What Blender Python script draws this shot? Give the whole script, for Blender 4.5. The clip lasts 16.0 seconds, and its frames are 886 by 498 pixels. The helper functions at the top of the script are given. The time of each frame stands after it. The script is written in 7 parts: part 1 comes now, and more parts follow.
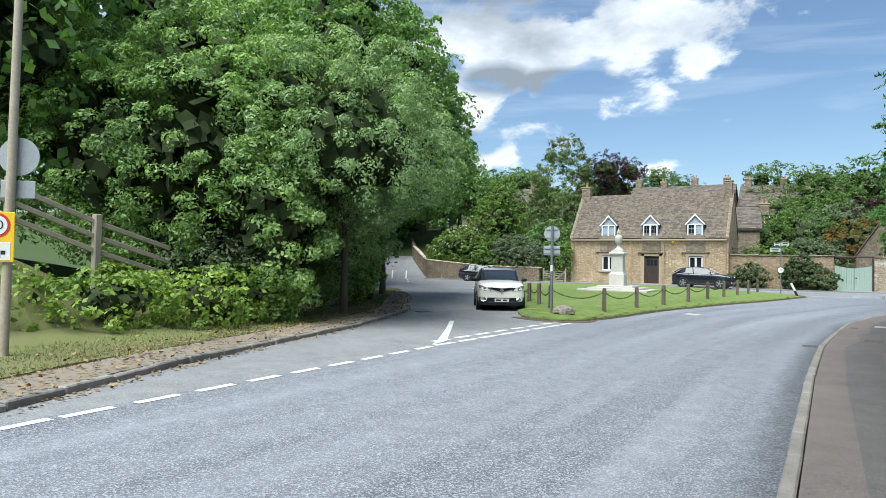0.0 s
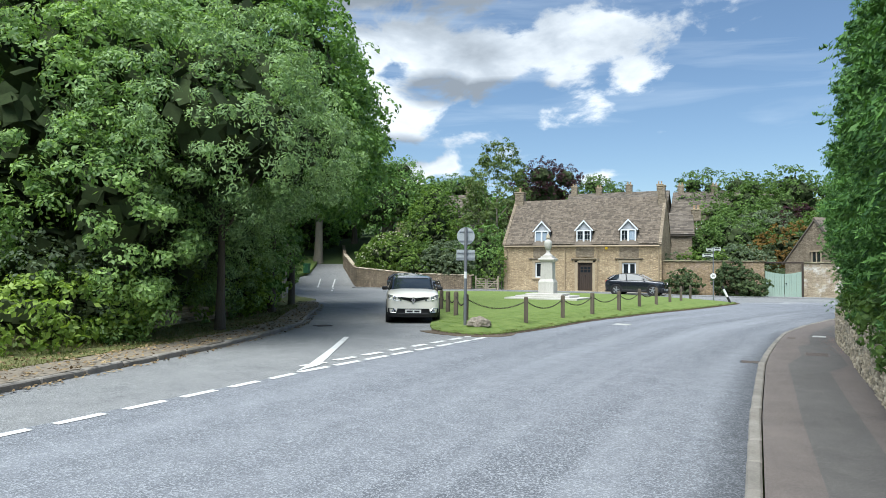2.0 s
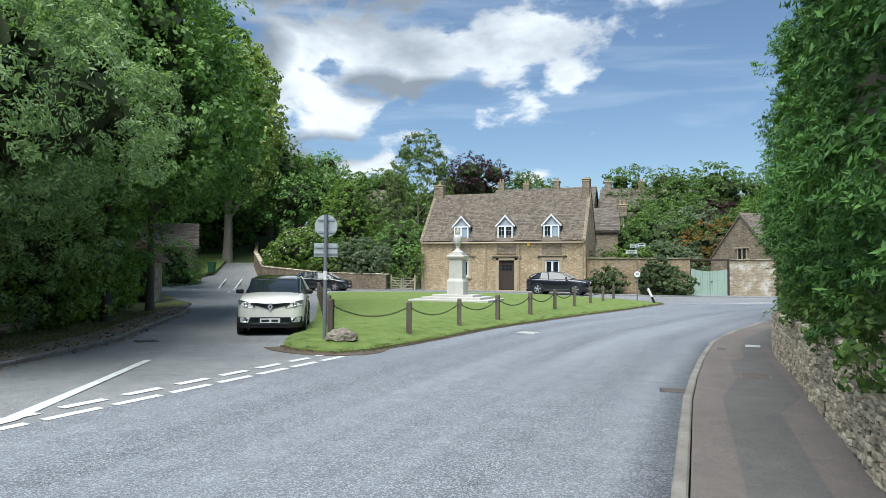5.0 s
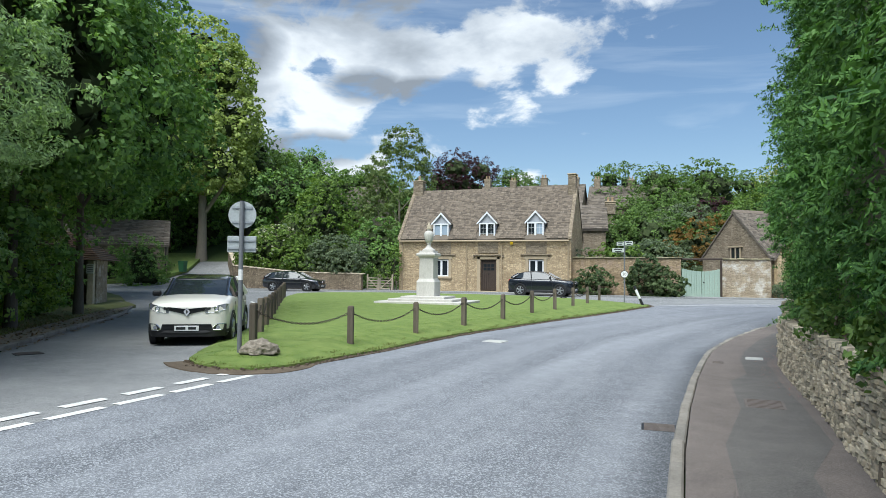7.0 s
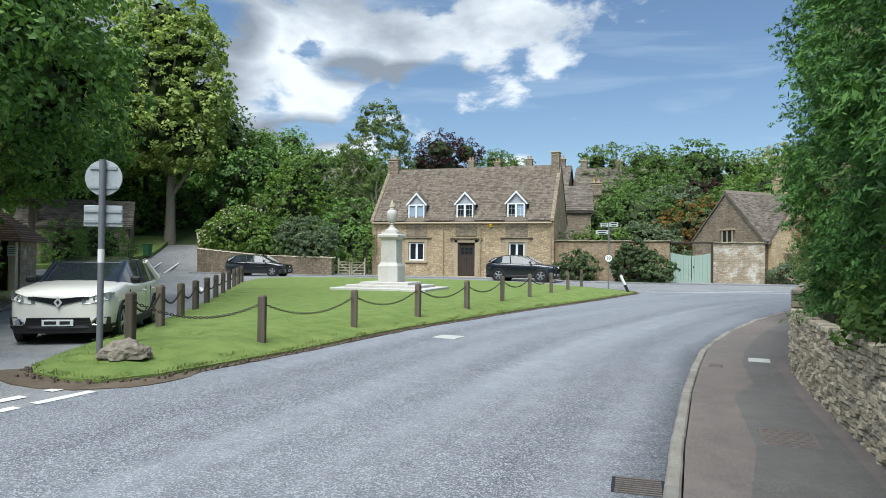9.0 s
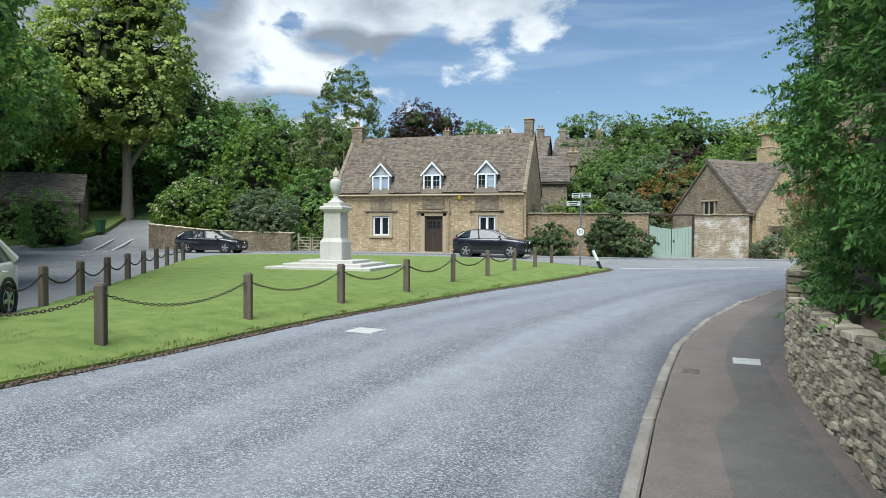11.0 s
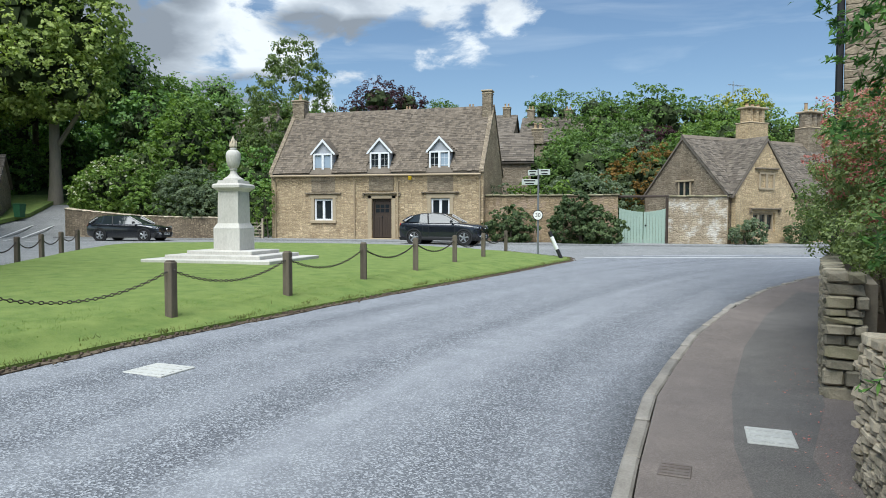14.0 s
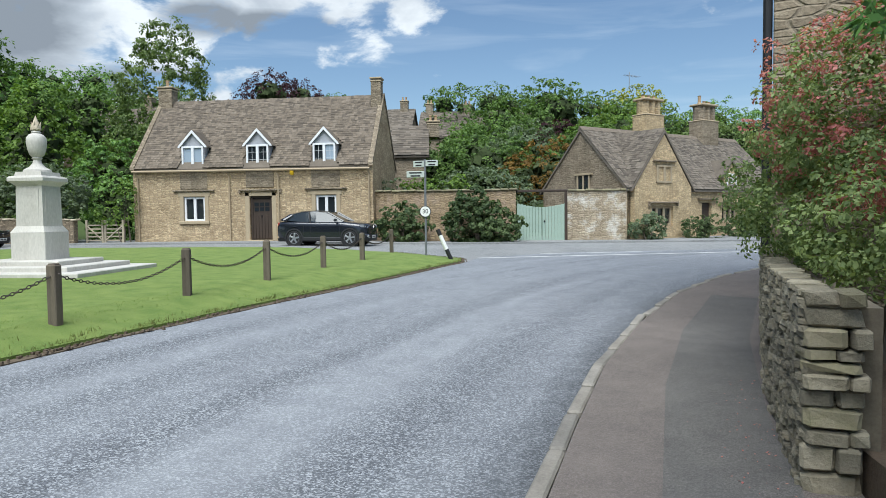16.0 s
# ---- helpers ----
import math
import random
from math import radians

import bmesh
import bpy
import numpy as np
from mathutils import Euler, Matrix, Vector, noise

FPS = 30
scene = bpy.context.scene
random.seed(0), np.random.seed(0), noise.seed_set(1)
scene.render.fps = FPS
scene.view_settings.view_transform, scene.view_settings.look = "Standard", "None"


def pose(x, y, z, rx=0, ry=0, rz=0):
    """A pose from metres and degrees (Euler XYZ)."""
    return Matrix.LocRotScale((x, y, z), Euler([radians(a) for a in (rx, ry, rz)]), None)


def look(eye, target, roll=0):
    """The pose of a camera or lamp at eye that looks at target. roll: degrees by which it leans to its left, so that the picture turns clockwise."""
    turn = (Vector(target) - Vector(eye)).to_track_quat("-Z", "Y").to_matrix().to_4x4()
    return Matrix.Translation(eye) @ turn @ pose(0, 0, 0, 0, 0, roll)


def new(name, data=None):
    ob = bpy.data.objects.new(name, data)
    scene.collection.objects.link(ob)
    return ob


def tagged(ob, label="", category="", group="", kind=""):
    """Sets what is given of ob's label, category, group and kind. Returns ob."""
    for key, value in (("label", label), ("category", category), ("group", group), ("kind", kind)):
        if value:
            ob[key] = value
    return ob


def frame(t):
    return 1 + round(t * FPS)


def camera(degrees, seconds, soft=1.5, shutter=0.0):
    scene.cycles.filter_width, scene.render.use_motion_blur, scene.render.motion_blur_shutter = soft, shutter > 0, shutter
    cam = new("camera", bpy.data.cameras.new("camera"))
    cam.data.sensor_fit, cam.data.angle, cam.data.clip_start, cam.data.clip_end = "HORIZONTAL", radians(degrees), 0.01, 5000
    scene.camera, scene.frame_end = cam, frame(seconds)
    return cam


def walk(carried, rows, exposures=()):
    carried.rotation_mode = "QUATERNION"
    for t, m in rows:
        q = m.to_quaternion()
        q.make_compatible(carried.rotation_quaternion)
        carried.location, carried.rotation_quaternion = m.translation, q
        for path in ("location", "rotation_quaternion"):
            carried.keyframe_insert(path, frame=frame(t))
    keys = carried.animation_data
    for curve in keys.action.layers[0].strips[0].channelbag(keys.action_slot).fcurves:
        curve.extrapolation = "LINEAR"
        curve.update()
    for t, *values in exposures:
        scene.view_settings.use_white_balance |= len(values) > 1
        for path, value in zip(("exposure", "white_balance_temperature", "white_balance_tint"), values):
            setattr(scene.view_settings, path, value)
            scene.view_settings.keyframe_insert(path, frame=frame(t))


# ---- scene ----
# camera and walk
cam = camera(66.6, 16.0, soft=0.75)
PATH = [
    (0, (-0.163, 0.224, 1.732), (-1.159, 1.957, 1.782), 1.0),
    (0.5, (-0.281, 0.959, 1.711), (-1.265, 2.7, 1.774), 0.9),
    (1, (-0.347, 1.71, 1.705), (-1.3, 3.466, 1.777), 0.9),
    (1.5, (-0.369, 2.416, 1.695), (-1.263, 4.203, 1.773), 0.75),
    (2, (-0.4, 3.171, 1.71), (-1.245, 4.981, 1.787), 0.65),
    (2.5, (-0.403, 3.9, 1.714), (-1.189, 5.737, 1.792), 0.6),
    (3, (-0.425, 4.612, 1.73), (-1.17, 6.466, 1.81), 0.65),
    (3.5, (-0.402, 5.317, 1.725), (-1.115, 7.184, 1.806), 0.5),
    (4, (-0.395, 6.086, 1.747), (-1.09, 7.96, 1.826), 0.4),
    (6.5, (-0.356, 9.765, 1.77), (-1.008, 11.654, 1.841), 0.5),
    (7, (-0.368, 10.463, 1.765), (-1.017, 12.354, 1.839), 0.5),
    (7.5, (-0.388, 11.22, 1.75), (-1.033, 13.112, 1.824), 0.5),
    (8, (-0.394, 11.965, 1.741), (-1.029, 13.86, 1.812), 0.6),
    (8.5, (-0.402, 12.73, 1.725), (-1.03, 14.628, 1.783), 0.6),
    (9, (-0.374, 13.521, 1.725), (-0.993, 15.422, 1.754), 0.6),
    (11.5, (-0.04, 17.309, 1.742), (-0.592, 19.231, 1.681), 0.3),
    (12, (-0.019, 18.066, 1.729), (-0.547, 19.994, 1.655), 0.3),
    (12.5, (-0.003, 18.86, 1.718), (-0.527, 20.789, 1.64), 0.2),
    (13, (0.015, 19.629, 1.724), (-0.501, 21.559, 1.634), 0.1),
    (13.5, (0.048, 20.35, 1.719), (-0.46, 22.282, 1.628), 0.05),
    (14, (0.095, 21.075, 1.702), (-0.408, 23.008, 1.612), 0.1),
    (14.5, (0.169, 21.818, 1.672), (-0.342, 23.75, 1.586), 0.1),
    (15, (0.255, 22.58, 1.65), (-0.261, 24.51, 1.567), 0.0),
    (15.5, (0.33, 23.299, 1.65), (-0.124, 25.245, 1.564), -0.3),
    (16, (0.367, 24.061, 1.659), (0.133, 26.045, 1.563), -0.7),
]
walk(cam, [(t, look(eye, target, roll)) for t, eye, target, roll in PATH], [(0.0, 1.0, 6050, 5), (2.5, 0.9, 6050, 5), (7.0, 0.82, 6050, 5), (16.0, 0.74, 6050, 5)])

# world: blue sky with broken cloud, the sun veiled by cloud
SUN_EL, SUN_AZ = 60.0, 186.0
world = bpy.data.worlds.new("sky")
scene.world = world
world.use_nodes = True


def build_sky():
    nt = world.node_tree
    nt.nodes.clear()
    n, l = nt.nodes.new, nt.links.new
    out, bg = n("ShaderNodeOutputWorld"), n("ShaderNodeBackground")
    sky = n("ShaderNodeTexSky")
    sky.sky_type, sky.sun_disc = "NISHITA", False
    sky.sun_elevation, sky.sun_rotation = radians(SUN_EL), radians(SUN_AZ)
    sky.air_density, sky.dust_density, sky.ozone_density = 1.0, 0.6, 1.6
    tc = n("ShaderNodeTexCoord")

    def math_node(op, a, b=None, c=None):
        m = n("ShaderNodeMath")
        m.operation = op
        for i, v in enumerate((a, b, c)):
            if v is None:
                continue
            if isinstance(v, (int, float)):
                m.inputs[i].default_value = v
            else:
                l(v, m.inputs[i])
        return m.outputs[0]

    def noise_node(scale, detail, rough, vec, dist=0.0):
        t = n("ShaderNodeTexNoise")
        t.inputs["Scale"].default_value, t.inputs["Detail"].default_value = scale, detail
        t.inputs["Roughness"].default_value, t.inputs["Distortion"].default_value = rough, dist
        l(vec, t.inputs["Vector"])
        return t.outputs["Fac"]

    stretch = n("ShaderNodeMapping")
    stretch.inputs["Scale"].default_value = (1, 1, 1.9)
    l(tc.outputs["Generated"], stretch.inputs["Vector"])
    dirn = stretch.outputs[0]
    fine = noise_node(9.0, 9, 0.6, dirn, 0.3)
    broad = noise_node(2.0, 3, 0.5, dirn)

    def lump(az, el, w, h):
        # a soft cloud bank round one bearing (degrees left of north) and height
        a, e = radians(az), radians(el)
        c = (-math.sin(a) * math.cos(e), math.cos(a) * math.cos(e), math.sin(e) * 1.9)
        v = n("ShaderNodeVectorMath")
        v.operation = "SUBTRACT"
        l(dirn, v.inputs[0])
        v.inputs[1].default_value = c
        s = n("ShaderNodeVectorMath")
        s.operation = "MULTIPLY"
        l(v.outputs[0], s.inputs[0])
        s.inputs[1].default_value = (1 / w, 1 / w, 1 / (h * 1.9))
        d = n("ShaderNodeVectorMath")
        d.operation = "LENGTH"
        l(s.outputs[0], d.inputs[0])
        return math_node("SUBTRACT", 1.0, d.outputs["Value"])

    def bank(rows):
        out_ = None
        for az, el, w, h in rows:
            b = lump(az, el, w, h)
            out_ = b if out_ is None else math_node("MAXIMUM", out_, b)
        return out_

    # away from the view the broken cloud goes on by itself
    cover = math_node("MAXIMUM", bank(CLOUDS), math_node("MULTIPLY_ADD", broad, 2.2, -1.5))
    dens = math_node("ADD", cover, math_node("MULTIPLY_ADD", fine, 3.2, -1.68))
    ramp = n("ShaderNodeValToRGB")
    ramp.color_ramp.elements[0].position, ramp.color_ramp.elements[1].position = 0.0, 0.5
    ramp.color_ramp.interpolation = "EASE"
    l(dens, ramp.inputs[0])
    # thick cloud is grey below, thin edges are white
    shade = n("ShaderNodeValToRGB")
    cr = shade.color_ramp
    cr.elements[0].position, cr.elements[0].color = 0.12, (8.4, 8.5, 8.7, 1)
    cr.elements[1].position, cr.elements[1].color = 0.95, (2.7, 2.95, 3.35, 1)
    mid = cr.elements.new(0.5)
    mid.color = (5.2, 5.5, 6.0, 1)
    soft = math_node("MULTIPLY_ADD", noise_node(7, 6, 0.55, dirn, 0.2), 1.5, -0.6)
    deep = math_node("MULTIPLY", math_node("MAXIMUM", bank(THICK), 0.0), 1.5)
    l(math_node("ADD", math_node("ADD", soft, deep), math_node("MULTIPLY", dens, 0.18)), shade.inputs[0])
    # thin high haze streaks
    st2 = n("ShaderNodeMapping")
    st2.inputs["Scale"].default_value = (1, 1, 9)
    l(tc.outputs["Generated"], st2.inputs["Vector"])
    wisp = math_node("MULTIPLY", math_node("MAXIMUM", math_node("MULTIPLY_ADD", noise_node(2.6, 5, 0.55, st2.outputs[0], 0.6), 2.4, -1.15), 0.0), 0.5)
    mixw = n("ShaderNodeMix")
    mixw.data_type = "RGBA"
    l(wisp, mixw.inputs["Factor"])
    l(sky.outputs[0], mixw.inputs["A"])
    mixw.inputs["B"].default_value = (7.0, 7.6, 8.4, 1)
    mix = n("ShaderNodeMix")
    mix.data_type = "RGBA"
    l(ramp.outputs[0], mix.inputs["Factor"])
    l(mixw.outputs["Result"], mix.inputs["A"])
    l(shade.outputs[0], mix.inputs["B"])
    l(mix.outputs["Result"], bg.inputs["Color"])
    bg.inputs["Strength"].default_value = 0.07
    l(bg.outputs[0], out.inputs[0])


# bearing left of north, elevation, half width and half height (radians on the dome)
CLOUDS = [(32, 18.5, .12, .075), (26, 18.0, .11, .06), (21.5, 17.8, .13, .065), (15.5, 18.8, .12, .065), (10.5, 20.3, .11, .06), (5, 23.2, .1, .045), (14.5, 16.5, .07, .035), (9.2, 16.4, .06, .03), (33, 15, .13, .07),
          (29.6, 12.4, .12, .065), (36, 13, .15, .11), (44, 16, .22, .15), (30, 25.0, .45, .085), (24.7, 9.3, .032, .028), (28.4, 8.4, .06, .03), (12, 8, .035, .016), (34, 9.5, .11, .06), (60, 25, .4, .2)]
# where the cloud is thick and grey
THICK = [(32, 24.4, .45, .085), (42, 15, .16, .11), (20, 15.2, .1, .024), (30, 10.4, .1, .03), (36, 18, .07, .06), (26, 15.5, .07, .03)]
build_sky()
sun = new("sun", bpy.data.lights.new("sun", "SUN"))
sun.data.energy, sun.data.angle, sun.data.color = 3.5, radians(50), (1.0, 0.975, 0.93)
# lit from behind the walker and to the right
sun.matrix_world = look((0, 0, 60), (math.sin(radians(SUN_AZ + 180)) * 34.6, math.cos(radians(SUN_AZ + 180)) * 34.6, 0))
# ---- materials ----
def node_mat(name):
    m = bpy.data.materials.new(name)
    m.use_nodes = True
    nt = m.node_tree
    return m, nt, nt.nodes["Principled BSDF"]


def add_noise(nt, scale, detail=5, rough=0.6, coord="Object", stretch=None):
    tc = nt.nodes.new("ShaderNodeTexCoord")
    vec = tc.outputs[coord]
    if stretch:
        mp = nt.nodes.new("ShaderNodeMapping")
        mp.inputs["Scale"].default_value = stretch
        nt.links.new(vec, mp.inputs["Vector"])
        vec = mp.outputs[0]
    t = nt.nodes.new("ShaderNodeTexNoise")
    t.inputs["Scale"].default_value, t.inputs["Detail"].default_value, t.inputs["Roughness"].default_value = scale, detail, rough
    nt.links.new(vec, t.inputs["Vector"])
    return t.outputs["Fac"]


def ramp_of(nt, fac, stops):
    r = nt.nodes.new("ShaderNodeValToRGB")
    while len(r.color_ramp.elements) < len(stops):
        r.color_ramp.elements.new(0.5)
    for e, (p, c) in zip(r.color_ramp.elements, stops):
        e.position, e.color = p, (*c, 1) if len(c) == 3 else c
    nt.links.new(fac, r.inputs[0])
    return r.outputs[0]


def mix_of(nt, fac, a, b, mode="MIX"):
    x = nt.nodes.new("ShaderNodeMix")
    x.data_type, x.blend_type = "RGBA", mode
    for sock, v in (("Factor", fac), ("A", a), ("B", b)):
        if isinstance(v, (int, float)):
            x.inputs[sock].default_value = v
        elif isinstance(v, tuple):
            x.inputs[sock].default_value = (*v, 1) if len(v) == 3 else v
        else:
            nt.links.new(v, x.inputs[sock])
    return x.outputs["Result"]


def bump_of(nt, bsdf, height, strength, dist=0.02):
    b = nt.nodes.new("ShaderNodeBump")
    b.inputs["Strength"].default_value, b.inputs["Distance"].default_value = strength, dist
    nt.links.new(height, b.inputs["Height"])
    nt.links.new(b.outputs[0], bsdf.inputs["Normal"])


def plain(name, c1, c2=None, scale=3.0, fine=40.0, rough=0.8, metal=0.0, bump=0.25, dist=0.01, spec=0.4, per=0.0, coord="Object", stretch=None):
    """A surface with tone at a coarse and a fine scale, and relief; per: how far pieces differ from each other."""
    m, nt, b = node_mat(name)
    c2 = c2 or tuple(v * 0.7 for v in c1)
    coarse = add_noise(nt, scale, 4, 0.6, coord, stretch)
    grain = add_noise(nt, fine, 4, 0.7, coord, stretch)
    col = ramp_of(nt, coarse, [(0.3, c2), (0.7, c1)])
    col = mix_of(nt, 0.35, col, ramp_of(nt, grain, [(0.3, tuple(v * 0.6 for v in c1)), (0.7, tuple(min(1, v * 1.25) for v in c1))]))
    if per:
        oi = nt.nodes.new("ShaderNodeObjectInfo")
        ge = nt.nodes.new("ShaderNodeNewGeometry")
        add = nt.nodes.new("ShaderNodeMath")
        add.operation = "ADD"
        nt.links.new(oi.outputs["Random"], add.inputs[0])
        nt.links.new(ge.outputs["Random Per Island"], add.inputs[1])
        fr = nt.nodes.new("ShaderNodeMath")
        fr.operation = "FRACT"
        nt.links.new(add.outputs[0], fr.inputs[0])
        tone = ramp_of(nt, fr.outputs[0], [(0.0, (1 - per,) * 3), (0.55, (1.0, 0.98, 0.95)), (1.0, (1 + per * 0.6,) * 3)])
        col = mix_of(nt, 1.0, col, tone, "MULTIPLY")
    nt.links.new(col, b.inputs["Base Color"])
    b.inputs["Roughness"].default_value, b.inputs["Metallic"].default_value = rough, metal
    b.inputs["Specular IOR Level"].default_value = spec
    if bump:
        bump_of(nt, b, grain, bump, dist)
    return m


def masonry(name, c1, c2, mortar, bw=0.34, bh=0.12, joint=0.012, warp=0.05, stain=None, rough=0.9):
    """Coursed rubble on upright faces: the courses run along x + y and up z."""
    m, nt, b = node_mat(name)
    n, l = nt.nodes.new, nt.links.new
    tc, sep, comb = n("ShaderNodeTexCoord"), n("ShaderNodeSeparateXYZ"), n("ShaderNodeCombineXYZ")
    l(tc.outputs["Object"], sep.inputs[0])
    add = n("ShaderNodeMath")
    add.operation = "ADD"
    l(sep.outputs[0], add.inputs[0])
    l(sep.outputs[1], add.inputs[1])
    l(add.outputs[0], comb.inputs[0])
    l(sep.outputs[2], comb.inputs[1])
    wob = n("ShaderNodeTexNoise")
    wob.inputs["Scale"].default_value = 3.0
    l(tc.outputs["Object"], wob.inputs["Vector"])
    off = n("ShaderNodeVectorMath")
    off.operation = "MULTIPLY_ADD"
    l(wob.outputs["Color"], off.inputs[0])
    off.inputs[1].default_value = (warp * 2, warp, 0)
    l(comb.outputs[0], off.inputs[2])
    cell = n("ShaderNodeVectorMath")
    cell.operation = "MULTIPLY"
    l(off.outputs[0], cell.inputs[0])
    cell.inputs[1].default_value = (1 / bw, 1 / bh, 0)
    body, edge = n("ShaderNodeTexVoronoi"), n("ShaderNodeTexVoronoi")
    for vo in (body, edge):
        vo.voronoi_dimensions = "2D"
        vo.inputs["Scale"].default_value, vo.inputs["Randomness"].default_value = 1.0, 0.72
        l(cell.outputs[0], vo.inputs["Vector"])
    edge.feature = "DISTANCE_TO_EDGE"
    tone = n("ShaderNodeSeparateColor")
    l(body.outputs["Color"], tone.inputs[0])
    stone = ramp_of(nt, tone.outputs[0], [(0.0, c2), (0.45, tuple((a + c) / 2 for a, c in zip(c1, c2))), (1.0, tuple(v * 1.12 for v in c1))])
    gap = ramp_of(nt, edge.outputs["Distance"], [(joint / bh * 0.35, (1, 1, 1)), (joint / bh * 1.1, (0, 0, 0))])
    faced = mix_of(nt, gap, stone, mortar)
    coarse = add_noise(nt, 0.9, 5, 0.65)
    grain = add_noise(nt, 14, 5, 0.7)
    col = mix_of(nt, 0.75, faced, ramp_of(nt, coarse, [(0.25, (0.55, 0.5, 0.45)), (0.75, (1.15, 1.12, 1.08))]), "MULTIPLY")
    col = mix_of(nt, 0.9, col, ramp_of(nt, grain, [(0.28, (0.5, 0.48, 0.46)), (0.7, (1.28, 1.27, 1.25))]), "MULTIPLY")
    if stain:
        col = mix_of(nt, ramp_of(nt, add_noise(nt, 1.7, 6, 0.7), [(0.5, (0, 0, 0)), (0.68, (1, 1, 1))]), col, stain)
    l(col, b.inputs["Base Color"])
    b.inputs["Roughness"].default_value = rough
    b.inputs["Specular IOR Level"].default_value = 0.25
    h = n("ShaderNodeMath")
    h.operation = "MULTIPLY_ADD"
    l(gap, h.inputs[0])
    h.inputs[1].default_value = -1.0
    l(grain, h.inputs[2])
    bump_of(nt, b, h.outputs[0], 0.7, 0.03)
    return m


def leafy(name, dark, light, shine=0.45, through_light=0.36, rnd=1.0):
    """Leaves: each leaf has its own tone, with broad drifts over the crown."""
    m, nt, b = node_mat(name)
    n, l = nt.nodes.new, nt.links.new
    ge = n("ShaderNodeNewGeometry")
    drift = add_noise(nt, 0.55, 3, 0.6)
    mx = n("ShaderNodeMath")
    mx.operation = "MULTIPLY_ADD"
    l(ge.outputs["Random Per Island"], mx.inputs[0])
    mx.inputs[1].default_value = 0.55 * rnd
    l(drift, mx.inputs[2])
    col = ramp_of(nt, mx.outputs[0], [(0.35, dark), (0.75, tuple((a + c) / 2 for a, c in zip(dark, light))), (1.05, light)])
    l(col, b.inputs["Base Color"])
    b.inputs["Roughness"].default_value = 1 - shine
    b.inputs["Specular IOR Level"].default_value = 0.33
    tr, ms = n("ShaderNodeBsdfTranslucent"), n("ShaderNodeMixShader")
    l(mix_of(nt, 1.0, col, (1.25, 1.35, 0.6), "MULTIPLY"), tr.inputs["Color"])
    ms.inputs[0].default_value = through_light
    l(b.outputs[0], ms.inputs[1])
    l(tr.outputs[0], ms.inputs[2])
    l(ms.outputs[0], nt.nodes["Material Output"].inputs["Surface"])
    return m


def glassy(name, tint=(0.02, 0.025, 0.03), rough=0.05, spec=0.6, coat=0.5):
    m, nt, b = node_mat(name)
    b.inputs["Base Color"].default_value = (*tint, 1)
    b.inputs["Roughness"].default_value, b.inputs["Specular IOR Level"].default_value = rough, spec
    b.inputs["Coat Weight"].default_value, b.inputs["Coat Roughness"].default_value = coat, 0.02
    return m


def paint(name, c, rough=0.35, coat=0.8, flake=0.0):
    m, nt, b = node_mat(name)
    g = add_noise(nt, 1.6, 4, 0.6)
    l = nt.links.new
    l(ramp_of(nt, g, [(0.3, tuple(v * 0.93 for v in c)), (0.7, c)]), b.inputs["Base Color"])
    b.inputs["Roughness"].default_value, b.inputs["Coat Weight"].default_value, b.inputs["Coat Roughness"].default_value = rough, coat, 0.05
    b.inputs["Metallic"].default_value = flake
    return m


def tarmac(name, c, worn, chip, gloss=0.75, tracks=True, grit=95):
    """Chip-sealed road: stone chippings, wear along the wheel tracks, patches."""
    m, nt, b = node_mat(name)
    l = nt.links.new
    chips = nt.nodes.new("ShaderNodeTexVoronoi")
    chips.inputs["Scale"].default_value = grit
    tc = nt.nodes.new("ShaderNodeTexCoord")
    l(tc.outputs["Object"], chips.inputs["Vector"])
    hue = nt.nodes.new("ShaderNodeSeparateColor")
    l(chips.outputs["Color"], hue.inputs[0])
    tone = ramp_of(nt, hue.outputs[0], [(0.0, tuple(v * 0.5 for v in c)), (0.55, c), (1.0, chip)])
    broad = add_noise(nt, 0.6, 5, 0.55, "UV", (1.5, 0.06, 1)) if tracks else add_noise(nt, 0.35, 5, 0.6)
    med = add_noise(nt, 2.6, 5, 0.65)
    col = mix_of(nt, ramp_of(nt, broad, [(0.38, (0, 0, 0)), (0.68, (1, 1, 1))]), tone, mix_of(nt, 0.6, tone, worn))
    col = mix_of(nt, 0.7, col, ramp_of(nt, med, [(0.3, (0.78, 0.78, 0.8)), (0.7, (1.14, 1.14, 1.13))]), "MULTIPLY")
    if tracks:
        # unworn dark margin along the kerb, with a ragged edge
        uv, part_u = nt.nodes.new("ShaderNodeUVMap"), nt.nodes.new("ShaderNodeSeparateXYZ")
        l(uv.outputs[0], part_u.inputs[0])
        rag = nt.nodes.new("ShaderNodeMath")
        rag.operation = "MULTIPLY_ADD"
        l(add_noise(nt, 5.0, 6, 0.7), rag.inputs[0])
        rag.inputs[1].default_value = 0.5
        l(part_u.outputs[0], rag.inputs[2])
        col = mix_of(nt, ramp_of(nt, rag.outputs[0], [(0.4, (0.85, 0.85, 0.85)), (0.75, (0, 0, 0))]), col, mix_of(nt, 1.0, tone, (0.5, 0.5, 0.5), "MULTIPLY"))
    l(col, b.inputs["Base Color"])
    b.inputs["Roughness"].default_value, b.inputs["Specular IOR Level"].default_value = gloss, 0.5
    bump_of(nt, b, chips.outputs["Distance"], 0.5, 0.006)
    return m


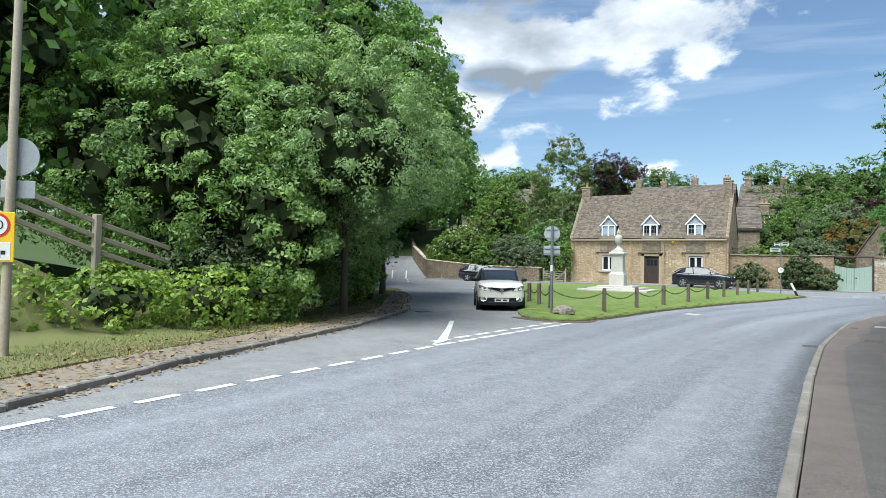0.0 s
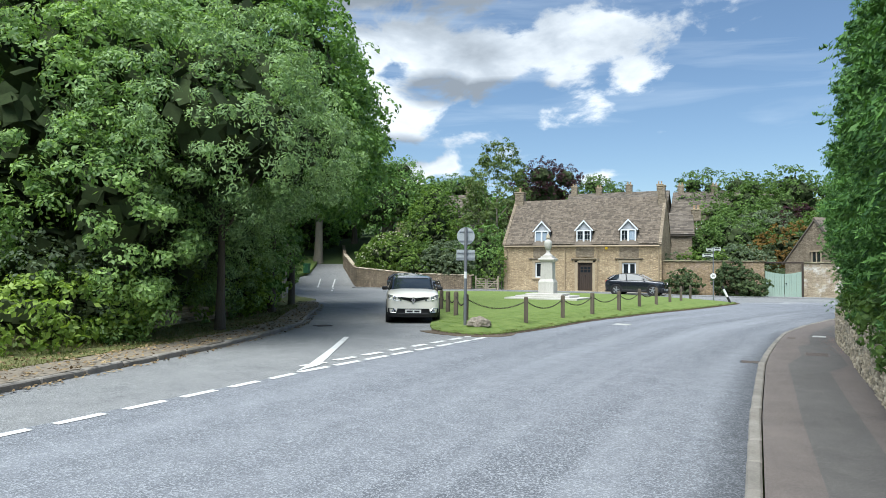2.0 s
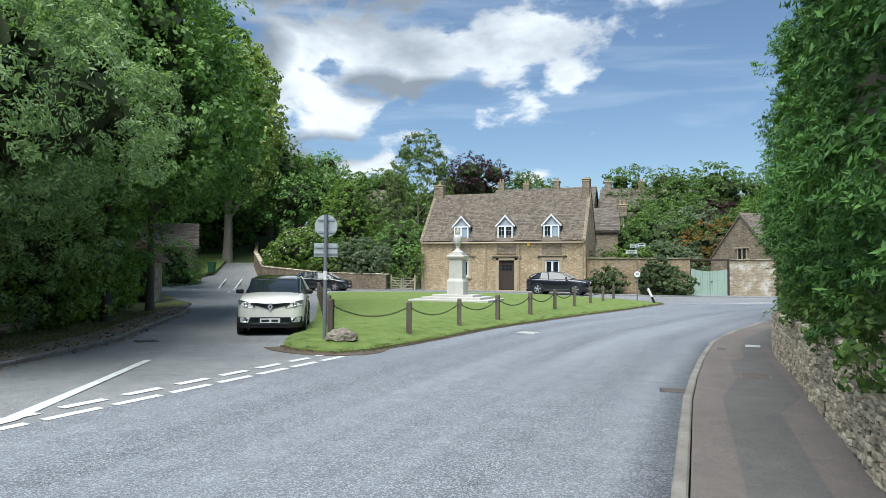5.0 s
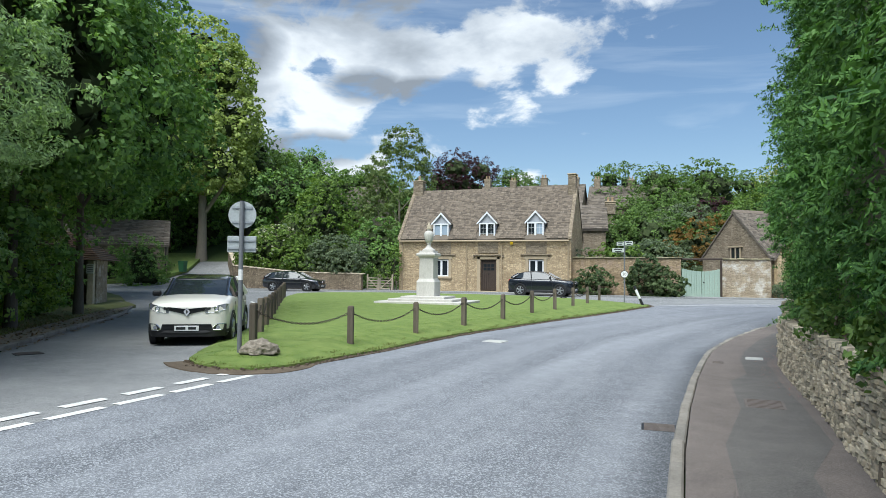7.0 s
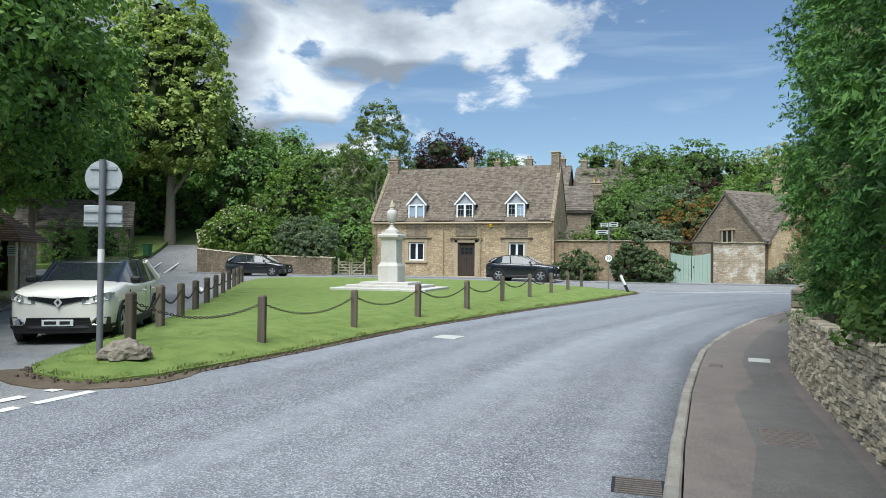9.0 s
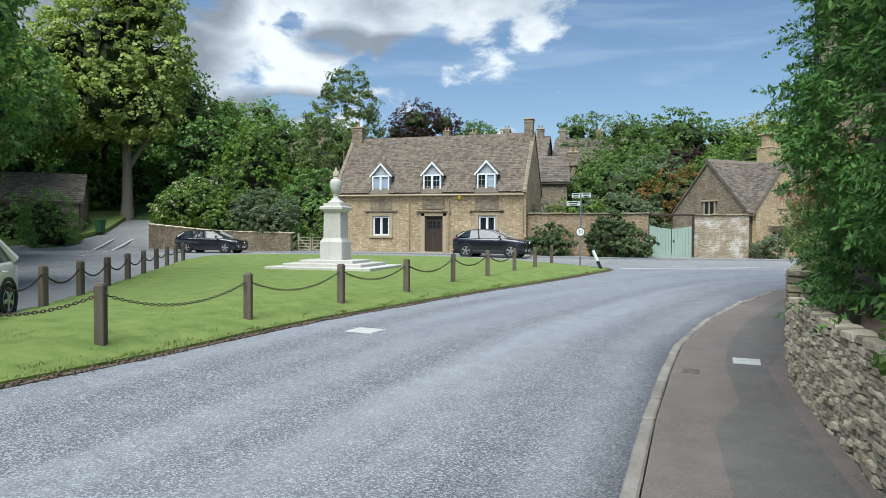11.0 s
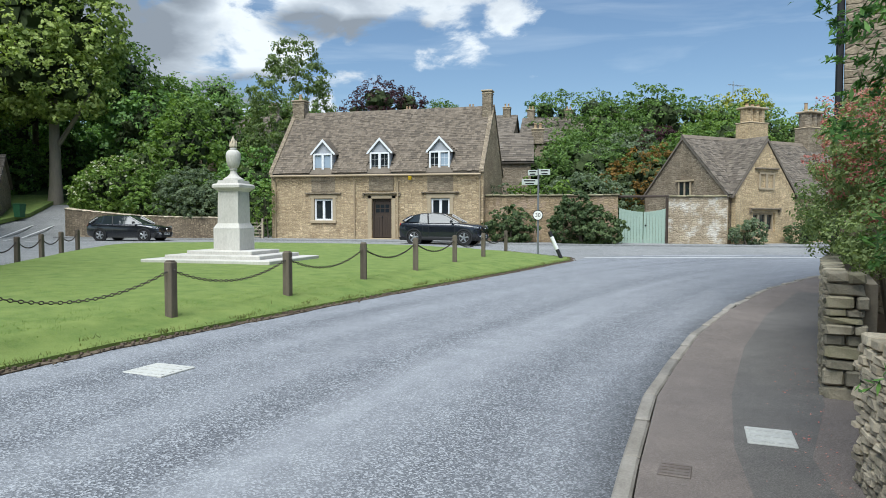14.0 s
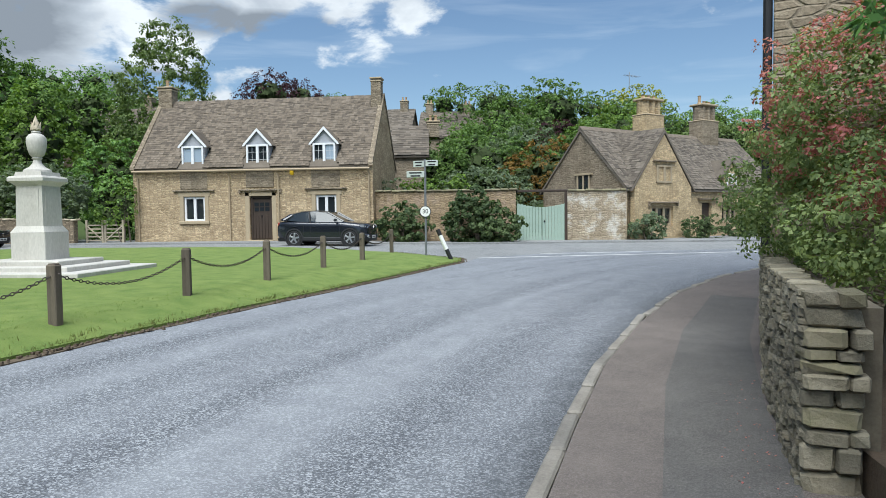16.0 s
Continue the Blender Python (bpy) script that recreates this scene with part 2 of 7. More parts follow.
M = {}
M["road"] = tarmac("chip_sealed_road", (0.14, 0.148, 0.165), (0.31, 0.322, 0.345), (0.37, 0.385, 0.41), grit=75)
M["side_road"] = tarmac("old_asphalt", (0.2, 0.205, 0.205), (0.29, 0.29, 0.285), (0.36, 0.36, 0.355), 0.85, False)
M["pave"] = tarmac("pavement_asphalt", (0.145, 0.122, 0.108), (0.21, 0.178, 0.158), (0.25, 0.215, 0.195), 0.9, False, 160)
M["pave_dark"] = tarmac("pavement_patch", (0.112, 0.103, 0.094), (0.158, 0.147, 0.136), (0.195, 0.184, 0.172), 0.9, False, 160)
M["kerb"] = plain("kerb_stone", (0.29, 0.27, 0.24), (0.17, 0.155, 0.135), 6, 45, 0.9, bump=0.4, per=0.2)
M["paint"] = plain("road_paint", (0.75, 0.75, 0.72), (0.5, 0.5, 0.49), 5, 60, 0.75, bump=0.2)
M["grass_soil"] = plain("turf", (0.2, 0.257, 0.068), (0.075, 0.14, 0.026), 2.4, 55, 1.0, bump=0.6, dist=0.03)
M["verge_soil"] = plain("verge_turf", (0.165, 0.19, 0.06), (0.16, 0.135, 0.07), 0.7, 25, 1.0, bump=0.6, dist=0.03)
M["soil"] = plain("soil", (0.11, 0.08, 0.055), (0.07, 0.05, 0.035), 2, 30, 1.0, bump=0.6, dist=0.03)
M["litter"] = plain("leaf_litter", (0.15, 0.115, 0.08), (0.08, 0.06, 0.042), 4, 40, 1.0, bump=0.6, dist=0.03)
M["footpath"] = plain("worn_footpath", (0.27, 0.23, 0.18), (0.19, 0.16, 0.12), 1.2, 40, 0.95, bump=0.4)
M["meadow"] = plain("meadow", (0.06, 0.09, 0.025), (0.04, 0.065, 0.018), 0.2, 4, 1.0, bump=0.4, dist=0.1)
M["house_stone"] = masonry("honey_rubble_stone", (0.62, 0.505, 0.335), (0.4, 0.31, 0.2), (0.45, 0.37, 0.26), 0.22, 0.085, 0.012, 0.17)
# weathered grey stone; on the far cottage's end gables it also carries shade
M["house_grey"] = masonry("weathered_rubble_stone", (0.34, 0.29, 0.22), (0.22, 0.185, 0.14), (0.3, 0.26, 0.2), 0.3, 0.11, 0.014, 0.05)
M["pale_stone"] = masonry("pale_weathered_stone", (0.47, 0.41, 0.31), (0.33, 0.28, 0.2), (0.4, 0.34, 0.26), 0.3, 0.11, 0.015, 0.06, (0.6, 0.57, 0.51))
M["wall_stone"] = masonry("garden_wall_stone", (0.44, 0.35, 0.225), (0.3, 0.23, 0.145), (0.34, 0.27, 0.185), 0.26, 0.09, 0.014, 0.12, (0.36, 0.27, 0.2))
M["dry_stone_far"] = masonry("dry_stone", (0.36, 0.3, 0.22), (0.2, 0.165, 0.125), (0.15, 0.125, 0.095), 0.19, 0.07, 0.01, 0.08)
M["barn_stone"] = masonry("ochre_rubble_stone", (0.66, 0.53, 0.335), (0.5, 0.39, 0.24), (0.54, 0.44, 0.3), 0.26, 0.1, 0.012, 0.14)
M["ashlar"] = plain("dressed_stone", (0.42, 0.34, 0.23), (0.32, 0.255, 0.17), 1.8, 30, 0.9, bump=0.3)
M["memorial"] = plain("portland_stone", (0.56, 0.54, 0.495), (0.43, 0.405, 0.36), 1.3, 24, 0.85, bump=0.25, stretch=(1, 1, 0.4))
M["memorial_old"] = plain("lichened_stone", (0.55, 0.48, 0.36), (0.36, 0.3, 0.22), 6, 40, 0.9, bump=0.4)
M["slate"] = plain("stone_slate", (0.19, 0.155, 0.12), (0.08, 0.068, 0.056), 5.5, 30, 0.95, bump=0.5, dist=0.02, per=0.38)
M["slate_dark"] = plain("old_stone_slate", (0.17, 0.145, 0.118), (0.098, 0.082, 0.067), 1.4, 14, 0.95, bump=0.5, dist=0.02, per=0.4)
M["slate_rust"] = plain("rusty_brown_slate", (0.2, 0.135, 0.1), (0.11, 0.078, 0.06), 3, 24, 0.95, bump=0.5, dist=0.02, per=0.3)
M["stone"] = plain("limestone_rubble", (0.6, 0.52, 0.39), (0.34, 0.285, 0.205), 7, 55, 0.95, bump=0.6, dist=0.015, per=0.45)
M["stone_grey"] = plain("lichened_limestone", (0.4, 0.355, 0.27), (0.17, 0.155, 0.1), 6, 50, 0.95, bump=0.8, dist=0.02, per=0.35)
M["stone_moss"] = plain("mossy_limestone", (0.31, 0.27, 0.19), (0.17, 0.17, 0.08), 4, 45, 0.95, bump=0.6, dist=0.015, per=0.35)
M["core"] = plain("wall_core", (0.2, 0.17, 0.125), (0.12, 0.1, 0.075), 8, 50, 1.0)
M["boulder"] = plain("boulder_stone", (0.42, 0.37, 0.3), (0.1, 0.075, 0.05), 9, 45, 0.95, bump=1.0, dist=0.04)
M["post"] = plain("weathered_post_wood", (0.15, 0.125, 0.095), (0.075, 0.06, 0.045), 3, 30, 0.9, bump=0.5, stretch=(6, 6, 0.7), per=0.25)
M["fence_wood"] = plain("silvered_rail_wood", (0.43, 0.38, 0.29), (0.3, 0.26, 0.19), 3, 25, 0.9, bump=0.4, per=0.2)
M["door_wood"] = plain("dark_oak", (0.055, 0.038, 0.028), (0.03, 0.02, 0.015), 3, 25, 0.6, bump=0.4, stretch=(8, 8, 0.6))
M["gate_paint"] = plain("sage_green_paint", (0.32, 0.41, 0.34), (0.27, 0.36, 0.3), 2, 30, 0.6, bump=0.15)
M["white_paint"] = plain("white_joinery_paint", (0.78, 0.79, 0.8), (0.68, 0.69, 0.7), 3, 40, 0.5, bump=0.08)
M["lead"] = plain("grey_painted_boards", (0.42, 0.43, 0.46), (0.36, 0.37, 0.4), 3, 30, 0.6, bump=0.1)
M["pipe"] = plain("stone_coloured_pipe", (0.4, 0.31, 0.2), (0.33, 0.26, 0.17), 3, 30, 0.55, bump=0.05)
M["black_pipe"] = plain("black_iron_pipe", (0.02, 0.02, 0.022), (0.012, 0.012, 0.013), 5, 30, 0.5, bump=0.1)
M["chain"] = plain("galvanised_black_chain", (0.045, 0.043, 0.04), (0.09, 0.06, 0.04), 8, 60, 0.6, metal=0.5, bump=0.2)
M["galv"] = plain("galvanised_steel", (0.36, 0.38, 0.4), (0.28, 0.3, 0.31), 5, 40, 0.5, metal=0.4, bump=0.1)
M["sign_back"] = plain("sign_back_grey", (0.4, 0.43, 0.43), (0.33, 0.36, 0.36), 3, 30, 0.55, metal=0.1, bump=0.05)
M["sign_white"] = plain("sign_white", (0.78, 0.78, 0.75), (0.7, 0.7, 0.68), 3, 30, 0.45, bump=0.0)
M["finger_paint"] = plain("weathered_white_paint", (0.5, 0.54, 0.5), (0.4, 0.44, 0.4), 4, 30, 0.6, bump=0.05)
M["sign_yellow"] = plain("sign_yellow", (0.85, 0.55, 0.02), (0.8, 0.5, 0.02), 3, 30, 0.45, bump=0.0)
M["sign_red"] = plain("sign_red", (0.6, 0.03, 0.03), (0.55, 0.03, 0.03), 3, 30, 0.45, bump=0.0)
M["black"] = plain("black_paint", (0.02, 0.02, 0.022), (0.015, 0.015, 0.015), 3, 30, 0.5, bump=0.0)
M["tube"] = plain("pole_grey", (0.17, 0.18, 0.19), (0.13, 0.135, 0.14), 3, 30, 0.55, bump=0.1)
M["concrete"] = plain("cast_cover", (0.5, 0.5, 0.47), (0.4, 0.4, 0.38), 4, 40, 0.9, bump=0.3)
M["iron"] = plain("cast_iron", (0.19, 0.165, 0.15), (0.13, 0.1, 0.085), 6, 50, 0.75, metal=0.2, bump=0.3)
M["bark"] = plain("tree_bark", (0.15, 0.125, 0.095), (0.09, 0.075, 0.055), 3, 20, 0.95, bump=0.7, dist=0.03, stretch=(3, 3, 0.5))
M["lime_bark"] = plain("pale_bark", (0.3, 0.26, 0.2), (0.2, 0.17, 0.13), 3, 20, 0.95, bump=0.6, dist=0.03, stretch=(3, 3, 0.5))
M["leaf_bay"] = leafy("bay_leaves", (0.048, 0.117, 0.031), (0.377, 0.531, 0.182), 0.5)
M["leaf_grey"] = leafy("grey_willow_leaves", (0.084, 0.145, 0.061), (0.387, 0.532, 0.242), 0.4)
M["leaf_dark"] = leafy("woodland_leaves", (0.043, 0.104, 0.030), (0.235, 0.380, 0.105), 0.4)
M["leaf_mid"] = leafy("broad_leaves", (0.038, 0.079, 0.019), (0.170, 0.268, 0.068), 0.4)
M["leaf_light"] = leafy("fresh_leaves", (0.050, 0.101, 0.015), (0.203, 0.304, 0.061), 0.4)
M["leaf_lime"] = leafy("olive_leaves", (0.116, 0.175, 0.035), (0.444, 0.515, 0.164), 0.4)
M["leaf_yellow"] = leafy("golden_leaves", (0.140, 0.170, 0.020), (0.420, 0.420, 0.080), 0.35)
M["leaf_birch"] = leafy("birch_leaves", (0.055, 0.092, 0.025), (0.184, 0.245, 0.080), 0.35)
M["leaf_purple"] = leafy("copper_leaves", (0.017, 0.007, 0.010), (0.072, 0.024, 0.032), 0.4)
M["leaf_rust"] = leafy("bronze_leaves", (0.090, 0.060, 0.015), (0.280, 0.160, 0.040), 0.3)
M["leaf_sage"] = leafy("sage_leaves", (0.061, 0.092, 0.051), (0.204, 0.255, 0.153), 0.3)
M["leaf_conifer"] = leafy("conifer_sprays", (0.025, 0.081, 0.023), (0.163, 0.318, 0.073), 0.35, 0.2)
M["leaf_ivy"] = leafy("ivy_leaves", (0.056, 0.120, 0.027), (0.337, 0.456, 0.094), 0.5)
M["leaf_red"] = leafy("red_shrub_flowers", (0.300, 0.085, 0.090), (0.580, 0.240, 0.220), 0.3)
M["leaf_cream"] = leafy("cream_blossom", (0.400, 0.400, 0.300), (0.750, 0.740, 0.600), 0.2)
M["leaf_shrub"] = leafy("dark_shrub_leaves", (0.028, 0.058, 0.023), (0.137, 0.186, 0.078), 0.35)
M["leaf_arching"] = leafy("arching_shrub_leaves", (0.062, 0.112, 0.033), (0.300, 0.367, 0.150), 0.4)
# dark crown filler: the shade inside crowns is put into this colour
M["twigs"] = plain("shade_toned_filler", (0.06, 0.085, 0.03), (0.035, 0.045, 0.018), 6, 30, 1.0, bump=0.3)
M["blade"] = leafy("grass_blades", (0.09, 0.16, 0.032), (0.21, 0.29, 0.07), 0.3, 0.3)
M["blade_dry"] = leafy("dry_grass_blades", (0.08, 0.1, 0.03), (0.22, 0.21, 0.08), 0.3, 0.3)
M["blade_edge"] = leafy("rough_edge_grass", (0.09, 0.105, 0.035), (0.2, 0.215, 0.07), 0.3, 0.3)
M["fallen"] = leafy("fallen_leaves", (0.1, 0.06, 0.03), (0.33, 0.24, 0.12), 0.3, 0.0)
M["glass"] = glassy("window_glass")
M["pale_glass"] = glassy("pale_blind_glass", (0.33, 0.4, 0.48), 0.1)
M["curtain"] = plain("grey_curtain", (0.3, 0.31, 0.33), (0.2, 0.21, 0.22), 4, 30, 0.9, stretch=(8, 8, 0.5))
M["car_glass"] = glassy("car_glass", (0.02, 0.026, 0.03), 0.05, 0.5, 0.2)
M["car_white"] = paint("cream_white_car_paint", (0.8, 0.77, 0.68))
M["car_black"] = paint("black_car_paint", (0.012, 0.013, 0.017), 0.25, 1.0)
M["car_navy"] = paint("dark_blue_car_paint", (0.01, 0.012, 0.018), 0.25, 0.7)
M["trim"] = plain("black_plastic_trim", (0.02, 0.02, 0.021), (0.015, 0.015, 0.016), 5, 40, 0.6, bump=0.1)
M["tyre"] = plain("tyre_rubber", (0.02, 0.02, 0.02), (0.03, 0.029, 0.028), 5, 50, 0.85, bump=0.2)
M["alloy"] = plain("alloy_rim", (0.5, 0.51, 0.53), (0.42, 0.43, 0.45), 5, 40, 0.3, metal=0.8, bump=0.0)
M["chrome"] = plain("chrome", (0.75, 0.76, 0.78), (0.7, 0.71, 0.73), 5, 40, 0.12, metal=1.0, bump=0.0)
M["lamp_lens"] = plain("lamp_lens", (0.55, 0.58, 0.62), (0.25, 0.27, 0.3), 9, 14, 0.1, metal=0.7, bump=0.1)
M["tail_lens"] = glassy("tail_lens", (0.3, 0.01, 0.01), 0.1)
M["bin"] = plain("green_plastic", (0.03, 0.12, 0.05), (0.025, 0.1, 0.04), 3, 30, 0.6)
M["pot"] = plain("chimney_pot_clay", (0.42, 0.3, 0.18), (0.3, 0.2, 0.12), 5, 30, 0.9)
# ---- mesh helpers ----
from mathutils.geometry import delaunay_2d_cdt


class MB:
    """Collects faces of one mesh."""

    def __init__(self):
        self.v, self.f = [], []

    def add(self, verts, faces, m=None):
        o = len(self.v)
        self.v += [tuple(m @ Vector(p)) for p in verts] if m is not None else [tuple(p) for p in verts]
        self.f += [tuple(i + o for i in f) for f in faces]
        return self

    def box(self, c, s, b=0.0, m=None):
        """A box round c of size s, its edges chamfered by b."""
        hx, hy, hz = s[0] / 2, s[1] / 2, s[2] / 2
        if b <= 0:
            vs = [(c[0] + x * hx, c[1] + y * hy, c[2] + z * hz) for x in (-1, 1) for y in (-1, 1) for z in (-1, 1)]
            return self.add(vs, [(0, 1, 3, 2), (4, 6, 7, 5), (0, 4, 5, 1), (2, 3, 7, 6), (0, 2, 6, 4), (1, 5, 7, 3)], m)
        b = min(b, hx * 0.9, hy * 0.9, hz * 0.9)
        h, idx, vs = (hx, hy, hz), {}, []
        for sx in (-1, 1):
            for sy in (-1, 1):
                for sz in (-1, 1):
                    for a in range(3):
                        p = [sg * (hh if k == a else hh - b) for k, (sg, hh) in enumerate(zip((sx, sy, sz), h))]
                        idx[sx, sy, sz, a] = len(vs)
                        vs.append((c[0] + p[0], c[1] + p[1], c[2] + p[2]))
        fs = []
        for a in range(3):
            u, w = [k for k in range(3) if k != a]
            for sg in (-1, 1):
                ring = []
                for su, sw in ((-1, -1), (1, -1), (1, 1), (-1, 1)):
                    k = [0, 0, 0]
                    k[a], k[u], k[w] = sg, su, sw
                    ring.append(idx[(*k, a)])
                fs.append(tuple(ring))
            for su in (-1, 1):
                for sw in (-1, 1):
                    k0, k1 = [0, 0, 0], [0, 0, 0]
                    k0[a], k1[a] = -1, 1
                    k0[u] = k1[u] = su
                    k0[w] = k1[w] = sw
                    fs.append((idx[(*k0, u)], idx[(*k1, u)], idx[(*k1, w)], idx[(*k0, w)]))
        for sx in (-1, 1):
            for sy in (-1, 1):
                for sz in (-1, 1):
                    fs.append(tuple(idx[sx, sy, sz, a] for a in range(3)))
        return self.add(vs, fs, m)

    def rod(self, p0, p1, r0, r1=None, n=8, caps=True, m=None):
        r1 = r0 if r1 is None else r1
        p0, p1 = Vector(p0), Vector(p1)
        q = (p1 - p0).to_track_quat("Z", "Y").to_matrix()
        vs = []
        for p, r in ((p0, r0), (p1, r1)):
            vs += [p + q @ Vector((math.cos(2 * math.pi * i / n) * r, math.sin(2 * math.pi * i / n) * r, 0)) for i in range(n)]
        fs = [(i, (i + 1) % n, n + (i + 1) % n, n + i) for i in range(n)]
        if caps:
            fs += [tuple(range(n - 1, -1, -1)), tuple(range(n, 2 * n))]
        return self.add(vs, fs, m)

    def tube(self, pts, radii, n=8, m=None):
        for a, b, ra, rb in zip(pts, pts[1:], radii, radii[1:]):
            self.rod(a, b, ra, rb, n, True, m)
        return self

    def lathe(self, prof, n=24, c=(0, 0, 0), m=None):
        vs = [(c[0] + r * math.cos(2 * math.pi * i / n), c[1] + r * math.sin(2 * math.pi * i / n), c[2] + z) for r, z in prof for i in range(n)]
        fs = [(k * n + i, k * n + (i + 1) % n, (k + 1) * n + (i + 1) % n, (k + 1) * n + i) for k in range(len(prof) - 1) for i in range(n)]
        fs += [tuple(range(n - 1, -1, -1)), tuple(range((len(prof) - 1) * n, len(prof) * n))]
        return self.add(vs, fs, m)

    def prism(self, outline, axis, a, b, m=None):
        """An outline in the plane across axis, drawn out from a to b."""
        n = len(outline)
        put = {"x": lambda p, t: (t, p[0], p[1]), "y": lambda p, t: (p[0], t, p[1]), "z": lambda p, t: (p[0], p[1], t)}[axis]
        vs = [put(p, a) for p in outline] + [put(p, b) for p in outline]
        fs = [tuple(range(n)), tuple(range(2 * n - 1, n - 1, -1))] + [(i, n + i, n + (i + 1) % n, (i + 1) % n) for i in range(n)]
        return self.add(vs, fs, m)

    def loft(self, rings, closed=True, caps=True, m=None):
        n = len(rings[0])
        vs = [p for r in rings for p in r]
        fs = [(k * n + i, k * n + (i + 1) % n, (k + 1) * n + (i + 1) % n, (k + 1) * n + i) for k in range(len(rings) - 1) for i in range(n if closed else n - 1)]
        if caps:
            fs += [tuple(range(n - 1, -1, -1)), tuple(range((len(rings) - 1) * n, len(rings) * n))]
        return self.add(vs, fs, m)

    def mesh(self, name, mat, smooth=False):
        me = bpy.data.meshes.new(name)
        me.from_pydata(self.v, [], self.f)
        if mat is not None:
            me.materials.append(mat)
        if smooth:
            me.polygons.foreach_set("use_smooth", [True] * len(me.polygons))
            me.set_sharp_from_angle(angle=radians(38))
        me.update()
        return me


def thing(name, label, category, at=(0, 0, 0), rz=0.0, group="", kind=""):
    ob = new(name)
    ob.matrix_basis = pose(*at, 0, 0, rz)
    return tagged(ob, label, category, group, kind)


def part(name, mb, mat, parent, label="", smooth=False):
    ob = new(name, mb.mesh(name, mat, smooth) if isinstance(mb, MB) else mb)
    ob.parent = parent
    if label:
        ob["label"] = label
    return ob


def solo(name, mb, mat, label, category, kind="", group="", smooth=False):
    ob = new(name, mb.mesh(name, mat, smooth) if isinstance(mb, MB) else mb)
    return tagged(ob, label, category, group, kind)


def fast_mesh(name, verts, quads, mat):
    """A mesh of quads from arrays."""
    me = bpy.data.meshes.new(name)
    nv, nq = len(verts), len(quads)
    me.vertices.add(nv)
    me.vertices.foreach_set("co", np.asarray(verts, np.float32).ravel())
    me.loops.add(nq * 4)
    me.loops.foreach_set("vertex_index", np.asarray(quads, np.int32).ravel())
    me.polygons.add(nq)
    me.polygons.foreach_set("loop_start", np.arange(0, nq * 4, 4, dtype=np.int32))
    me.materials.append(mat)
    me.update(calc_edges=True)
    return me


# ---- lie of the land ----
def smooth01(t):
    t = min(max(t, 0.0), 1.0)
    return t * t * (3 - 2 * t)


def g(x, y):
    """Height of the road surface."""
    z = 0.34 * min(max((y - 22) / 28, 0), 1) ** 1.2
    z += 0.1 * smooth01((-x - 4) / 6)
    z -= 0.2 * smooth01((x + 5) / 4.5) * smooth01((y - 14) / 11) * (1 - smooth01((y - 32) / 14))
    up = smooth01((y - 54) / 30) * smooth01((-x - 30) / 12)
    return z + 4.2 * up


def land(x, y):
    """Height of the open land round the roads."""
    z = g(x, y) - 0.25
    back = max(0.0, y - 62)
    z += 0.10 * min(back, 70) * smooth01((y - 62) / 25)
    z += 0.6 * smooth01((-x - 13) / 5) * smooth01((24 - y) / 10)
    z += 1.6 * smooth01((-x - 15) / 14) * smooth01((24 - y) / 12)
    z += 7.0 * smooth01((y - 135) / 160) + 6 * smooth01((-x - 60) / 120)
    return z


def sheet(name, outline, lift, mat, label, category, step=1.5, skirt=0.3, rough=0.0, kind="structure", lanes=None):
    """A piece of ground with the given outline, lift metres over the road surface, its edge drawn down by skirt."""
    lf = lift if callable(lift) else (lambda x, y: lift)
    pts = []
    for a, b in zip(outline, outline[1:] + outline[:1]):
        n = max(1, int(math.dist(a, b) / step))
        pts += [(a[0] + (b[0] - a[0]) * i / n, a[1] + (b[1] - a[1]) * i / n) for i in range(n)]
    nb = len(pts)
    xs, ys = [p[0] for p in pts], [p[1] for p in pts]
    inner = []
    gx = np.arange(min(xs), max(xs), step)
    gy = np.arange(min(ys), max(ys), step)
    for x in gx:
        for y in gy:
            odd = False
            for (x0, y0), (x1, y1) in zip(pts, pts[1:] + pts[:1]):
                if (y0 > y) != (y1 > y) and x < (x1 - x0) * (y - y0) / (y1 - y0) + x0:
                    odd = not odd
            if odd:
                inner.append((float(x), float(y)))
    res = delaunay_2d_cdt([Vector(p) for p in pts + inner], [(i, (i + 1) % nb) for i in range(nb)], [], 1, 1e-4)
    mb = MB()
    for p in res[0]:
        z = g(p.x, p.y) + lf(p.x, p.y)
        if rough:
            z += rough * (noise.noise((p.x * 0.9, p.y * 0.9, 3.1)))
        mb.v.append((p.x, p.y, z))
    mb.f = [tuple(f) for f in res[2]]
    if skirt:
        top = [(p[0], p[1], g(*p) + lf(*p) + (rough * noise.noise((p[0] * 0.9, p[1] * 0.9, 3.1)) if rough else 0)) for p in pts]
        o = len(mb.v)
        mb.v += top + [(p[0], p[1], p[2] - skirt) for p in top]
        mb.f += [(o + i, o + (i + 1) % nb, o + nb + (i + 1) % nb, o + nb + i) for i in range(nb)]
    ob = solo(name, mb, mat, label, category, kind)
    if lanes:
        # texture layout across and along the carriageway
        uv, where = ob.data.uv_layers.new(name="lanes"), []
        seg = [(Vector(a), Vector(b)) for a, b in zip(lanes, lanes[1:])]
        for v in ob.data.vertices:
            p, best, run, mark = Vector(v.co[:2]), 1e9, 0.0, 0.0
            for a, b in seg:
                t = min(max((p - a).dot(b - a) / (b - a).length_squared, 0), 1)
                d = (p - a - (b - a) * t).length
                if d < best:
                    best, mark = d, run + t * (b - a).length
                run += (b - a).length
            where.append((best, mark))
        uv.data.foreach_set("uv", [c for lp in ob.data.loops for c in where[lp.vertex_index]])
    return ob


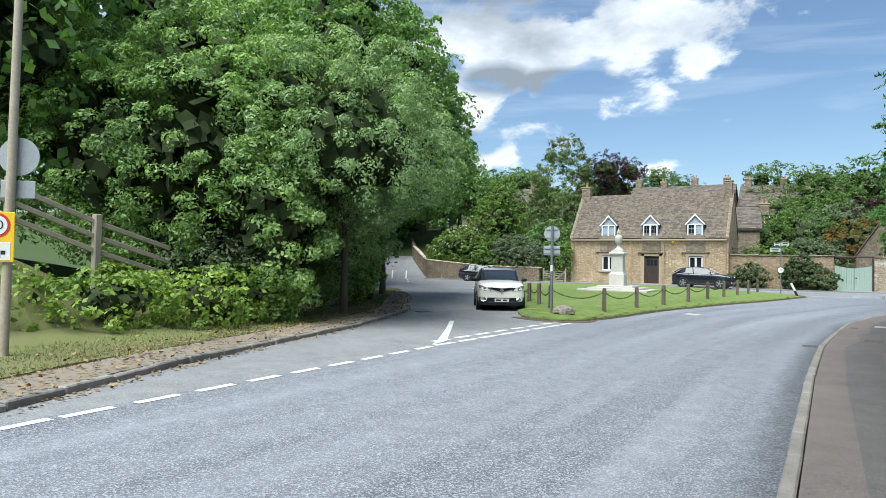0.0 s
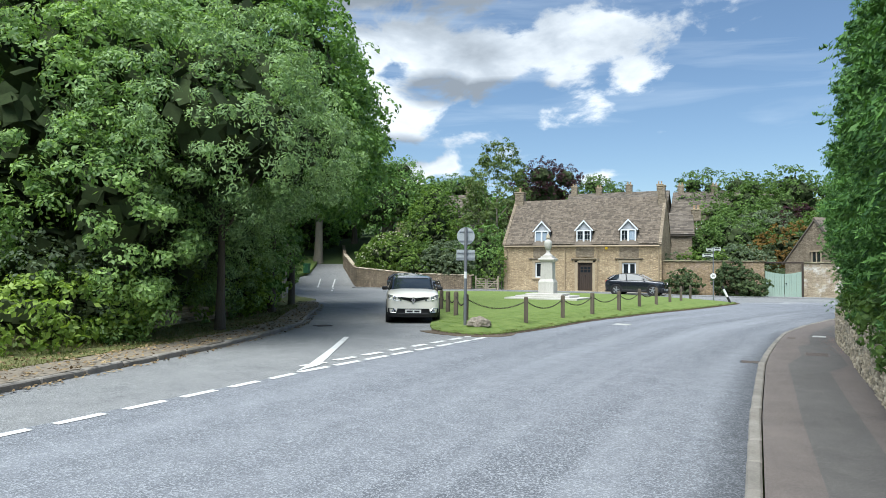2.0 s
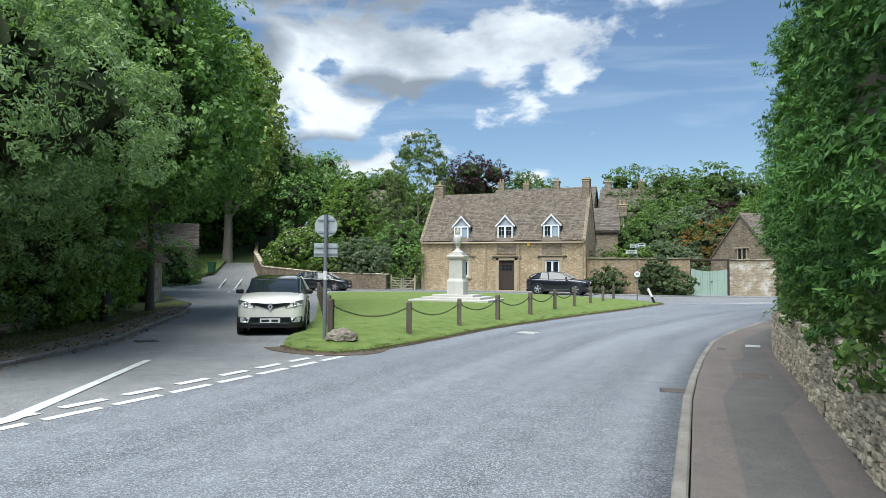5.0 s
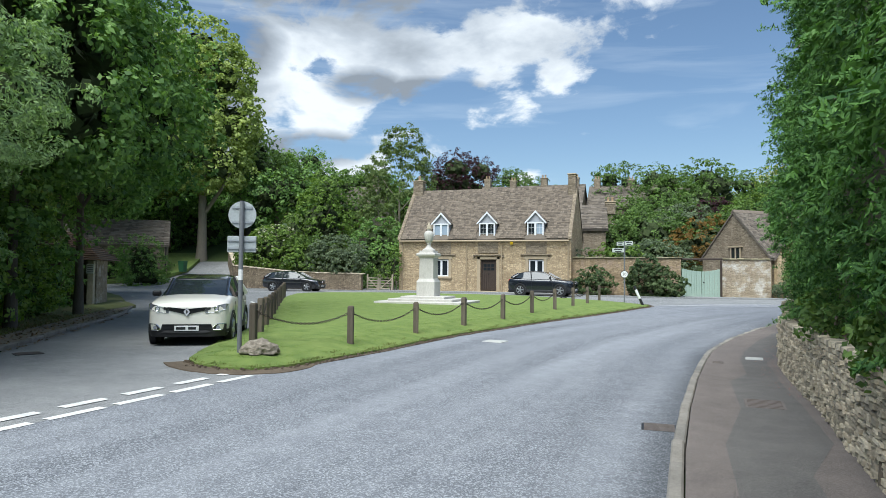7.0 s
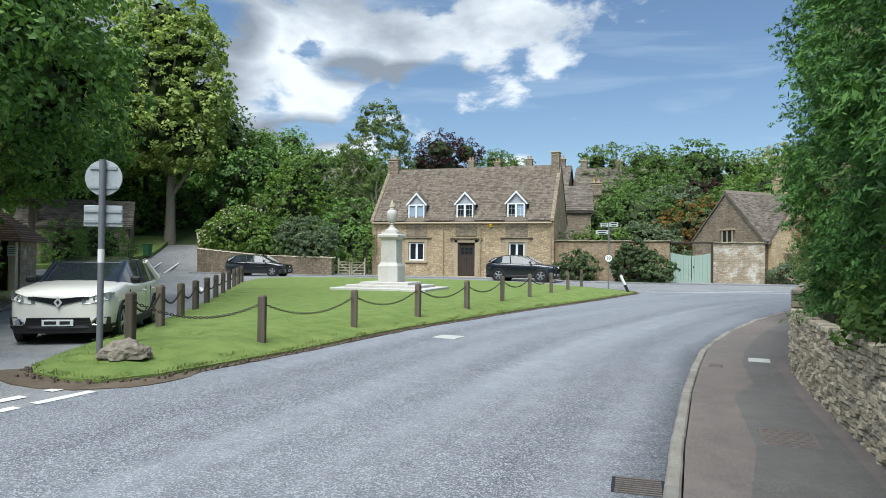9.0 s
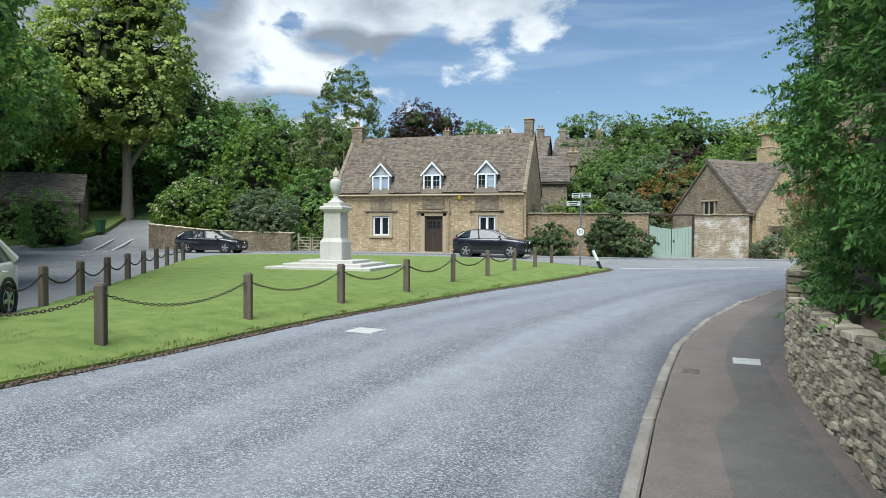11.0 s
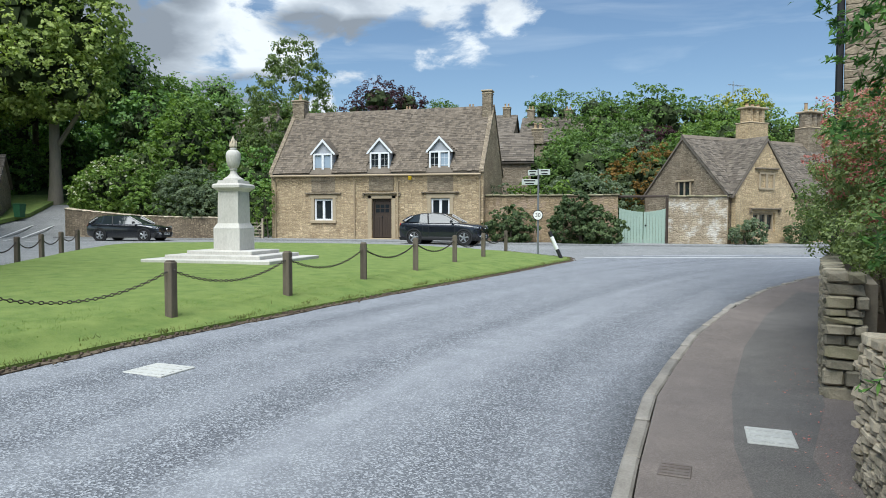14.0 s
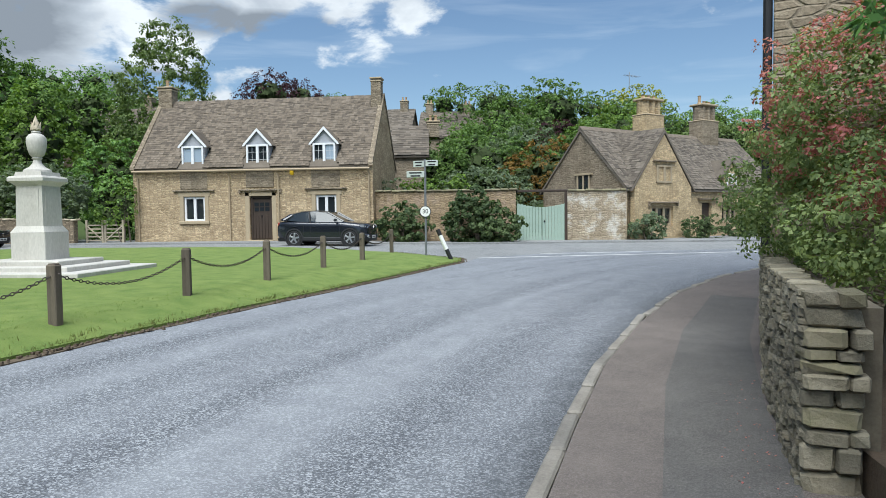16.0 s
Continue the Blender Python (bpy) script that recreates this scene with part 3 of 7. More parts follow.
def along(line, step, start=0.0):
    """Points every step metres along a line, with the direction there."""
    out, left = [], start
    for a, b in zip(line, line[1:]):
        d = math.dist(a, b)
        while left <= d:
            out.append((a[0] + (b[0] - a[0]) * left / d, a[1] + (b[1] - a[1]) * left / d, math.atan2(b[1] - a[1], b[0] - a[0])))
            left += step
        left -= d
    return out


KERB = [(-0.52, -14), (-0.5, 6), (-0.5, 12), (-0.41, 17.5), (-0.3, 20.3), (-0.11, 23.5), (0.13, 26.1), (0.35, 28.0), (0.63, 29.4), (1.12, 31.6), (1.98, 34.4), (3.2, 37.4), (4.75, 40.0), (6.6, 42.2), (9.2, 44.4), (13, 46.6), (20, 49), (40, 52)]
WALL_A = [(0.92, -12), (0.97, 6), (1.03, 13), (1.28, 18.4), (1.47, 20.8), (1.58, 24.2), (1.66, 26.15)]
WALL_B = [(2.07, 28.45), (2.3, 29.4), (2.6, 30.6), (3.5, 33.4), (4.9, 37.2), (6.7, 40.2), (9.4, 43.0), (14, 45.5), (40, 50.5)]
KERB_L = [(-7.0, -14), (-7.7, 2), (-7.9, 4.2), (-8.25, 5.1), (-9.05, 7.4), (-9.9, 10.6), (-10.75, 14), (-11.9, 17.2), (-13.4, 20.6), (-15.7, 24.1), (-17.8, 27.6), (-19.4, 30.0), (-22.0, 33.2), (-25, 35.7), (-29, 39.4), (-34, 43), (-48, 50)]
GREEN = [(-8.95, 20.9), (-8.5, 20.55), (-7.9, 20.4), (-7.3, 20.5), (-6.95, 21.2), (-6.78, 22.3), (-6.5, 24.2), (-6.3, 26.0), (-6.0, 28.2), (-5.35, 31), (-4.3, 35.3), (-3.3, 38.9), (-2.3, 42.2), (-1.5, 44.6), (-1.6, 45.6), (-2.6, 46.6), (-4.3, 48.6), (-8, 50.0), (-15, 50.4), (-21, 49.8), (-22.8, 47.6), (-21.6, 44.6), (-18.5, 38.9), (-14.3, 31.6), (-11.9, 27.2), (-10.9, 24.9), (-9.75, 22.3), (-9.2, 21.3)]


def green_lift(x, y):
    """The green swells from its ragged edge."""
    p, near = Vector((x, y)), 9.0
    for a, b in zip(GREEN, GREEN[1:] + GREEN[:1]):
        a, b = Vector(a), Vector(b)
        t = min(max((p - a).dot(b - a) / (b - a).length_squared, 0), 1)
        near = min(near, (p - a - (b - a) * t).length)
    return 0.05 + (0.1 + 0.1 * smooth01((46 - y) / 10)) * smooth01(near / 1.1 + 0.05)


def build_ground():
    # the land, one sheet to the horizon
    near = np.arange(-90, 91, 3.0)
    far = [100, 115, 135, 160, 200, 260, 350, 500, 800, 1300, 2200]
    ax = np.array([-f for f in far[::-1]] + list(near) + far)
    ay = ax + 40
    v = [(x, y, land(x, y)) for x in ax for y in ay]
    n = len(ay)
    q = [(i * n + j, (i + 1) * n + j, (i + 1) * n + j + 1, i * n + j + 1) for i in range(len(ax) - 1) for j in range(n - 1)]
    tagged(new("ground", fast_mesh("ground", v, q, M["meadow"])), "rough green land rising to wooded hills", "ground", "", "structure")
    main = [(-8.2, -14), (-7.4, 4), (-7.35, 12.3), (-7.0, 20), (-6.4, 24), (-5.8, 29), (-4.0, 36), (-1.5, 44), (-1.0, 46.5), (2, 48.6), (10, 50.3), (22, 52.5), (60, 56), (60, 51)] + [(x + 0.05, y) for x, y in KERB[::-1]]
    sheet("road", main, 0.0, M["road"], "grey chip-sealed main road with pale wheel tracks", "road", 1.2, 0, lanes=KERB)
    side = [(-60, -14), (-8.2, -14), (-7.4, 4), (-7.35, 12.3), (-7.0, 20), (-6.4, 24), (-5.8, 29), (-4.0, 36), (-1.5, 44), (-1.0, 46.5), (2, 48.6), (10, 50.3), (22, 52.5), (60, 56), (60, 60), (-20, 58.6), (-33, 57.0), (-34.2, 57.2), (-38, 62.2), (-43.3, 68.7), (-50, 78.4), (-60, 90), (-70, 82), (-58, 64), (-60, 50)]
    sheet("road_side", side, -0.004, M["side_road"], "older grey asphalt side road and junction", "road", 2.0, 0)
    # right-hand pavement and its darker trench patch
    sheet("pavement", [(x + 0.14, y) for x, y in KERB] + [(x + 0.35, y) for x, y in WALL_B[::-1]] + [(x + 0.3, y) for x, y in WALL_A[::-1]], 0.1, M["pave"], "reddish grey asphalt pavement beside the road", "pavement", 1.5, 0.1)
    sheet("pavement_patch", [(0.1, 4), (0.62, 4), (0.68, 14), (0.75, 17), (1.2, 18.5), (1.32, 21), (1.38, 23.5), (1.5, 26.5), (1.98, 28.0), (2.42, 30), (3.3, 33.2), (4.6, 36.8), (3.9, 37.2), (2.6, 33.8), (1.75, 30.8), (1.2, 28.2), (0.98, 26.6), (0.92, 24.5), (0.55, 23.4), (0.48, 20.5), (0.12, 18.0), (0.05, 12)], 0.104, M["pave_dark"], "dark trench repair strip in the pavement", "pavement", 1.0, 0)
    # garden land behind the right-hand wall
    sheet("garden_bank", [(x + 0.3, y) for x, y in WALL_A] + [(2.4, 28.0)] + [(x + 0.35, y) for x, y in WALL_B] + [(60, 48), (60, -14)], 0.35, M["soil"], "planted garden soil behind the wall", "ground", 3.0, 0.4)
    # left verge: kerb-side path, grass, litter under the trees
    path_in = [(x - 1.1, y - 0.1) for x, y in KERB_L[:12]]
    sheet("path_left", [(x - 0.13, y) for x, y in KERB_L[:13]] + path_in[::-1], 0.09, M["footpath"], "worn gravelly footpath behind the kerb", "pavement", 1.2, 0.1)
    sheet("verge", path_in + [(-22.2, 33.6), (-25.2, 36.1), (-29.2, 39.9), (-34, 43.6), (-48, 51), (-60, 52), (-60, -14)], lambda x, y: 0.1 + 0.45 * smooth01((-x - 11.5 - max(0, y - 10) * 0.5) / 6) * smooth01((30 - y) / 10) + 1.7 * smooth01((-x - 12.8) / 2.5) * smooth01((11.5 - y) / 5), M["verge_soil"], "mown grass verge scattered with fallen leaves", "verge", 1.2, 0.15, 0.05)
    sheet("green", GREEN, green_lift, M["grass_soil"], "triangular mown village green with ragged earth edge", "green", 0.8, 0.3, 0.02)
    sheet("front_pavement", [(-34, 55.6), (-22, 55.6), (-6, 55.7), (0, 55.9), (8, 56.6), (20, 58), (40, 62), (40, 70), (-24, 64), (-34, 60)], 0.07, M["side_road"], "narrow asphalt pavement along the cottage fronts", "pavement", 2.5, 0.1)
    sheet("bank_left_road", [(-62, 53), (-50, 55), (-44.8, 60.5), (-45.5, 65), (-51, 75), (-60, 86), (-75, 92), (-80, 56)], 0.35, M["grass_soil"], "grass bank beside the side road", "verge", 2.5, 0.3)


build_ground()


def earth_edge():
    """Crumbling strip of soil and stones between turf and road."""
    rng = random.Random(31)
    line = GREEN[:18]
    n = len(line)
    out = []
    for x, y, a in along(line, 0.25):
        w = 0.1 + 0.1 * abs(noise.noise((x, y, 0))) + (0.35 * smooth01((22 - y) / 1.2))
        out.append((x + math.sin(a) * w, y - math.cos(a) * w))
    inner = [(x - math.sin(a) * 0.15, y + math.cos(a) * 0.15) for x, y, a in along(line, 0.25)]
    sheet("earth_edge", out + inner[::-1], 0.012, M["litter"], "crumbled brown soil along the edge of the green", "soil", 0.5, 0.03, 0.012)
    mb = MB()
    for x, y, a in along(line, 0.035):
        o = rng.gauss(-0.07, 0.06)
        r = rng.uniform(0.006, 0.022)
        mb.box((x - math.sin(a) * o, y + math.cos(a) * o, g(x, y) + r * 0.6 + 0.02), (r * 2, r * 1.6, r * 1.3), 0, pose(0, 0, 0))
    solo("clods", mb, M["litter"], "loose clods and grit fallen from the turf edge", "soil", "stuff")


earth_edge()


# ---- kerbs, markings, covers ----
def kerb_line(line, name, label, width, lift, length, count, offset):
    root = thing(name, label, "kerb", kind="structure")
    shared = MB().box((0, 0, -0.08), (length - 0.015, width, 0.3), 0.018).mesh("kerb_stone", M["kerb"])
    rng = random.Random(5)
    for x, y, a in along(line, length)[:count]:
        cx, cy = x + math.cos(a) * length / 2 - math.sin(a) * offset, y + math.sin(a) * length / 2 + math.cos(a) * offset
        ob = part("kerb_stone", shared, None, root)
        ob.matrix_basis = pose(cx, cy, g(cx, cy) + lift - 0.07 + rng.uniform(-0.008, 0.008), 0, rng.uniform(-1, 1), math.degrees(a) + rng.uniform(-0.5, 0.5))


kerb_line(KERB, "kerb_right", "pale worn kerb stones edging the pavement", 0.125, 0.105, 0.915, 78, -0.0625)
kerb_line(KERB_L, "kerb_left", "low worn kerb stones beside the grass verge", 0.14, 0.09, 0.915, 60, 0.07)


def marking(pts, lift=0.006):
    """A painted shape on the road."""
    mb = MB()
    n = len(pts)
    mb.v = [(x, y, g(x, y) + lift) for x, y in pts]
    mb.f = [tuple(range(n))]
    return mb


def dash(a, b, w):
    d = Vector((b[0] - a[0], b[1] - a[1])).normalized()
    n = Vector((-d.y, d.x)) * w / 2
    return [(a[0] + n.x, a[1] + n.y), (b[0] + n.x, b[1] + n.y), (b[0] - n.x, b[1] - n.y), (a[0] - n.x, a[1] - n.y)]


def markings():
    edge = [((-7.21, 3.75 - 0.92 * k), (-7.24, 4.35 - 0.92 * k)) for k in range(4)][::-1]
    y = 4.45
    while y < 12:
        edge.append(((-7.22 - 0.012 * (y - 4), y), (-7.23 - 0.012 * (y - 4), y + 0.62)))
        y += 0.9
    for a, b in edge:
        solo("road_marking", marking(dash(a, b, 0.13)), M["paint"], "short worn white dash at the road edge", "road marking", "structure", "edge dashes")
    for k in range(8):
        y = 12.45 + 0.98 * k
        solo("road_marking", marking(dash((-7.36 + 0.043 * k, y), (-7.32 + 0.043 * k, y + 0.78), 0.14)), M["paint"], "white give-way dash across the side road mouth", "road marking", "structure", "give way dashes")
        solo("road_marking", marking(dash((-7.72 + 0.035 * k, y + 0.55), (-7.68 + 0.035 * k, y + 1.2), 0.16)), M["paint"], "white give-way dash across the side road mouth", "road marking", "structure", "give way dashes")
    solo("road_marking", marking([(-7.45, 12.5), (-7.75, 13.25), (-8.92, 15.7), (-9.98, 17.78), (-9.86, 17.84), (-8.78, 15.75), (-7.55, 13.3)]), M["paint"], "long tapering white centre line of the side road", "road marking", "structure")
    # junction lines further up the side road
    for a, b in (((-20.5, 39.5), (-18.6, 37.2)), ((-30.5, 50.2), (-25.5, 50.8)), ((-24.8, 50.9), (-20.5, 51.4)), ((-34, 52.6), (-30, 46.5)), ((-37, 54.5), (-42, 62)), ((-35.6, 54.8), (-40.2, 62)), ((-34.8, 52), (-38, 49.5))):
        solo("road_marking", marking(dash(a, b, 0.14)), M["paint"], "white junction line on the side road", "road marking", "structure")
    solo("road_marking", marking(dash((-1.1, 46.1), (14, 49.9), 0.16)), M["paint"], "white line across the side turning", "road marking", "structure")
    solo("road_marking", marking(dash((1, 47.9), (16, 51.8), 0.12)), M["paint"], "white line across the side turning", "road marking", "structure")


markings()


def cover(name, label, x, y, w, d, rz, lift, mat, ribs):
    root = thing(name, label, "cover", (x, y, g(x, y) + lift), rz)
    # drains get a black plate: the dark hollow below the bars is painted in
    part("plate", MB().box((0, 0, -0.02), (w, d, 0.05), 0.006), M["black"] if "drain" in name else mat, root)
    for i in range(ribs):
        part("rib", MB().box((0, -d / 2 + d * (i + 0.5) / ribs, 0.007), (w * 0.86, d / ribs * 0.4, 0.008)), mat, root)
    return root


cover("pavement_cover", "pale concrete utility cover set in the pavement", 1.3, 26.93, 0.36, 0.44, -6, 0.108, M["concrete"], 3)
cover("pavement_cover", "ribbed reddish cast cover set in the pavement", 0.83, 21.0, 0.52, 0.72, -3, 0.108, M["iron"], 7)
cover("pavement_cover", "small ribbed cast cover near the kerb", 0.5, 26.0, 0.22, 0.24, -8, 0.108, M["iron"], 4)
cover("road_cover", "worn pale rectangular cover set in the road", -4.73, 27.35, 0.55, 0.5, -8, 0.004, M["concrete"], 4)
cover("drain_grate", "rusty slatted road drain at the kerb", -0.55, 19.18, 0.42, 0.42, 2, 0.004, M["iron"], 8)
cover("drain_grate", "dark slatted road drain beside the verge", -12.6, 20.6, 0.5, 0.42, 60, 0.004, M["iron"], 7)
# ---- plants ----
def leaf_quads(cent, size, norm, rng, slim=0.45, droop=0.0):
    """A folded-looking diamond leaf at each centre, facing norm."""
    n = len(cent)
    norm = norm / np.maximum(np.linalg.norm(norm, axis=1, keepdims=True), 1e-6)
    r = rng.normal(size=(n, 3))
    r[:, 2] -= droop
    u = r - (r * norm).sum(1, keepdims=True) * norm
    u /= np.maximum(np.linalg.norm(u, axis=1, keepdims=True), 1e-6)
    w = np.cross(norm, u)
    s = size[:, None]
    v = np.stack([cent - u * s * 0.5, cent + w * s * slim * 0.5 - norm * s * 0.08 + u * s * 0.05, cent + u * s * 0.5 - norm * s * 0.12, cent - w * s * slim * 0.5 - norm * s * 0.08 + u * s * 0.05], 1)
    return v.reshape(-1, 3), np.arange(n * 4, dtype=np.int32).reshape(-1, 4)


def clumps(blobs, density, clump, per, size, seed, slim=0.62, droop=0.3, flat=0.75, inner=0.2, low=-9.0, ragged=0.3):
    """Leaves in rounded tufts over the skin of overlapping ellipsoids; each tuft is domed outward and upward."""
    rng = np.random.default_rng(seed)
    cs, ns, ss = [], [], []
    B = np.array(blobs, float)
    for bx in B:
        c, r = bx[:3], bx[3:6]
        area = 4 * math.pi * ((r[0] * r[1]) ** 1.6 / 3 + (r[0] * r[2]) ** 1.6 / 3 + (r[1] * r[2]) ** 1.6 / 3) ** (1 / 1.6)
        k = max(6, int(area * density * 1.9))
        d = rng.normal(size=(k, 3))
        d /= np.linalg.norm(d, axis=1, keepdims=True)
        shell = np.where(rng.random(k) < inner, rng.uniform(0.6, 0.85, k), rng.uniform(0.84, 1.1, k))[:, None]
        p = c + d * r * shell
        p += rng.normal(scale=clump * 0.45, size=p.shape)
        q = np.ones(k, bool)
        for o in B:
            if o is bx:
                continue
            q &= (((p - o[:3]) / o[3:6]) ** 2).sum(1) > 0.62
        q &= p[:, 2] > low
        p, d = p[q], d[q]
        m = len(p)
        off = rng.normal(size=(m, per, 3)) + d[:, None, :] * 0.9 + np.array([0, 0, 0.55])
        off /= np.maximum(np.linalg.norm(off, axis=2, keepdims=True), 1e-6)
        rad = clump * rng.uniform(0.55, 1.3, (m, 1, 1)) * (1 - ragged * rng.random((m, per, 1)) ** 0.7 + 0.5 * ragged * rng.random((m, per, 1)) ** 4)
        nn = off + rng.normal(scale=0.38, size=off.shape) + np.array([0, 0, 0.25])
        off = off * rad
        off[:, :, 2] *= flat
        leaf = p[:, None, :] + off
        cs.append(leaf.reshape(-1, 3))
        ns.append(nn.reshape(-1, 3))
        ss.append(size * 1.22 * rng.uniform(0.6, 1.35, m * per))
    c, n, s = np.concatenate(cs), np.concatenate(ns), np.concatenate(ss)
    return leaf_quads(c, s, n, rng, slim, droop)


def shade_fill(blobs, seed, dens=3.0):
    """Added dark filler that closes the view through a crown; inner shade is put into its colour."""
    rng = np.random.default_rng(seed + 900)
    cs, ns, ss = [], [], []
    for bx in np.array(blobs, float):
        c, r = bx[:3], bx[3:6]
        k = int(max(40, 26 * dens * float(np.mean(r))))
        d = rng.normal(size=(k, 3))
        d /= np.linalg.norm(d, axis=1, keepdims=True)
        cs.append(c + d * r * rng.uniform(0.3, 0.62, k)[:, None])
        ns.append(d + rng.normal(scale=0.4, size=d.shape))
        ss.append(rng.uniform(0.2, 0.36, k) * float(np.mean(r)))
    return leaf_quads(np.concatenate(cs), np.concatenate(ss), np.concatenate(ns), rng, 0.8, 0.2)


def crown_mesh(name, mat, *args, **kw):
    v, q = clumps(*args, **kw)
    return fast_mesh(name, v, q, mat)


def trunk_mesh(h, r, spread, seed, lean=(0, 0), fork=0.4, limbs=6):
    rng = random.Random(seed)
    mb = MB()
    pts = [(lean[0] * t * h + rng.uniform(-0.05, 0.05) * h * 0.06, lean[1] * t * h, h * t) for t in (0, 0.08, 0.2, 0.4, 0.6, 0.8)]
    pts[0] = (0, 0, -0.4)
    rad = [r * 1.5, r * 1.08, r * 0.92, r * 0.78, r * 0.5, r * 0.25]
    mb.tube(pts, rad, 10)
    for i in range(limbs):
        t = fork + (0.75 - fork) * i / max(1, limbs - 1)
        a = i * 2.4 + rng.uniform(-0.5, 0.5)
        b = Vector((lean[0] * t * h, lean[1] * t * h, t * h))
        e = b + Vector((math.cos(a) * spread * 0.45, math.sin(a) * spread * 0.45, h * 0.13))
        e2 = e + Vector((math.cos(a + 0.3) * spread * 0.35, math.sin(a + 0.3) * spread * 0.35, h * 0.14))
        mb.tube([b, e, e2], [r * 0.5 * (1.2 - t), r * 0.36 * (1.2 - t), r * 0.12], 7)
    return mb


def tree(name, label, x, y, h, blobs, mat, bark="bark", r=0.3, density=1.1, clump=0.6, per=14, size=0.26, seed=1, z=None, lean=(0, 0), fork=0.35, limbs=6, spread=3.0, extra=(), bole=0.78, fill=True, **kw):
    """A tree: trunk with limbs, crown of leaf tufts round the blobs, given from the tree's foot."""
    z = land(x, y) + 0.2 if z is None else z
    root = thing(name, label, "tree", (x, y, z))
    part("trunk", trunk_mesh(h * bole, r, min(spread, h * 0.2), seed, lean, fork, limbs), M[bark], root, smooth=True)
    part("crown", crown_mesh("crown", M[mat], blobs, density, clump, max(8, int(per * 0.8)), size * 1.12, seed, **kw), None, root)
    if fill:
        part("inner_growth", fast_mesh("inner_growth", *shade_fill(blobs, seed), M["twigs"]), None, root)
    for nm, m2, args in extra:
        part(nm, crown_mesh(nm, M[m2], *args), None, root)
    return root


def bush(name, label, x, y, blobs, mat, density=2.2, clump=0.3, per=14, size=0.13, seed=1, z=None, category="bush", stems=4, extra=(), fill=True, **kw):
    z = g(x, y) + 0.1 if z is None else z
    root = thing(name, label, category, (x, y, z))
    part("foliage", crown_mesh("foliage", M[mat], blobs, density * 1.25, clump, per, size, seed, **kw), None, root)
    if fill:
        part("inner_growth", fast_mesh("inner_growth", *shade_fill(blobs, seed, 4.0), M["twigs"]), None, root)
    mb, rng = MB(), random.Random(seed)
    for i in range(stems):
        bx = blobs[i % len(blobs)]
        mb.tube([(bx[0] * 0.3 + rng.uniform(-.2, .2), bx[1] * 0.3 + rng.uniform(-.2, .2), -0.35), (bx[0] * 0.7 + rng.uniform(-.1, .1), bx[1] * 0.7 + rng.uniform(-.1, .1), max(0.1, bx[2]))], [0.05, 0.02], 6)
    part("stem", mb, M["bark"], root)
    for nm, m2, args in extra:
        part(nm, crown_mesh(nm, M[m2], *args), None, root)
    return root


def round_crown(h, r, seed, base=0.25, k=9, squash=0.8):
    """Overlapping lumps that make up an uneven crown from base*h up to h."""
    rng = random.Random(seed)
    mid, half = h * (1 + base) / 2, h * (1 - base) / 2
    out = [(0, 0, mid, r * 0.72, r * 0.72, half * 0.8)]
    for i in range(k):
        a, e = i * 2.399 + rng.uniform(-.4, .4), rng.uniform(-0.75, 0.95)
        rr = math.sqrt(max(0, 1 - e * e * 0.85))
        s = r * rng.uniform(0.32, 0.52)
        out.append((math.cos(a) * r * 0.68 * rr, math.sin(a) * r * 0.68 * rr, mid + e * half * 0.74, s, s, s * squash))
    return out
# ---- buildings ----
def wall_cells(mb, x0, x1, z0, z1, y0, y1, holes):
    """A wall in the xz plane from y0 to y1 with rectangular openings right through it."""
    xs = sorted({x0, x1, *(h[0] for h in holes), *(h[1] for h in holes)})
    zs = sorted({z0, z1, *(h[2] for h in holes), *(h[3] for h in holes)})
    full = {(i, k) for i in range(len(xs) - 1) for k in range(len(zs) - 1) if not any(h[0] < (xs[i] + xs[i + 1]) / 2 < h[1] and h[2] < (zs[k] + zs[k + 1]) / 2 < h[3] for h in holes)}
    seen = {}

    def vert(i, y, k):
        if (i, y, k) not in seen:
            seen[i, y, k] = len(mb.v)
            mb.v.append((xs[i], y, zs[k]))
        return seen[i, y, k]

    for i, k in full:
        for y in (y0, y1):
            mb.f.append((vert(i, y, k), vert(i + 1, y, k), vert(i + 1, y, k + 1), vert(i, y, k + 1)))
        for (di, dk), (a, b) in (((-1, 0), ((i, k), (i, k + 1))), ((1, 0), ((i + 1, k), (i + 1, k + 1))), ((0, -1), ((i, k), (i + 1, k))), ((0, 1), ((i, k + 1), (i + 1, k + 1)))):
            if (i + di, k + dk) not in full:
                mb.f.append((vert(a[0], y0, a[1]), vert(b[0], y0, b[1]), vert(b[0], y1, b[1]), vert(a[0], y1, a[1])))
    return mb


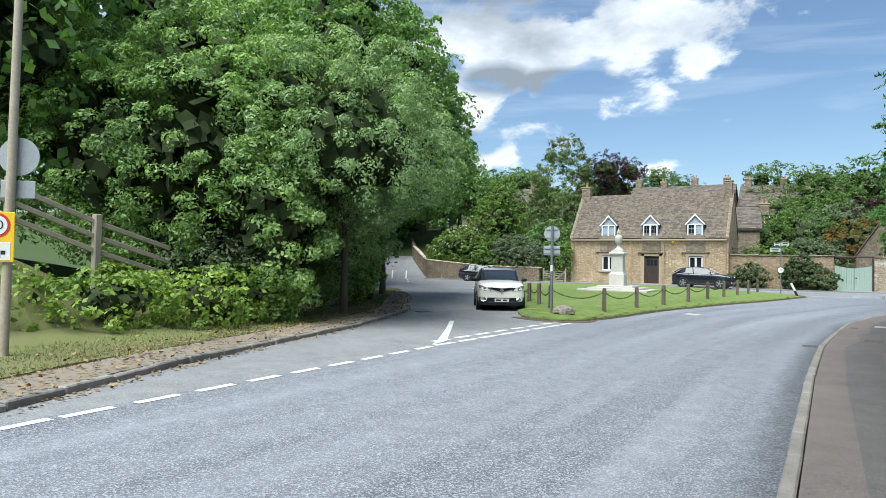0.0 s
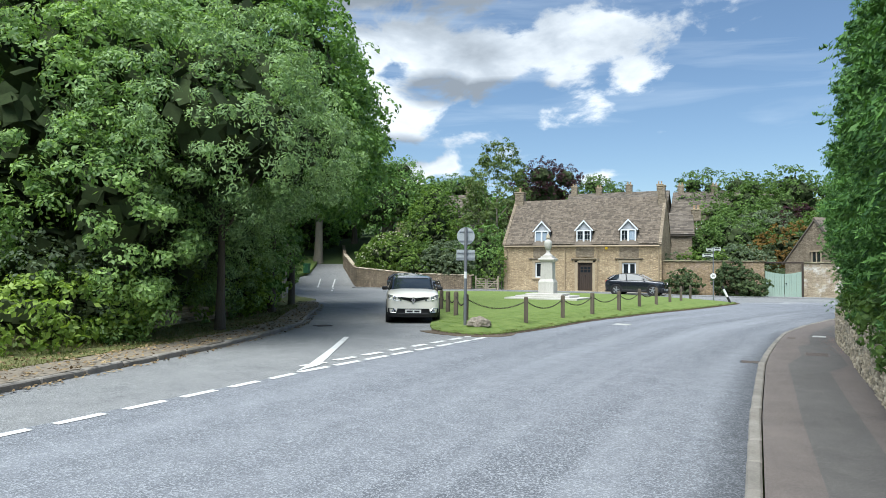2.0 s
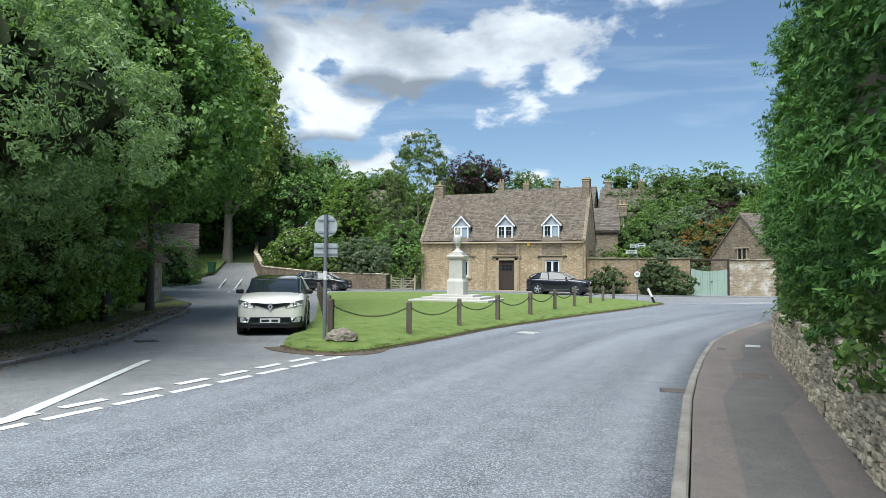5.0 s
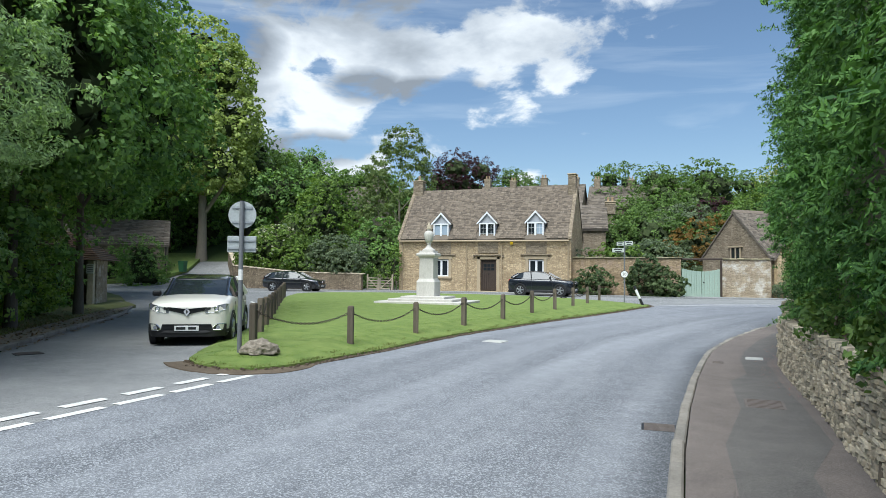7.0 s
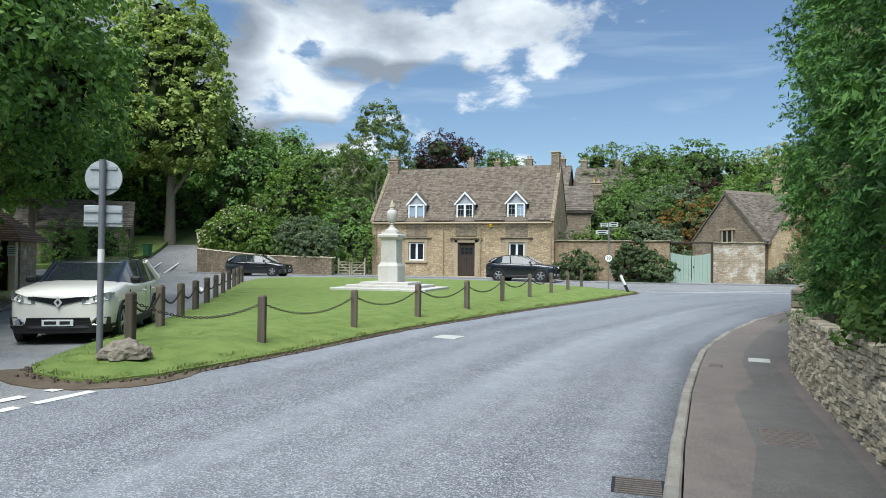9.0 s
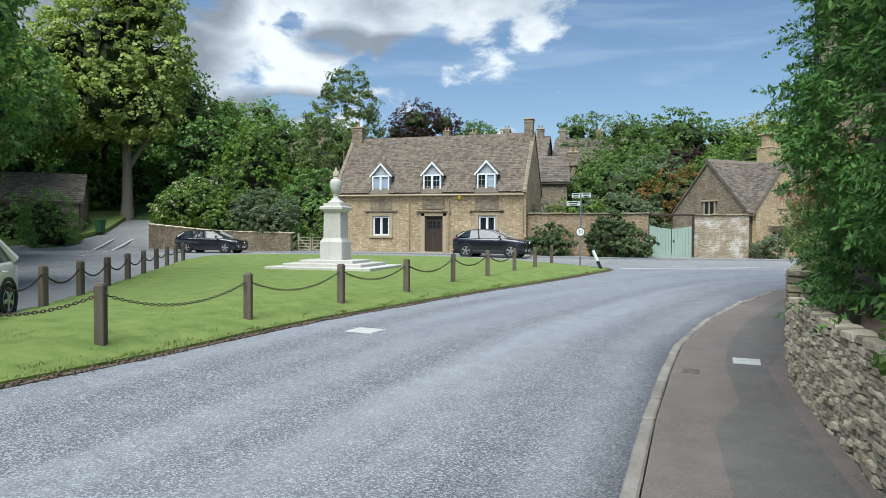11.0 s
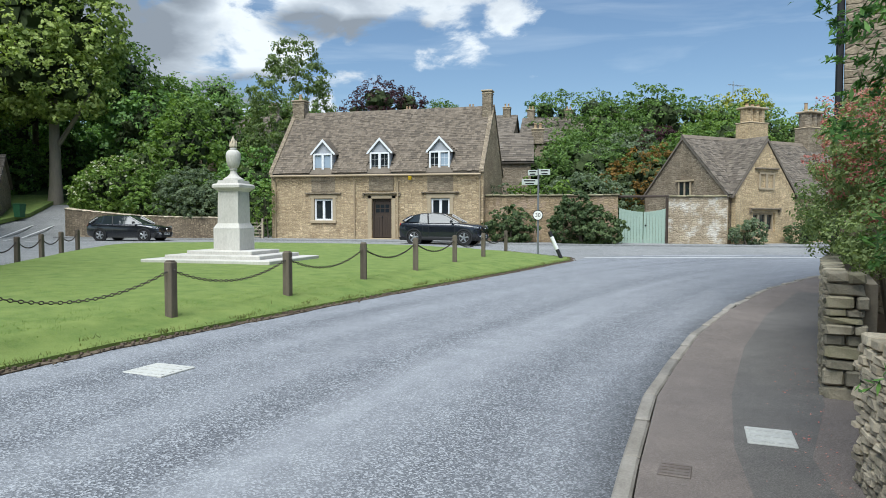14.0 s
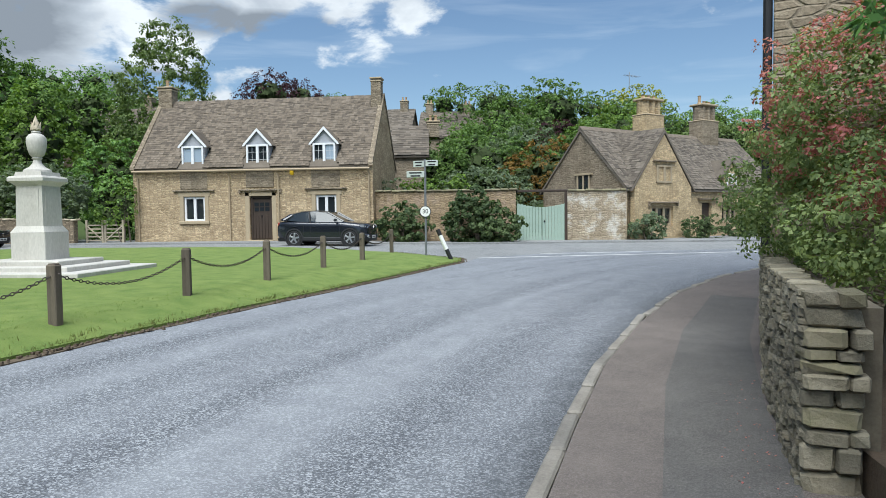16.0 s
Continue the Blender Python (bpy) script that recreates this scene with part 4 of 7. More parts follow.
def casement(parent, x0, x1, z0, z1, y, lights=2, bars=(2, 3), frame=0.06, glass="glass", label="", timber="white_paint"):
    """A window of side-hung lights set in its opening; y is the face of the frame."""
    win = part("window", MB().box(((x0 + x1) / 2, y + 0.09, (z0 + z1) / 2), (x1 - x0, 0.01, z1 - z0)), M["glass" if glass == "glass" else glass], parent, label)
    mb = MB()
    w = x1 - x0
    for i in range(lights + 1):
        xx = x0 + w * i / lights
        mb.box((min(max(xx, x0 + frame / 2), x1 - frame / 2), y + 0.04, (z0 + z1) / 2), (frame * (1.5 if 0 < i < lights else 1), 0.08, z1 - z0), 0.006)
    for zz in (z0 + frame / 2, z1 - frame / 2):
        mb.box(((x0 + x1) / 2, y + 0.042, zz), (w, 0.078, frame), 0.006)
    part("frame", mb, M[timber], win)
    bar = MB()
    lw = w / lights
    for i in range(lights):
        for k in range(1, bars[0]):
            bar.box((x0 + lw * i + lw * k / bars[0], y + 0.07, (z0 + z1) / 2), (0.012, 0.02, z1 - z0 - frame * 2))
        for k in range(1, bars[1]):
            bar.box((x0 + lw * (i + 0.5), y + 0.071, z0 + (z1 - z0) * k / bars[1]), (lw - frame, 0.02, 0.012))
    if bar.v:
        part("glazing_bar", bar, M[timber], win)
    return win


def slate_run(parent, foot, run, up, width, length, mat, parts=0, seed=3, size=0.3, course=0.2, skip=None):
    """Stone slates in courses over a slope: foot is its lower left corner, run the way along it and up the way up it."""
    rng = random.Random(seed)
    run, up, foot = Vector(run).normalized(), Vector(up).normalized(), Vector(foot)
    nrm = run.cross(up).normalized()
    rot = Matrix((run, up, nrm)).transposed().to_4x4()
    shared = [MB().box((0, 0, 0), (s, 0.28, 0.028), 0.006).mesh("roof_slate", mat) for s in (size * 0.75, size, size * 1.3)]
    rest, made, k, v = MB(), 0, 0, 0.02
    while v < length - 0.05:
        c = course * (1.25 - 0.45 * v / length)
        u = -rng.uniform(0, size)
        while u < width - 0.03:
            j = rng.randrange(3)
            w = size * (0.75, 1.0, 1.3)[j]
            uu = min(max(u + w / 2, w / 2), width - w / 2)
            if not (skip and skip(uu, v + 0.1)):
                pos = foot + run * uu + up * (v + 0.13 + rng.uniform(-0.015, 0.015)) + nrm * (0.03 + rng.uniform(0, 0.016))
                m = Matrix.Translation(pos) @ rot @ pose(0, 0, 0, -3.5 + rng.uniform(-1.2, 1.2), rng.uniform(-1.5, 1.5), rng.uniform(-1.5, 1.5))
                if made < parts:
                    part("roof_slate", shared[j], None, parent).matrix_basis = m
                    made += 1
                else:
                    rest.box((0, 0, 0), (w - 0.008, 0.28, 0.028), 0.0, m)
            u += w
        v += c
        k += 1
    if rest.v:
        tagged(part("slate_covering", rest, mat, parent), kind="stuff")


def chimney(parent, x, y, z0, z1, w, d, mat="house_grey", pots=1, flues=0, pot_h=0.4):
    st = part("chimney", MB().box((x, y, (z0 + z1) / 2), (w, d, z1 - z0), 0.02), M[mat], parent)
    cap = MB().box((x, y, z1 + 0.04), (w + 0.12, d + 0.12, 0.09), 0.02).box((x, y, z1 - 0.12), (w + 0.06, d + 0.06, 0.07), 0.015)
    part("cap", cap, M["ashlar"], st)
    for i in range(pots):
        px = x + (i - (pots - 1) / 2) * w / max(1, pots) * 0.9
        part("chimney_pot", MB().lathe([(0.11, 0), (0.12, 0.05), (0.09, 0.1), (0.085, pot_h * 0.8), (0.11, pot_h * 0.85), (0.1, pot_h)], 12, (px, y, z1 + 0.08)), M["pot"], st)
    return st


def cottage():
    W, D, EA, RI = 13.0, 6.2, 3.98, 7.85
    root = thing("cottage", "honey stone cottage with three white dormers and stone-slate roof", "house", (-20.18, 57.92, 0.44))
    holes = [(6.42, 7.62, 0.1, 2.4), (2.75, 4.02, 1.1, 2.46), (9.93, 11.12, 1.1, 2.46)]
    front = MB()
    wall_cells(front, 0, W, -0.4, EA, 0, 0.45, holes)
    part("front_wall", front, M["house_stone"], root)
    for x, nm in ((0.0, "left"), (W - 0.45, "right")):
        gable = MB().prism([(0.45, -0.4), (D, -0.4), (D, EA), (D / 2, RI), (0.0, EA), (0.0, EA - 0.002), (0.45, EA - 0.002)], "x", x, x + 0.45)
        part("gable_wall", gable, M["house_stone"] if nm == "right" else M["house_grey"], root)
        part("gable_coping", MB().prism([(-0.22, EA - 0.12), (-0.22, EA + 0.04), (D / 2, RI + 0.2), (D + 0.2, EA + 0.04), (D + 0.2, EA - 0.1), (D / 2, RI + 0.02)], "x", x - 0.05 if nm == "left" else x + 0.25, x + 0.2 if nm == "left" else x + 0.5), M["house_grey"], root)
    part("back_wall", MB().box((W / 2, D - 0.2, EA / 2 - 0.2), (W - 0.9, 0.4, EA + 0.4)), M["house_grey"], root)
    part("dark_interior", MB().box((W / 2, 1.2, 1.8), (W - 1.2, 0.1, 4.0)), M["curtain"], root, "plain inner partition seen dimly through the windows")
    roof = part("roof", MB().prism([(-0.18, EA - 0.1), (D / 2, RI - 0.02), (D + 0.18, EA - 0.1), (D + 0.18, EA - 0.2), (D / 2, RI - 0.16), (-0.18, EA - 0.2)], "x", 0.18, W - 0.2), M["slate_dark"], root)
    sl = math.hypot(D / 2 + 0.18, RI - EA + 0.1)
    dorm = (3.33, 6.88, 10.45)

    def cut(u, v):
        return any(abs(u + 0.2 - d) < 0.74 - max(0, v - 1.6) * 0.75 and v < 2.4 for d in dorm)

    slate_run(roof, (0.2, -0.2, EA - 0.1), (1, 0, 0), (0, D / 2 + 0.18, RI - EA + 0.1), W - 0.42, sl, M["slate"], 290, 3, 0.21, 0.14, cut)
    ridge = MB()
    rng = random.Random(9)
    x = 0.9
    while x < W - 0.9:
        ridge.prism([(D / 2 - 0.2, RI - 0.14), (D / 2, RI + 0.1 + rng.uniform(-.015, .015)), (D / 2 + 0.2, RI - 0.14)], "x", x, x + 0.44)
        x += 0.45
    part("ridge_capping", ridge, M["slate"], roof)
    # door with its surround
    door = part("door", MB().box((7.02, 0.2, 1.2), (1.0, 0.06, 2.16), 0.01), M["door_wood"], root, "dark oak plank door with six small panes")
    planks = MB()
    for i in range(6):
        planks.box((6.605 + i * 0.166, 0.155, 0.78), (0.155, 0.03, 1.2), 0.006)
    part("planks", planks, M["door_wood"], door)
    for i in range(3):
        for k in range(2):
            part("pane", MB().box((6.73 + i * 0.29, 0.163, 1.72 + k * 0.25), (0.23, 0.012, 0.2)), M["glass"], door)
    part("knocker", MB().rod((7.02, 0.13, 1.3), (7.02, 0.13, 1.4), 0.035, n=8), M["black"], door)
    part("door_frame", MB().box((6.49, 0.18, 1.22), (0.1, 0.14, 2.24), 0.01).box((7.55, 0.18, 1.22), (0.1, 0.14, 2.24), 0.01).box((7.02, 0.18, 2.34), (1.16, 0.14, 0.1), 0.01), M["door_wood"], root)
    part("door_surround", MB().box((6.29, 0.2, 1.25), (0.24, 0.44, 2.7), 0.02).box((7.75, 0.2, 1.25), (0.24, 0.44, 2.7), 0.02).box((7.02, 0.2, 2.5), (1.7, 0.44, 0.2), 0.02), M["ashlar"], root)
    part("hood_mould", MB().box((7.02, -0.05, 2.72), (2.3, 0.16, 0.09), 0.02).box((5.92, -0.04, 2.62), (0.12, 0.14, 0.14), 0.02).box((8.12, -0.04, 2.62), (0.12, 0.14, 0.14), 0.02), M["house_grey"], root)
    part("doorstep", MB().box((7.02, -0.1, 0.05), (1.5, 0.5, 0.14), 0.02), M["ashlar"], root)
    for x0, x1 in ((2.75, 4.02), (9.93, 11.12)):
        casement(root, x0 + 0.06, x1 - 0.06, 1.14, 2.4, 0.06, 2, (1, 1), 0.1)
        part("window_surround", MB().box(((x0 + x1) / 2, 0.14, 2.55), (x1 - x0 + 0.5, 0.36, 0.26), 0.02).box((x0 - 0.06, 0.14, 1.75), (0.22, 0.36, 1.4), 0.02).box((x1 + 0.06, 0.14, 1.75), (0.22, 0.36, 1.4), 0.02).box(((x0 + x1) / 2, 0.1, 1.06), (x1 - x0 + 0.4, 0.4, 0.16), 0.02), M["ashlar"], root)
        part("hood_mould", MB().box(((x0 + x1) / 2, -0.05, 2.74), (x1 - x0 + 1.0, 0.16, 0.09), 0.02), M["house_grey"], root)
        part("rough_panel", MB().box(((x0 + x1) / 2, 0.02, 3.38), (1.5, 0.12, 1.15), 0.01), M["house_grey"], root, "darker rubble infill under the dormer")
    part("rough_panel", MB().box((7.0, 0.02, 3.4), (1.5, 0.12, 1.1), 0.01), M["house_grey"], root, "darker rubble infill under the dormer")
    for i, d in enumerate(dorm):
        dm = part("dormer", MB().prism([(d - 0.62, 3.86), (d + 0.62, 3.86), (d + 0.62, 5.15), (d, 5.76), (d - 0.62, 5.15)], "y", 0.16, 2.2), M["lead"], root, "white-painted gabled dormer")
        part("dormer_roof", MB().prism([(d - 0.78, 5.02), (d - 0.74, 5.1), (d, 5.9), (d + 0.74, 5.1), (d + 0.78, 5.02), (d, 5.8)], "y", 0.04, 2.6), M["slate"], dm)
        bb = MB().prism([(d - 0.8, 5.0), (d - 0.75, 5.1), (d, 5.92), (d + 0.75, 5.1), (d + 0.8, 5.0), (d + 0.7, 5.0), (d, 5.76), (d - 0.7, 5.0)], "y", 0.0, 0.06)
        part("bargeboard", bb, M["white_paint"], dm)
        part("dormer_sill", MB().box((d, 0.05, 3.86), (1.36, 0.2, 0.1), 0.01), M["white_paint"], dm)
        casement(dm, d - 0.6, d + 0.6, 3.92, 5.08, 0.04, 2, (2, 3) if i else (1, 1), 0.095, "glass" if i else "pale_glass")
        if i == 2:
            part("blind", MB().box((d + 0.29, 0.117, 4.5), (0.42, 0.01, 0.95)), M["pale_glass"], dm, "pale reflective pane")
    gut = MB().rod((0.1, -0.3, EA - 0.22), (W - 0.1, -0.3, EA - 0.26), 0.06, n=8)
    part("gutter", gut, M["pipe"], root)
    for x in (0.28, 5.35, 8.0, 12.78):
        part("downpipe", MB().tube([(x, -0.3, EA - 0.25), (x + 0.02, -0.1, EA - 0.5), (x + 0.02, -0.08, -0.1)], [0.045] * 3, 8), M["pipe"], root)
    part("alarm_box", MB().box((8.75, -0.06, 3.6), (0.2, 0.09, 0.26), 0.02), M["sign_yellow"], root, "small yellow alarm box")
    chimney(root, 0.42, D / 2, RI - 0.6, RI + 0.85, 0.8, 0.7, "house_grey", 1)
    chimney(root, W - 0.32, D / 2 - 0.3, RI - 0.9, RI + 0.9, 0.55, 0.6, "house_grey", 0)
    part("gable_window", MB().box((W + 0.01, 3.6, 2.0), (0.06, 0.5, 0.7)), M["glass"], root)


cottage()


def garden_wall():
    """Boundary wall with coping from the cottage to the far house, with a gateway."""
    for i, (xa, xb, h0, h1, m) in enumerate(((-7.16, 0.05, 2.62, 2.6, "wall_stone"), (2.62, 5.5, 2.52, 2.5, "pale_stone"))):
        root = thing("garden_wall", "weathered stone boundary wall with rough coping" if i == 0 else "pale lime-washed stone boundary wall with coping", "wall", (0, 58.55, 0.33), kind="structure")
        part("wall", MB().prism([(xa, -0.4), (xb, -0.4), (xb, h1), (xa, h0)], "y", -0.2, 0.25), M[m], root)
        rng, x, shared = random.Random(4 + i), xa, MB().box((0, 0, 0), (0.42, 0.62, 0.1), 0.03).mesh("coping_stone", M["stone_moss"])
        while x < xb - 0.2:
            c = part("coping_stone", shared, None, root)
            c.matrix_basis = pose(x + 0.21, 0.02, h0 + 0.05 + (h1 - h0) * (x - xa) / (xb - xa), rng.uniform(-3, 3), rng.uniform(-3, 3), rng.uniform(-4, 4))
            x += 0.43
    gate = thing("garden_gate", "sage green double plank gate, closed, with curved top", "gate", (0.08, 58.5, 0.38))
    for s in (0, 1):
        leaf = part("gate_leaf", MB().box((0.63 + s * 1.27, 0.05, 0.35), (1.2, 0.04, 0.12), 0.01).box((0.63 + s * 1.27, 0.05, 1.55), (1.2, 0.04, 0.12), 0.01), M["gate_paint"], gate)
        for i in range(8):
            t = (i + 0.5) / 8
            top = 1.9 - 0.2 * math.sin((t if s else 1 - t) * 0 + math.pi * (t if s == 0 else 1 - t) / 2)
            part("board", MB().box((0.02 + s * 1.27 + t * 1.24, 0, top / 2), (0.148, 0.05, top), 0.008), M["gate_paint"], leaf)
    part("handle", MB().lathe([(0.035, 0), (0.05, 0.02), (0.03, 0.05)], 10, (0, 0, 0), pose(1.4, -0.03, 0.98, 90)), M["black"], gate)
    part("lintel", MB().box((1.27, 0.1, 2.52), (2.7, 0.2, 0.12), 0.02), M["door_wood"], gate)
    part("gate_post", MB().box((2.48, 0.02, 1.2), (0.16, 0.16, 2.5), 0.015), M["door_wood"], gate)


garden_wall()


def far_cottage():
    """Cottage set at an angle beyond the gateway: long range, front gable, great chimneys."""
    root = thing("far_cottage", "ochre stone cottage with front gable, mullioned windows and great chimneys", "house", (5.45, 58.45, 0.3), 40)
    L, D, EA, RI = 13.5, 6.0, 2.75, 5.95
    fw = MB()
    holes = [(6.1, 6.95, 0.2, 1.95), (7.9, 9.4, 0.85, 1.75), (1.6, 3.3, 0.75, 1.75)]
    wall_cells(fw, 0, L, -0.4, EA, 0, 0.5, holes)
    part("front_wall", fw, M["barn_stone"], root)
    # end gables in grey stone: the shaded side is put into the colour
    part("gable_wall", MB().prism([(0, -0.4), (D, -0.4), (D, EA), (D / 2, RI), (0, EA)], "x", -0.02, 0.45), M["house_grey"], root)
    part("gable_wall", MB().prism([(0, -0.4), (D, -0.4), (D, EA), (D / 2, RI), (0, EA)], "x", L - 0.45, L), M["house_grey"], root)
    roof = part("roof", MB().prism([(-0.2, EA - 0.12), (D / 2, RI - 0.02), (D + 0.2, EA - 0.12), (D + 0.2, EA - 0.22), (D / 2, RI - 0.16), (-0.2, EA - 0.22)], "x", -0.12, L + 0.1), M["slate_dark"], root)
    sl = math.hypot(D / 2 + 0.2, RI - EA + 0.1)
    slate_run(roof, (-0.14, -0.22, EA - 0.12), (1, 0, 0), (0, D / 2 + 0.2, RI - EA + 0.1), L + 0.25, sl, M["slate_dark"], 0, 5, 0.22, 0.15, lambda u, v: abs(u - 2.6) < 1.9 - v * 0.5 and v < 3.4)
    part("ridge_tiles", MB().prism([(D / 2 - 0.2, RI - 0.1), (D / 2, RI + 0.12), (D / 2 + 0.2, RI - 0.1)], "x", -0.12, L + 0.1), M["slate"], roof)
    # gable to the road
    bay = MB()
    wall_cells(bay, 0.35, 4.75, -0.4, EA, -0.3, -0.02, [(1.6, 3.3, 0.75, 1.75)])
    bay.prism([(0.35, EA), (4.75, EA), (2.55, 5.45)], "y", -0.3, 0.45)
    part("front_gable", bay, M["barn_stone"], root)
    gr = part("gable_roof", MB().prism([(0.1, EA - 0.25), (2.55, 5.5), (5.0, EA - 0.25), (5.0, EA - 0.1), (2.55, 5.66), (0.1, EA - 0.1)], "y", -0.36, 3.0), M["slate_dark"], root)
    up = Vector((2.45, 0, 3.01))
    slate_run(gr, (0.1, 3.0, EA - 0.1), (0, -1, 0), up, 3.34, up.length, M["slate_dark"], 0, 6, 0.22, 0.15)
    for x0, x1, z0, z1, y in ((1.6, 3.3, 0.75, 1.75, -0.17), (7.9, 9.4, 0.85, 1.75, 0.14)):
        casement(root, x0, x1, z0, z1, y, 3, (1, 2), 0.11, timber="ashlar")
        part("hood_mould", MB().box(((x0 + x1) / 2, -0.06 + y - 0.14, z1 + 0.2), (x1 - x0 + 0.6, 0.16, 0.09), 0.02).box((x0 - 0.25, -0.05 + y - 0.14, z1 + 0.1), (0.1, 0.14, 0.18)).box((x1 + 0.25, -0.05 + y - 0.14, z1 + 0.1), (0.1, 0.14, 0.18)), M["house_grey"], root)
    casement(root, 1.95, 3.1, 2.95, 3.85, -0.37, 2, (1, 2), 0.1, timber="ashlar")
    part("hood_mould", MB().box((2.52, -0.38, 4.06), (1.7, 0.16, 0.09), 0.02), M["house_grey"], root)
    part("door", MB().box((6.52, 0.2, 1.05), (0.85, 0.06, 1.75), 0.01), M["door_wood"], root, "dark plank door under a stone hood")
    part("hood_mould", MB().box((6.5, -0.08, 2.15), (1.6, 0.22, 0.1), 0.02), M["house_grey"], root)
    # small dormer further along
    dm = part("dormer", MB().prism([(8.2, 2.6), (9.5, 2.6), (9.5, 3.55), (8.85, 4.25), (8.2, 3.55)], "y", 0.1, 2.2), M["barn_stone"], root)
    part("dormer_roof", MB().prism([(8.0, 3.42), (8.85, 4.42), (9.7, 3.42), (9.7, 3.32), (8.85, 4.26), (8.0, 3.32)], "y", 0.0, 2.6), M["slate_dark"], dm)
    casement(dm, 8.42, 9.28, 2.8, 3.6, 0.02, 2, (2, 2), 0.06)
    # window in the end gable, facing the green
    gw = part("gable_window", MB().box((-0.05, 2.8, 3.0), (0.05, 0.8, 0.85)), M["glass"], root)
    fr = MB()
    for yy in (2.38, 2.8, 3.22):
        fr.box((-0.08, yy, 3.0), (0.08, 0.1, 0.95), 0.01)
    fr.box((-0.09, 2.8, 2.52), (0.09, 1.0, 0.1), 0.01).box((-0.1, 2.8, 3.5), (0.12, 1.3, 0.1), 0.01)
    part("mullion", fr, M["ashlar"], gw)
    for x, w, top, mat in ((5.3, 1.5, 7.9, "barn_stone"), (10.4, 1.5, 8.0, "house_grey")):
        st = part("chimney", MB().box((x, D / 2, 6.2), (w + 0.06, 1.0, 1.6), 0.03), M[mat], root, "broad stone stack of joined flues")
        for k in range(3):
            part("flue", MB().prism([(0.26 * math.cos(a * math.pi / 4 + 0.39) + x - w / 2 + 0.28 + k * 0.48, 0.4 * math.sin(a * math.pi / 4 + 0.39) + D / 2) for a in range(8)], "z", 6.9, top - 0.1), M[mat], st)
        part("cap", MB().box((x, D / 2, top - 0.05), (w + 0.06, 0.98, 0.12), 0.03).box((x, D / 2, 6.98), (w + 0.12, 1.06, 0.08), 0.03), M["ashlar"], st)
        for k in range(3):
            part("chimney_pot", MB().lathe([(0.12, 0), (0.13, 0.06), (0.1, 0.12), (0.09, 0.16 + 0.3 * (k == 0 and x > 9)), (0.12, 0.22 + 0.3 * (k == 0 and x > 9))], 10, (x - 0.45 + k * 0.45, D / 2, top)), M["pot"], st)
    part("downpipe", MB().rod((0.0, -0.08, EA - 0.2), (0.0, -0.08, 0), 0.04, n=8), M["pipe"], root)
    ae = MB().rod((3.7, 3, 8.4), (3.7, 3, 9.3), 0.02, n=6).rod((3.3, 3, 9.1), (4.5, 3, 9.1), 0.012, n=5)
    for k in range(6):
        ae.rod((3.4 + k * 0.2, 2.8, 9.1), (3.4 + k * 0.2, 3.2, 9.1), 0.008, n=4)
    part("aerial", ae, M["galv"], root, "thin television aerial")


far_cottage()


def back_house(x, y, z, w, d, ea, ri, rz, label, stacks=(), wins=(), roof="slate_dark", wall="house_grey"):
    """A plainer house seen over the roofs and gardens."""
    root = thing("back_house", label, "house", (x, y, z), rz)
    part("wall", MB().prism([(0, -6), (d, -6), (d, ea), (d / 2, ri), (0, ea)], "x", 0, w), M[wall], root)
    rf = part("roof", MB().prism([(-0.2, ea - 0.12), (d / 2, ri + 0.12), (d + 0.2, ea - 0.12), (d + 0.2, ea - 0.02), (d / 2, ri + 0.26), (-0.2, ea - 0.02)], "x", -0.2, w + 0.2), M[roof], root)
    slate_run(rf, (-0.2, -0.22, ea + 0.0), (1, 0, 0), (0, d / 2 + 0.2, ri - ea + 0.24), w + 0.4, math.hypot(d / 2 + 0.2, ri - ea + 0.24), M[roof], 0, int(abs(x)) + 3, 0.36, 0.22)
    for sx, sh in stacks:
        chimney(root, sx, d / 2, ri - 0.5, ri + sh, 0.8, 0.7, wall, 2)
    for x0, x1, z0, z1 in wins:
        casement(root, x0, x1, z0, z1, -0.06, 2, (1, 2), 0.08)
    return root


back_house(-7.6, 66, 1.6, 2.0, 5.0, 3.9, 5.8, 8, "grey stone house wing behind the cottage", ((2.5, 0.5),))
back_house(-24, 92, 5.6, 13, 7, 4.2, 7.2, 0, "long stone house on the slope behind the cottage", ((0.6, 1.3), (4, 1.0), (8, 1.2), (12, 1.1)), ((3, 4.2, 2, 3.2),))
back_house(-10.5, 95, 5.8, 15, 7, 4.2, 7.0, 0, "long stone terrace on the slope with chimneys", ((0.8, 1.2), (5, 1.0), (10, 1.0), (14.2, 1.3)), ((3, 4.2, 2, 3.2), (9, 10.2, 2, 3.2)))
back_house(-43, 84, 5.0, 8, 6, 4.2, 7.2, -6, "stone house with tall chimney among the trees", ((7.4, 1.2),), ((4.5, 5.6, 2.2, 3.4),))
back_house(-61, 112, 8, 9, 7, 4, 7.4, 0, "distant stone house roof over the trees", ((8, 0.9),))


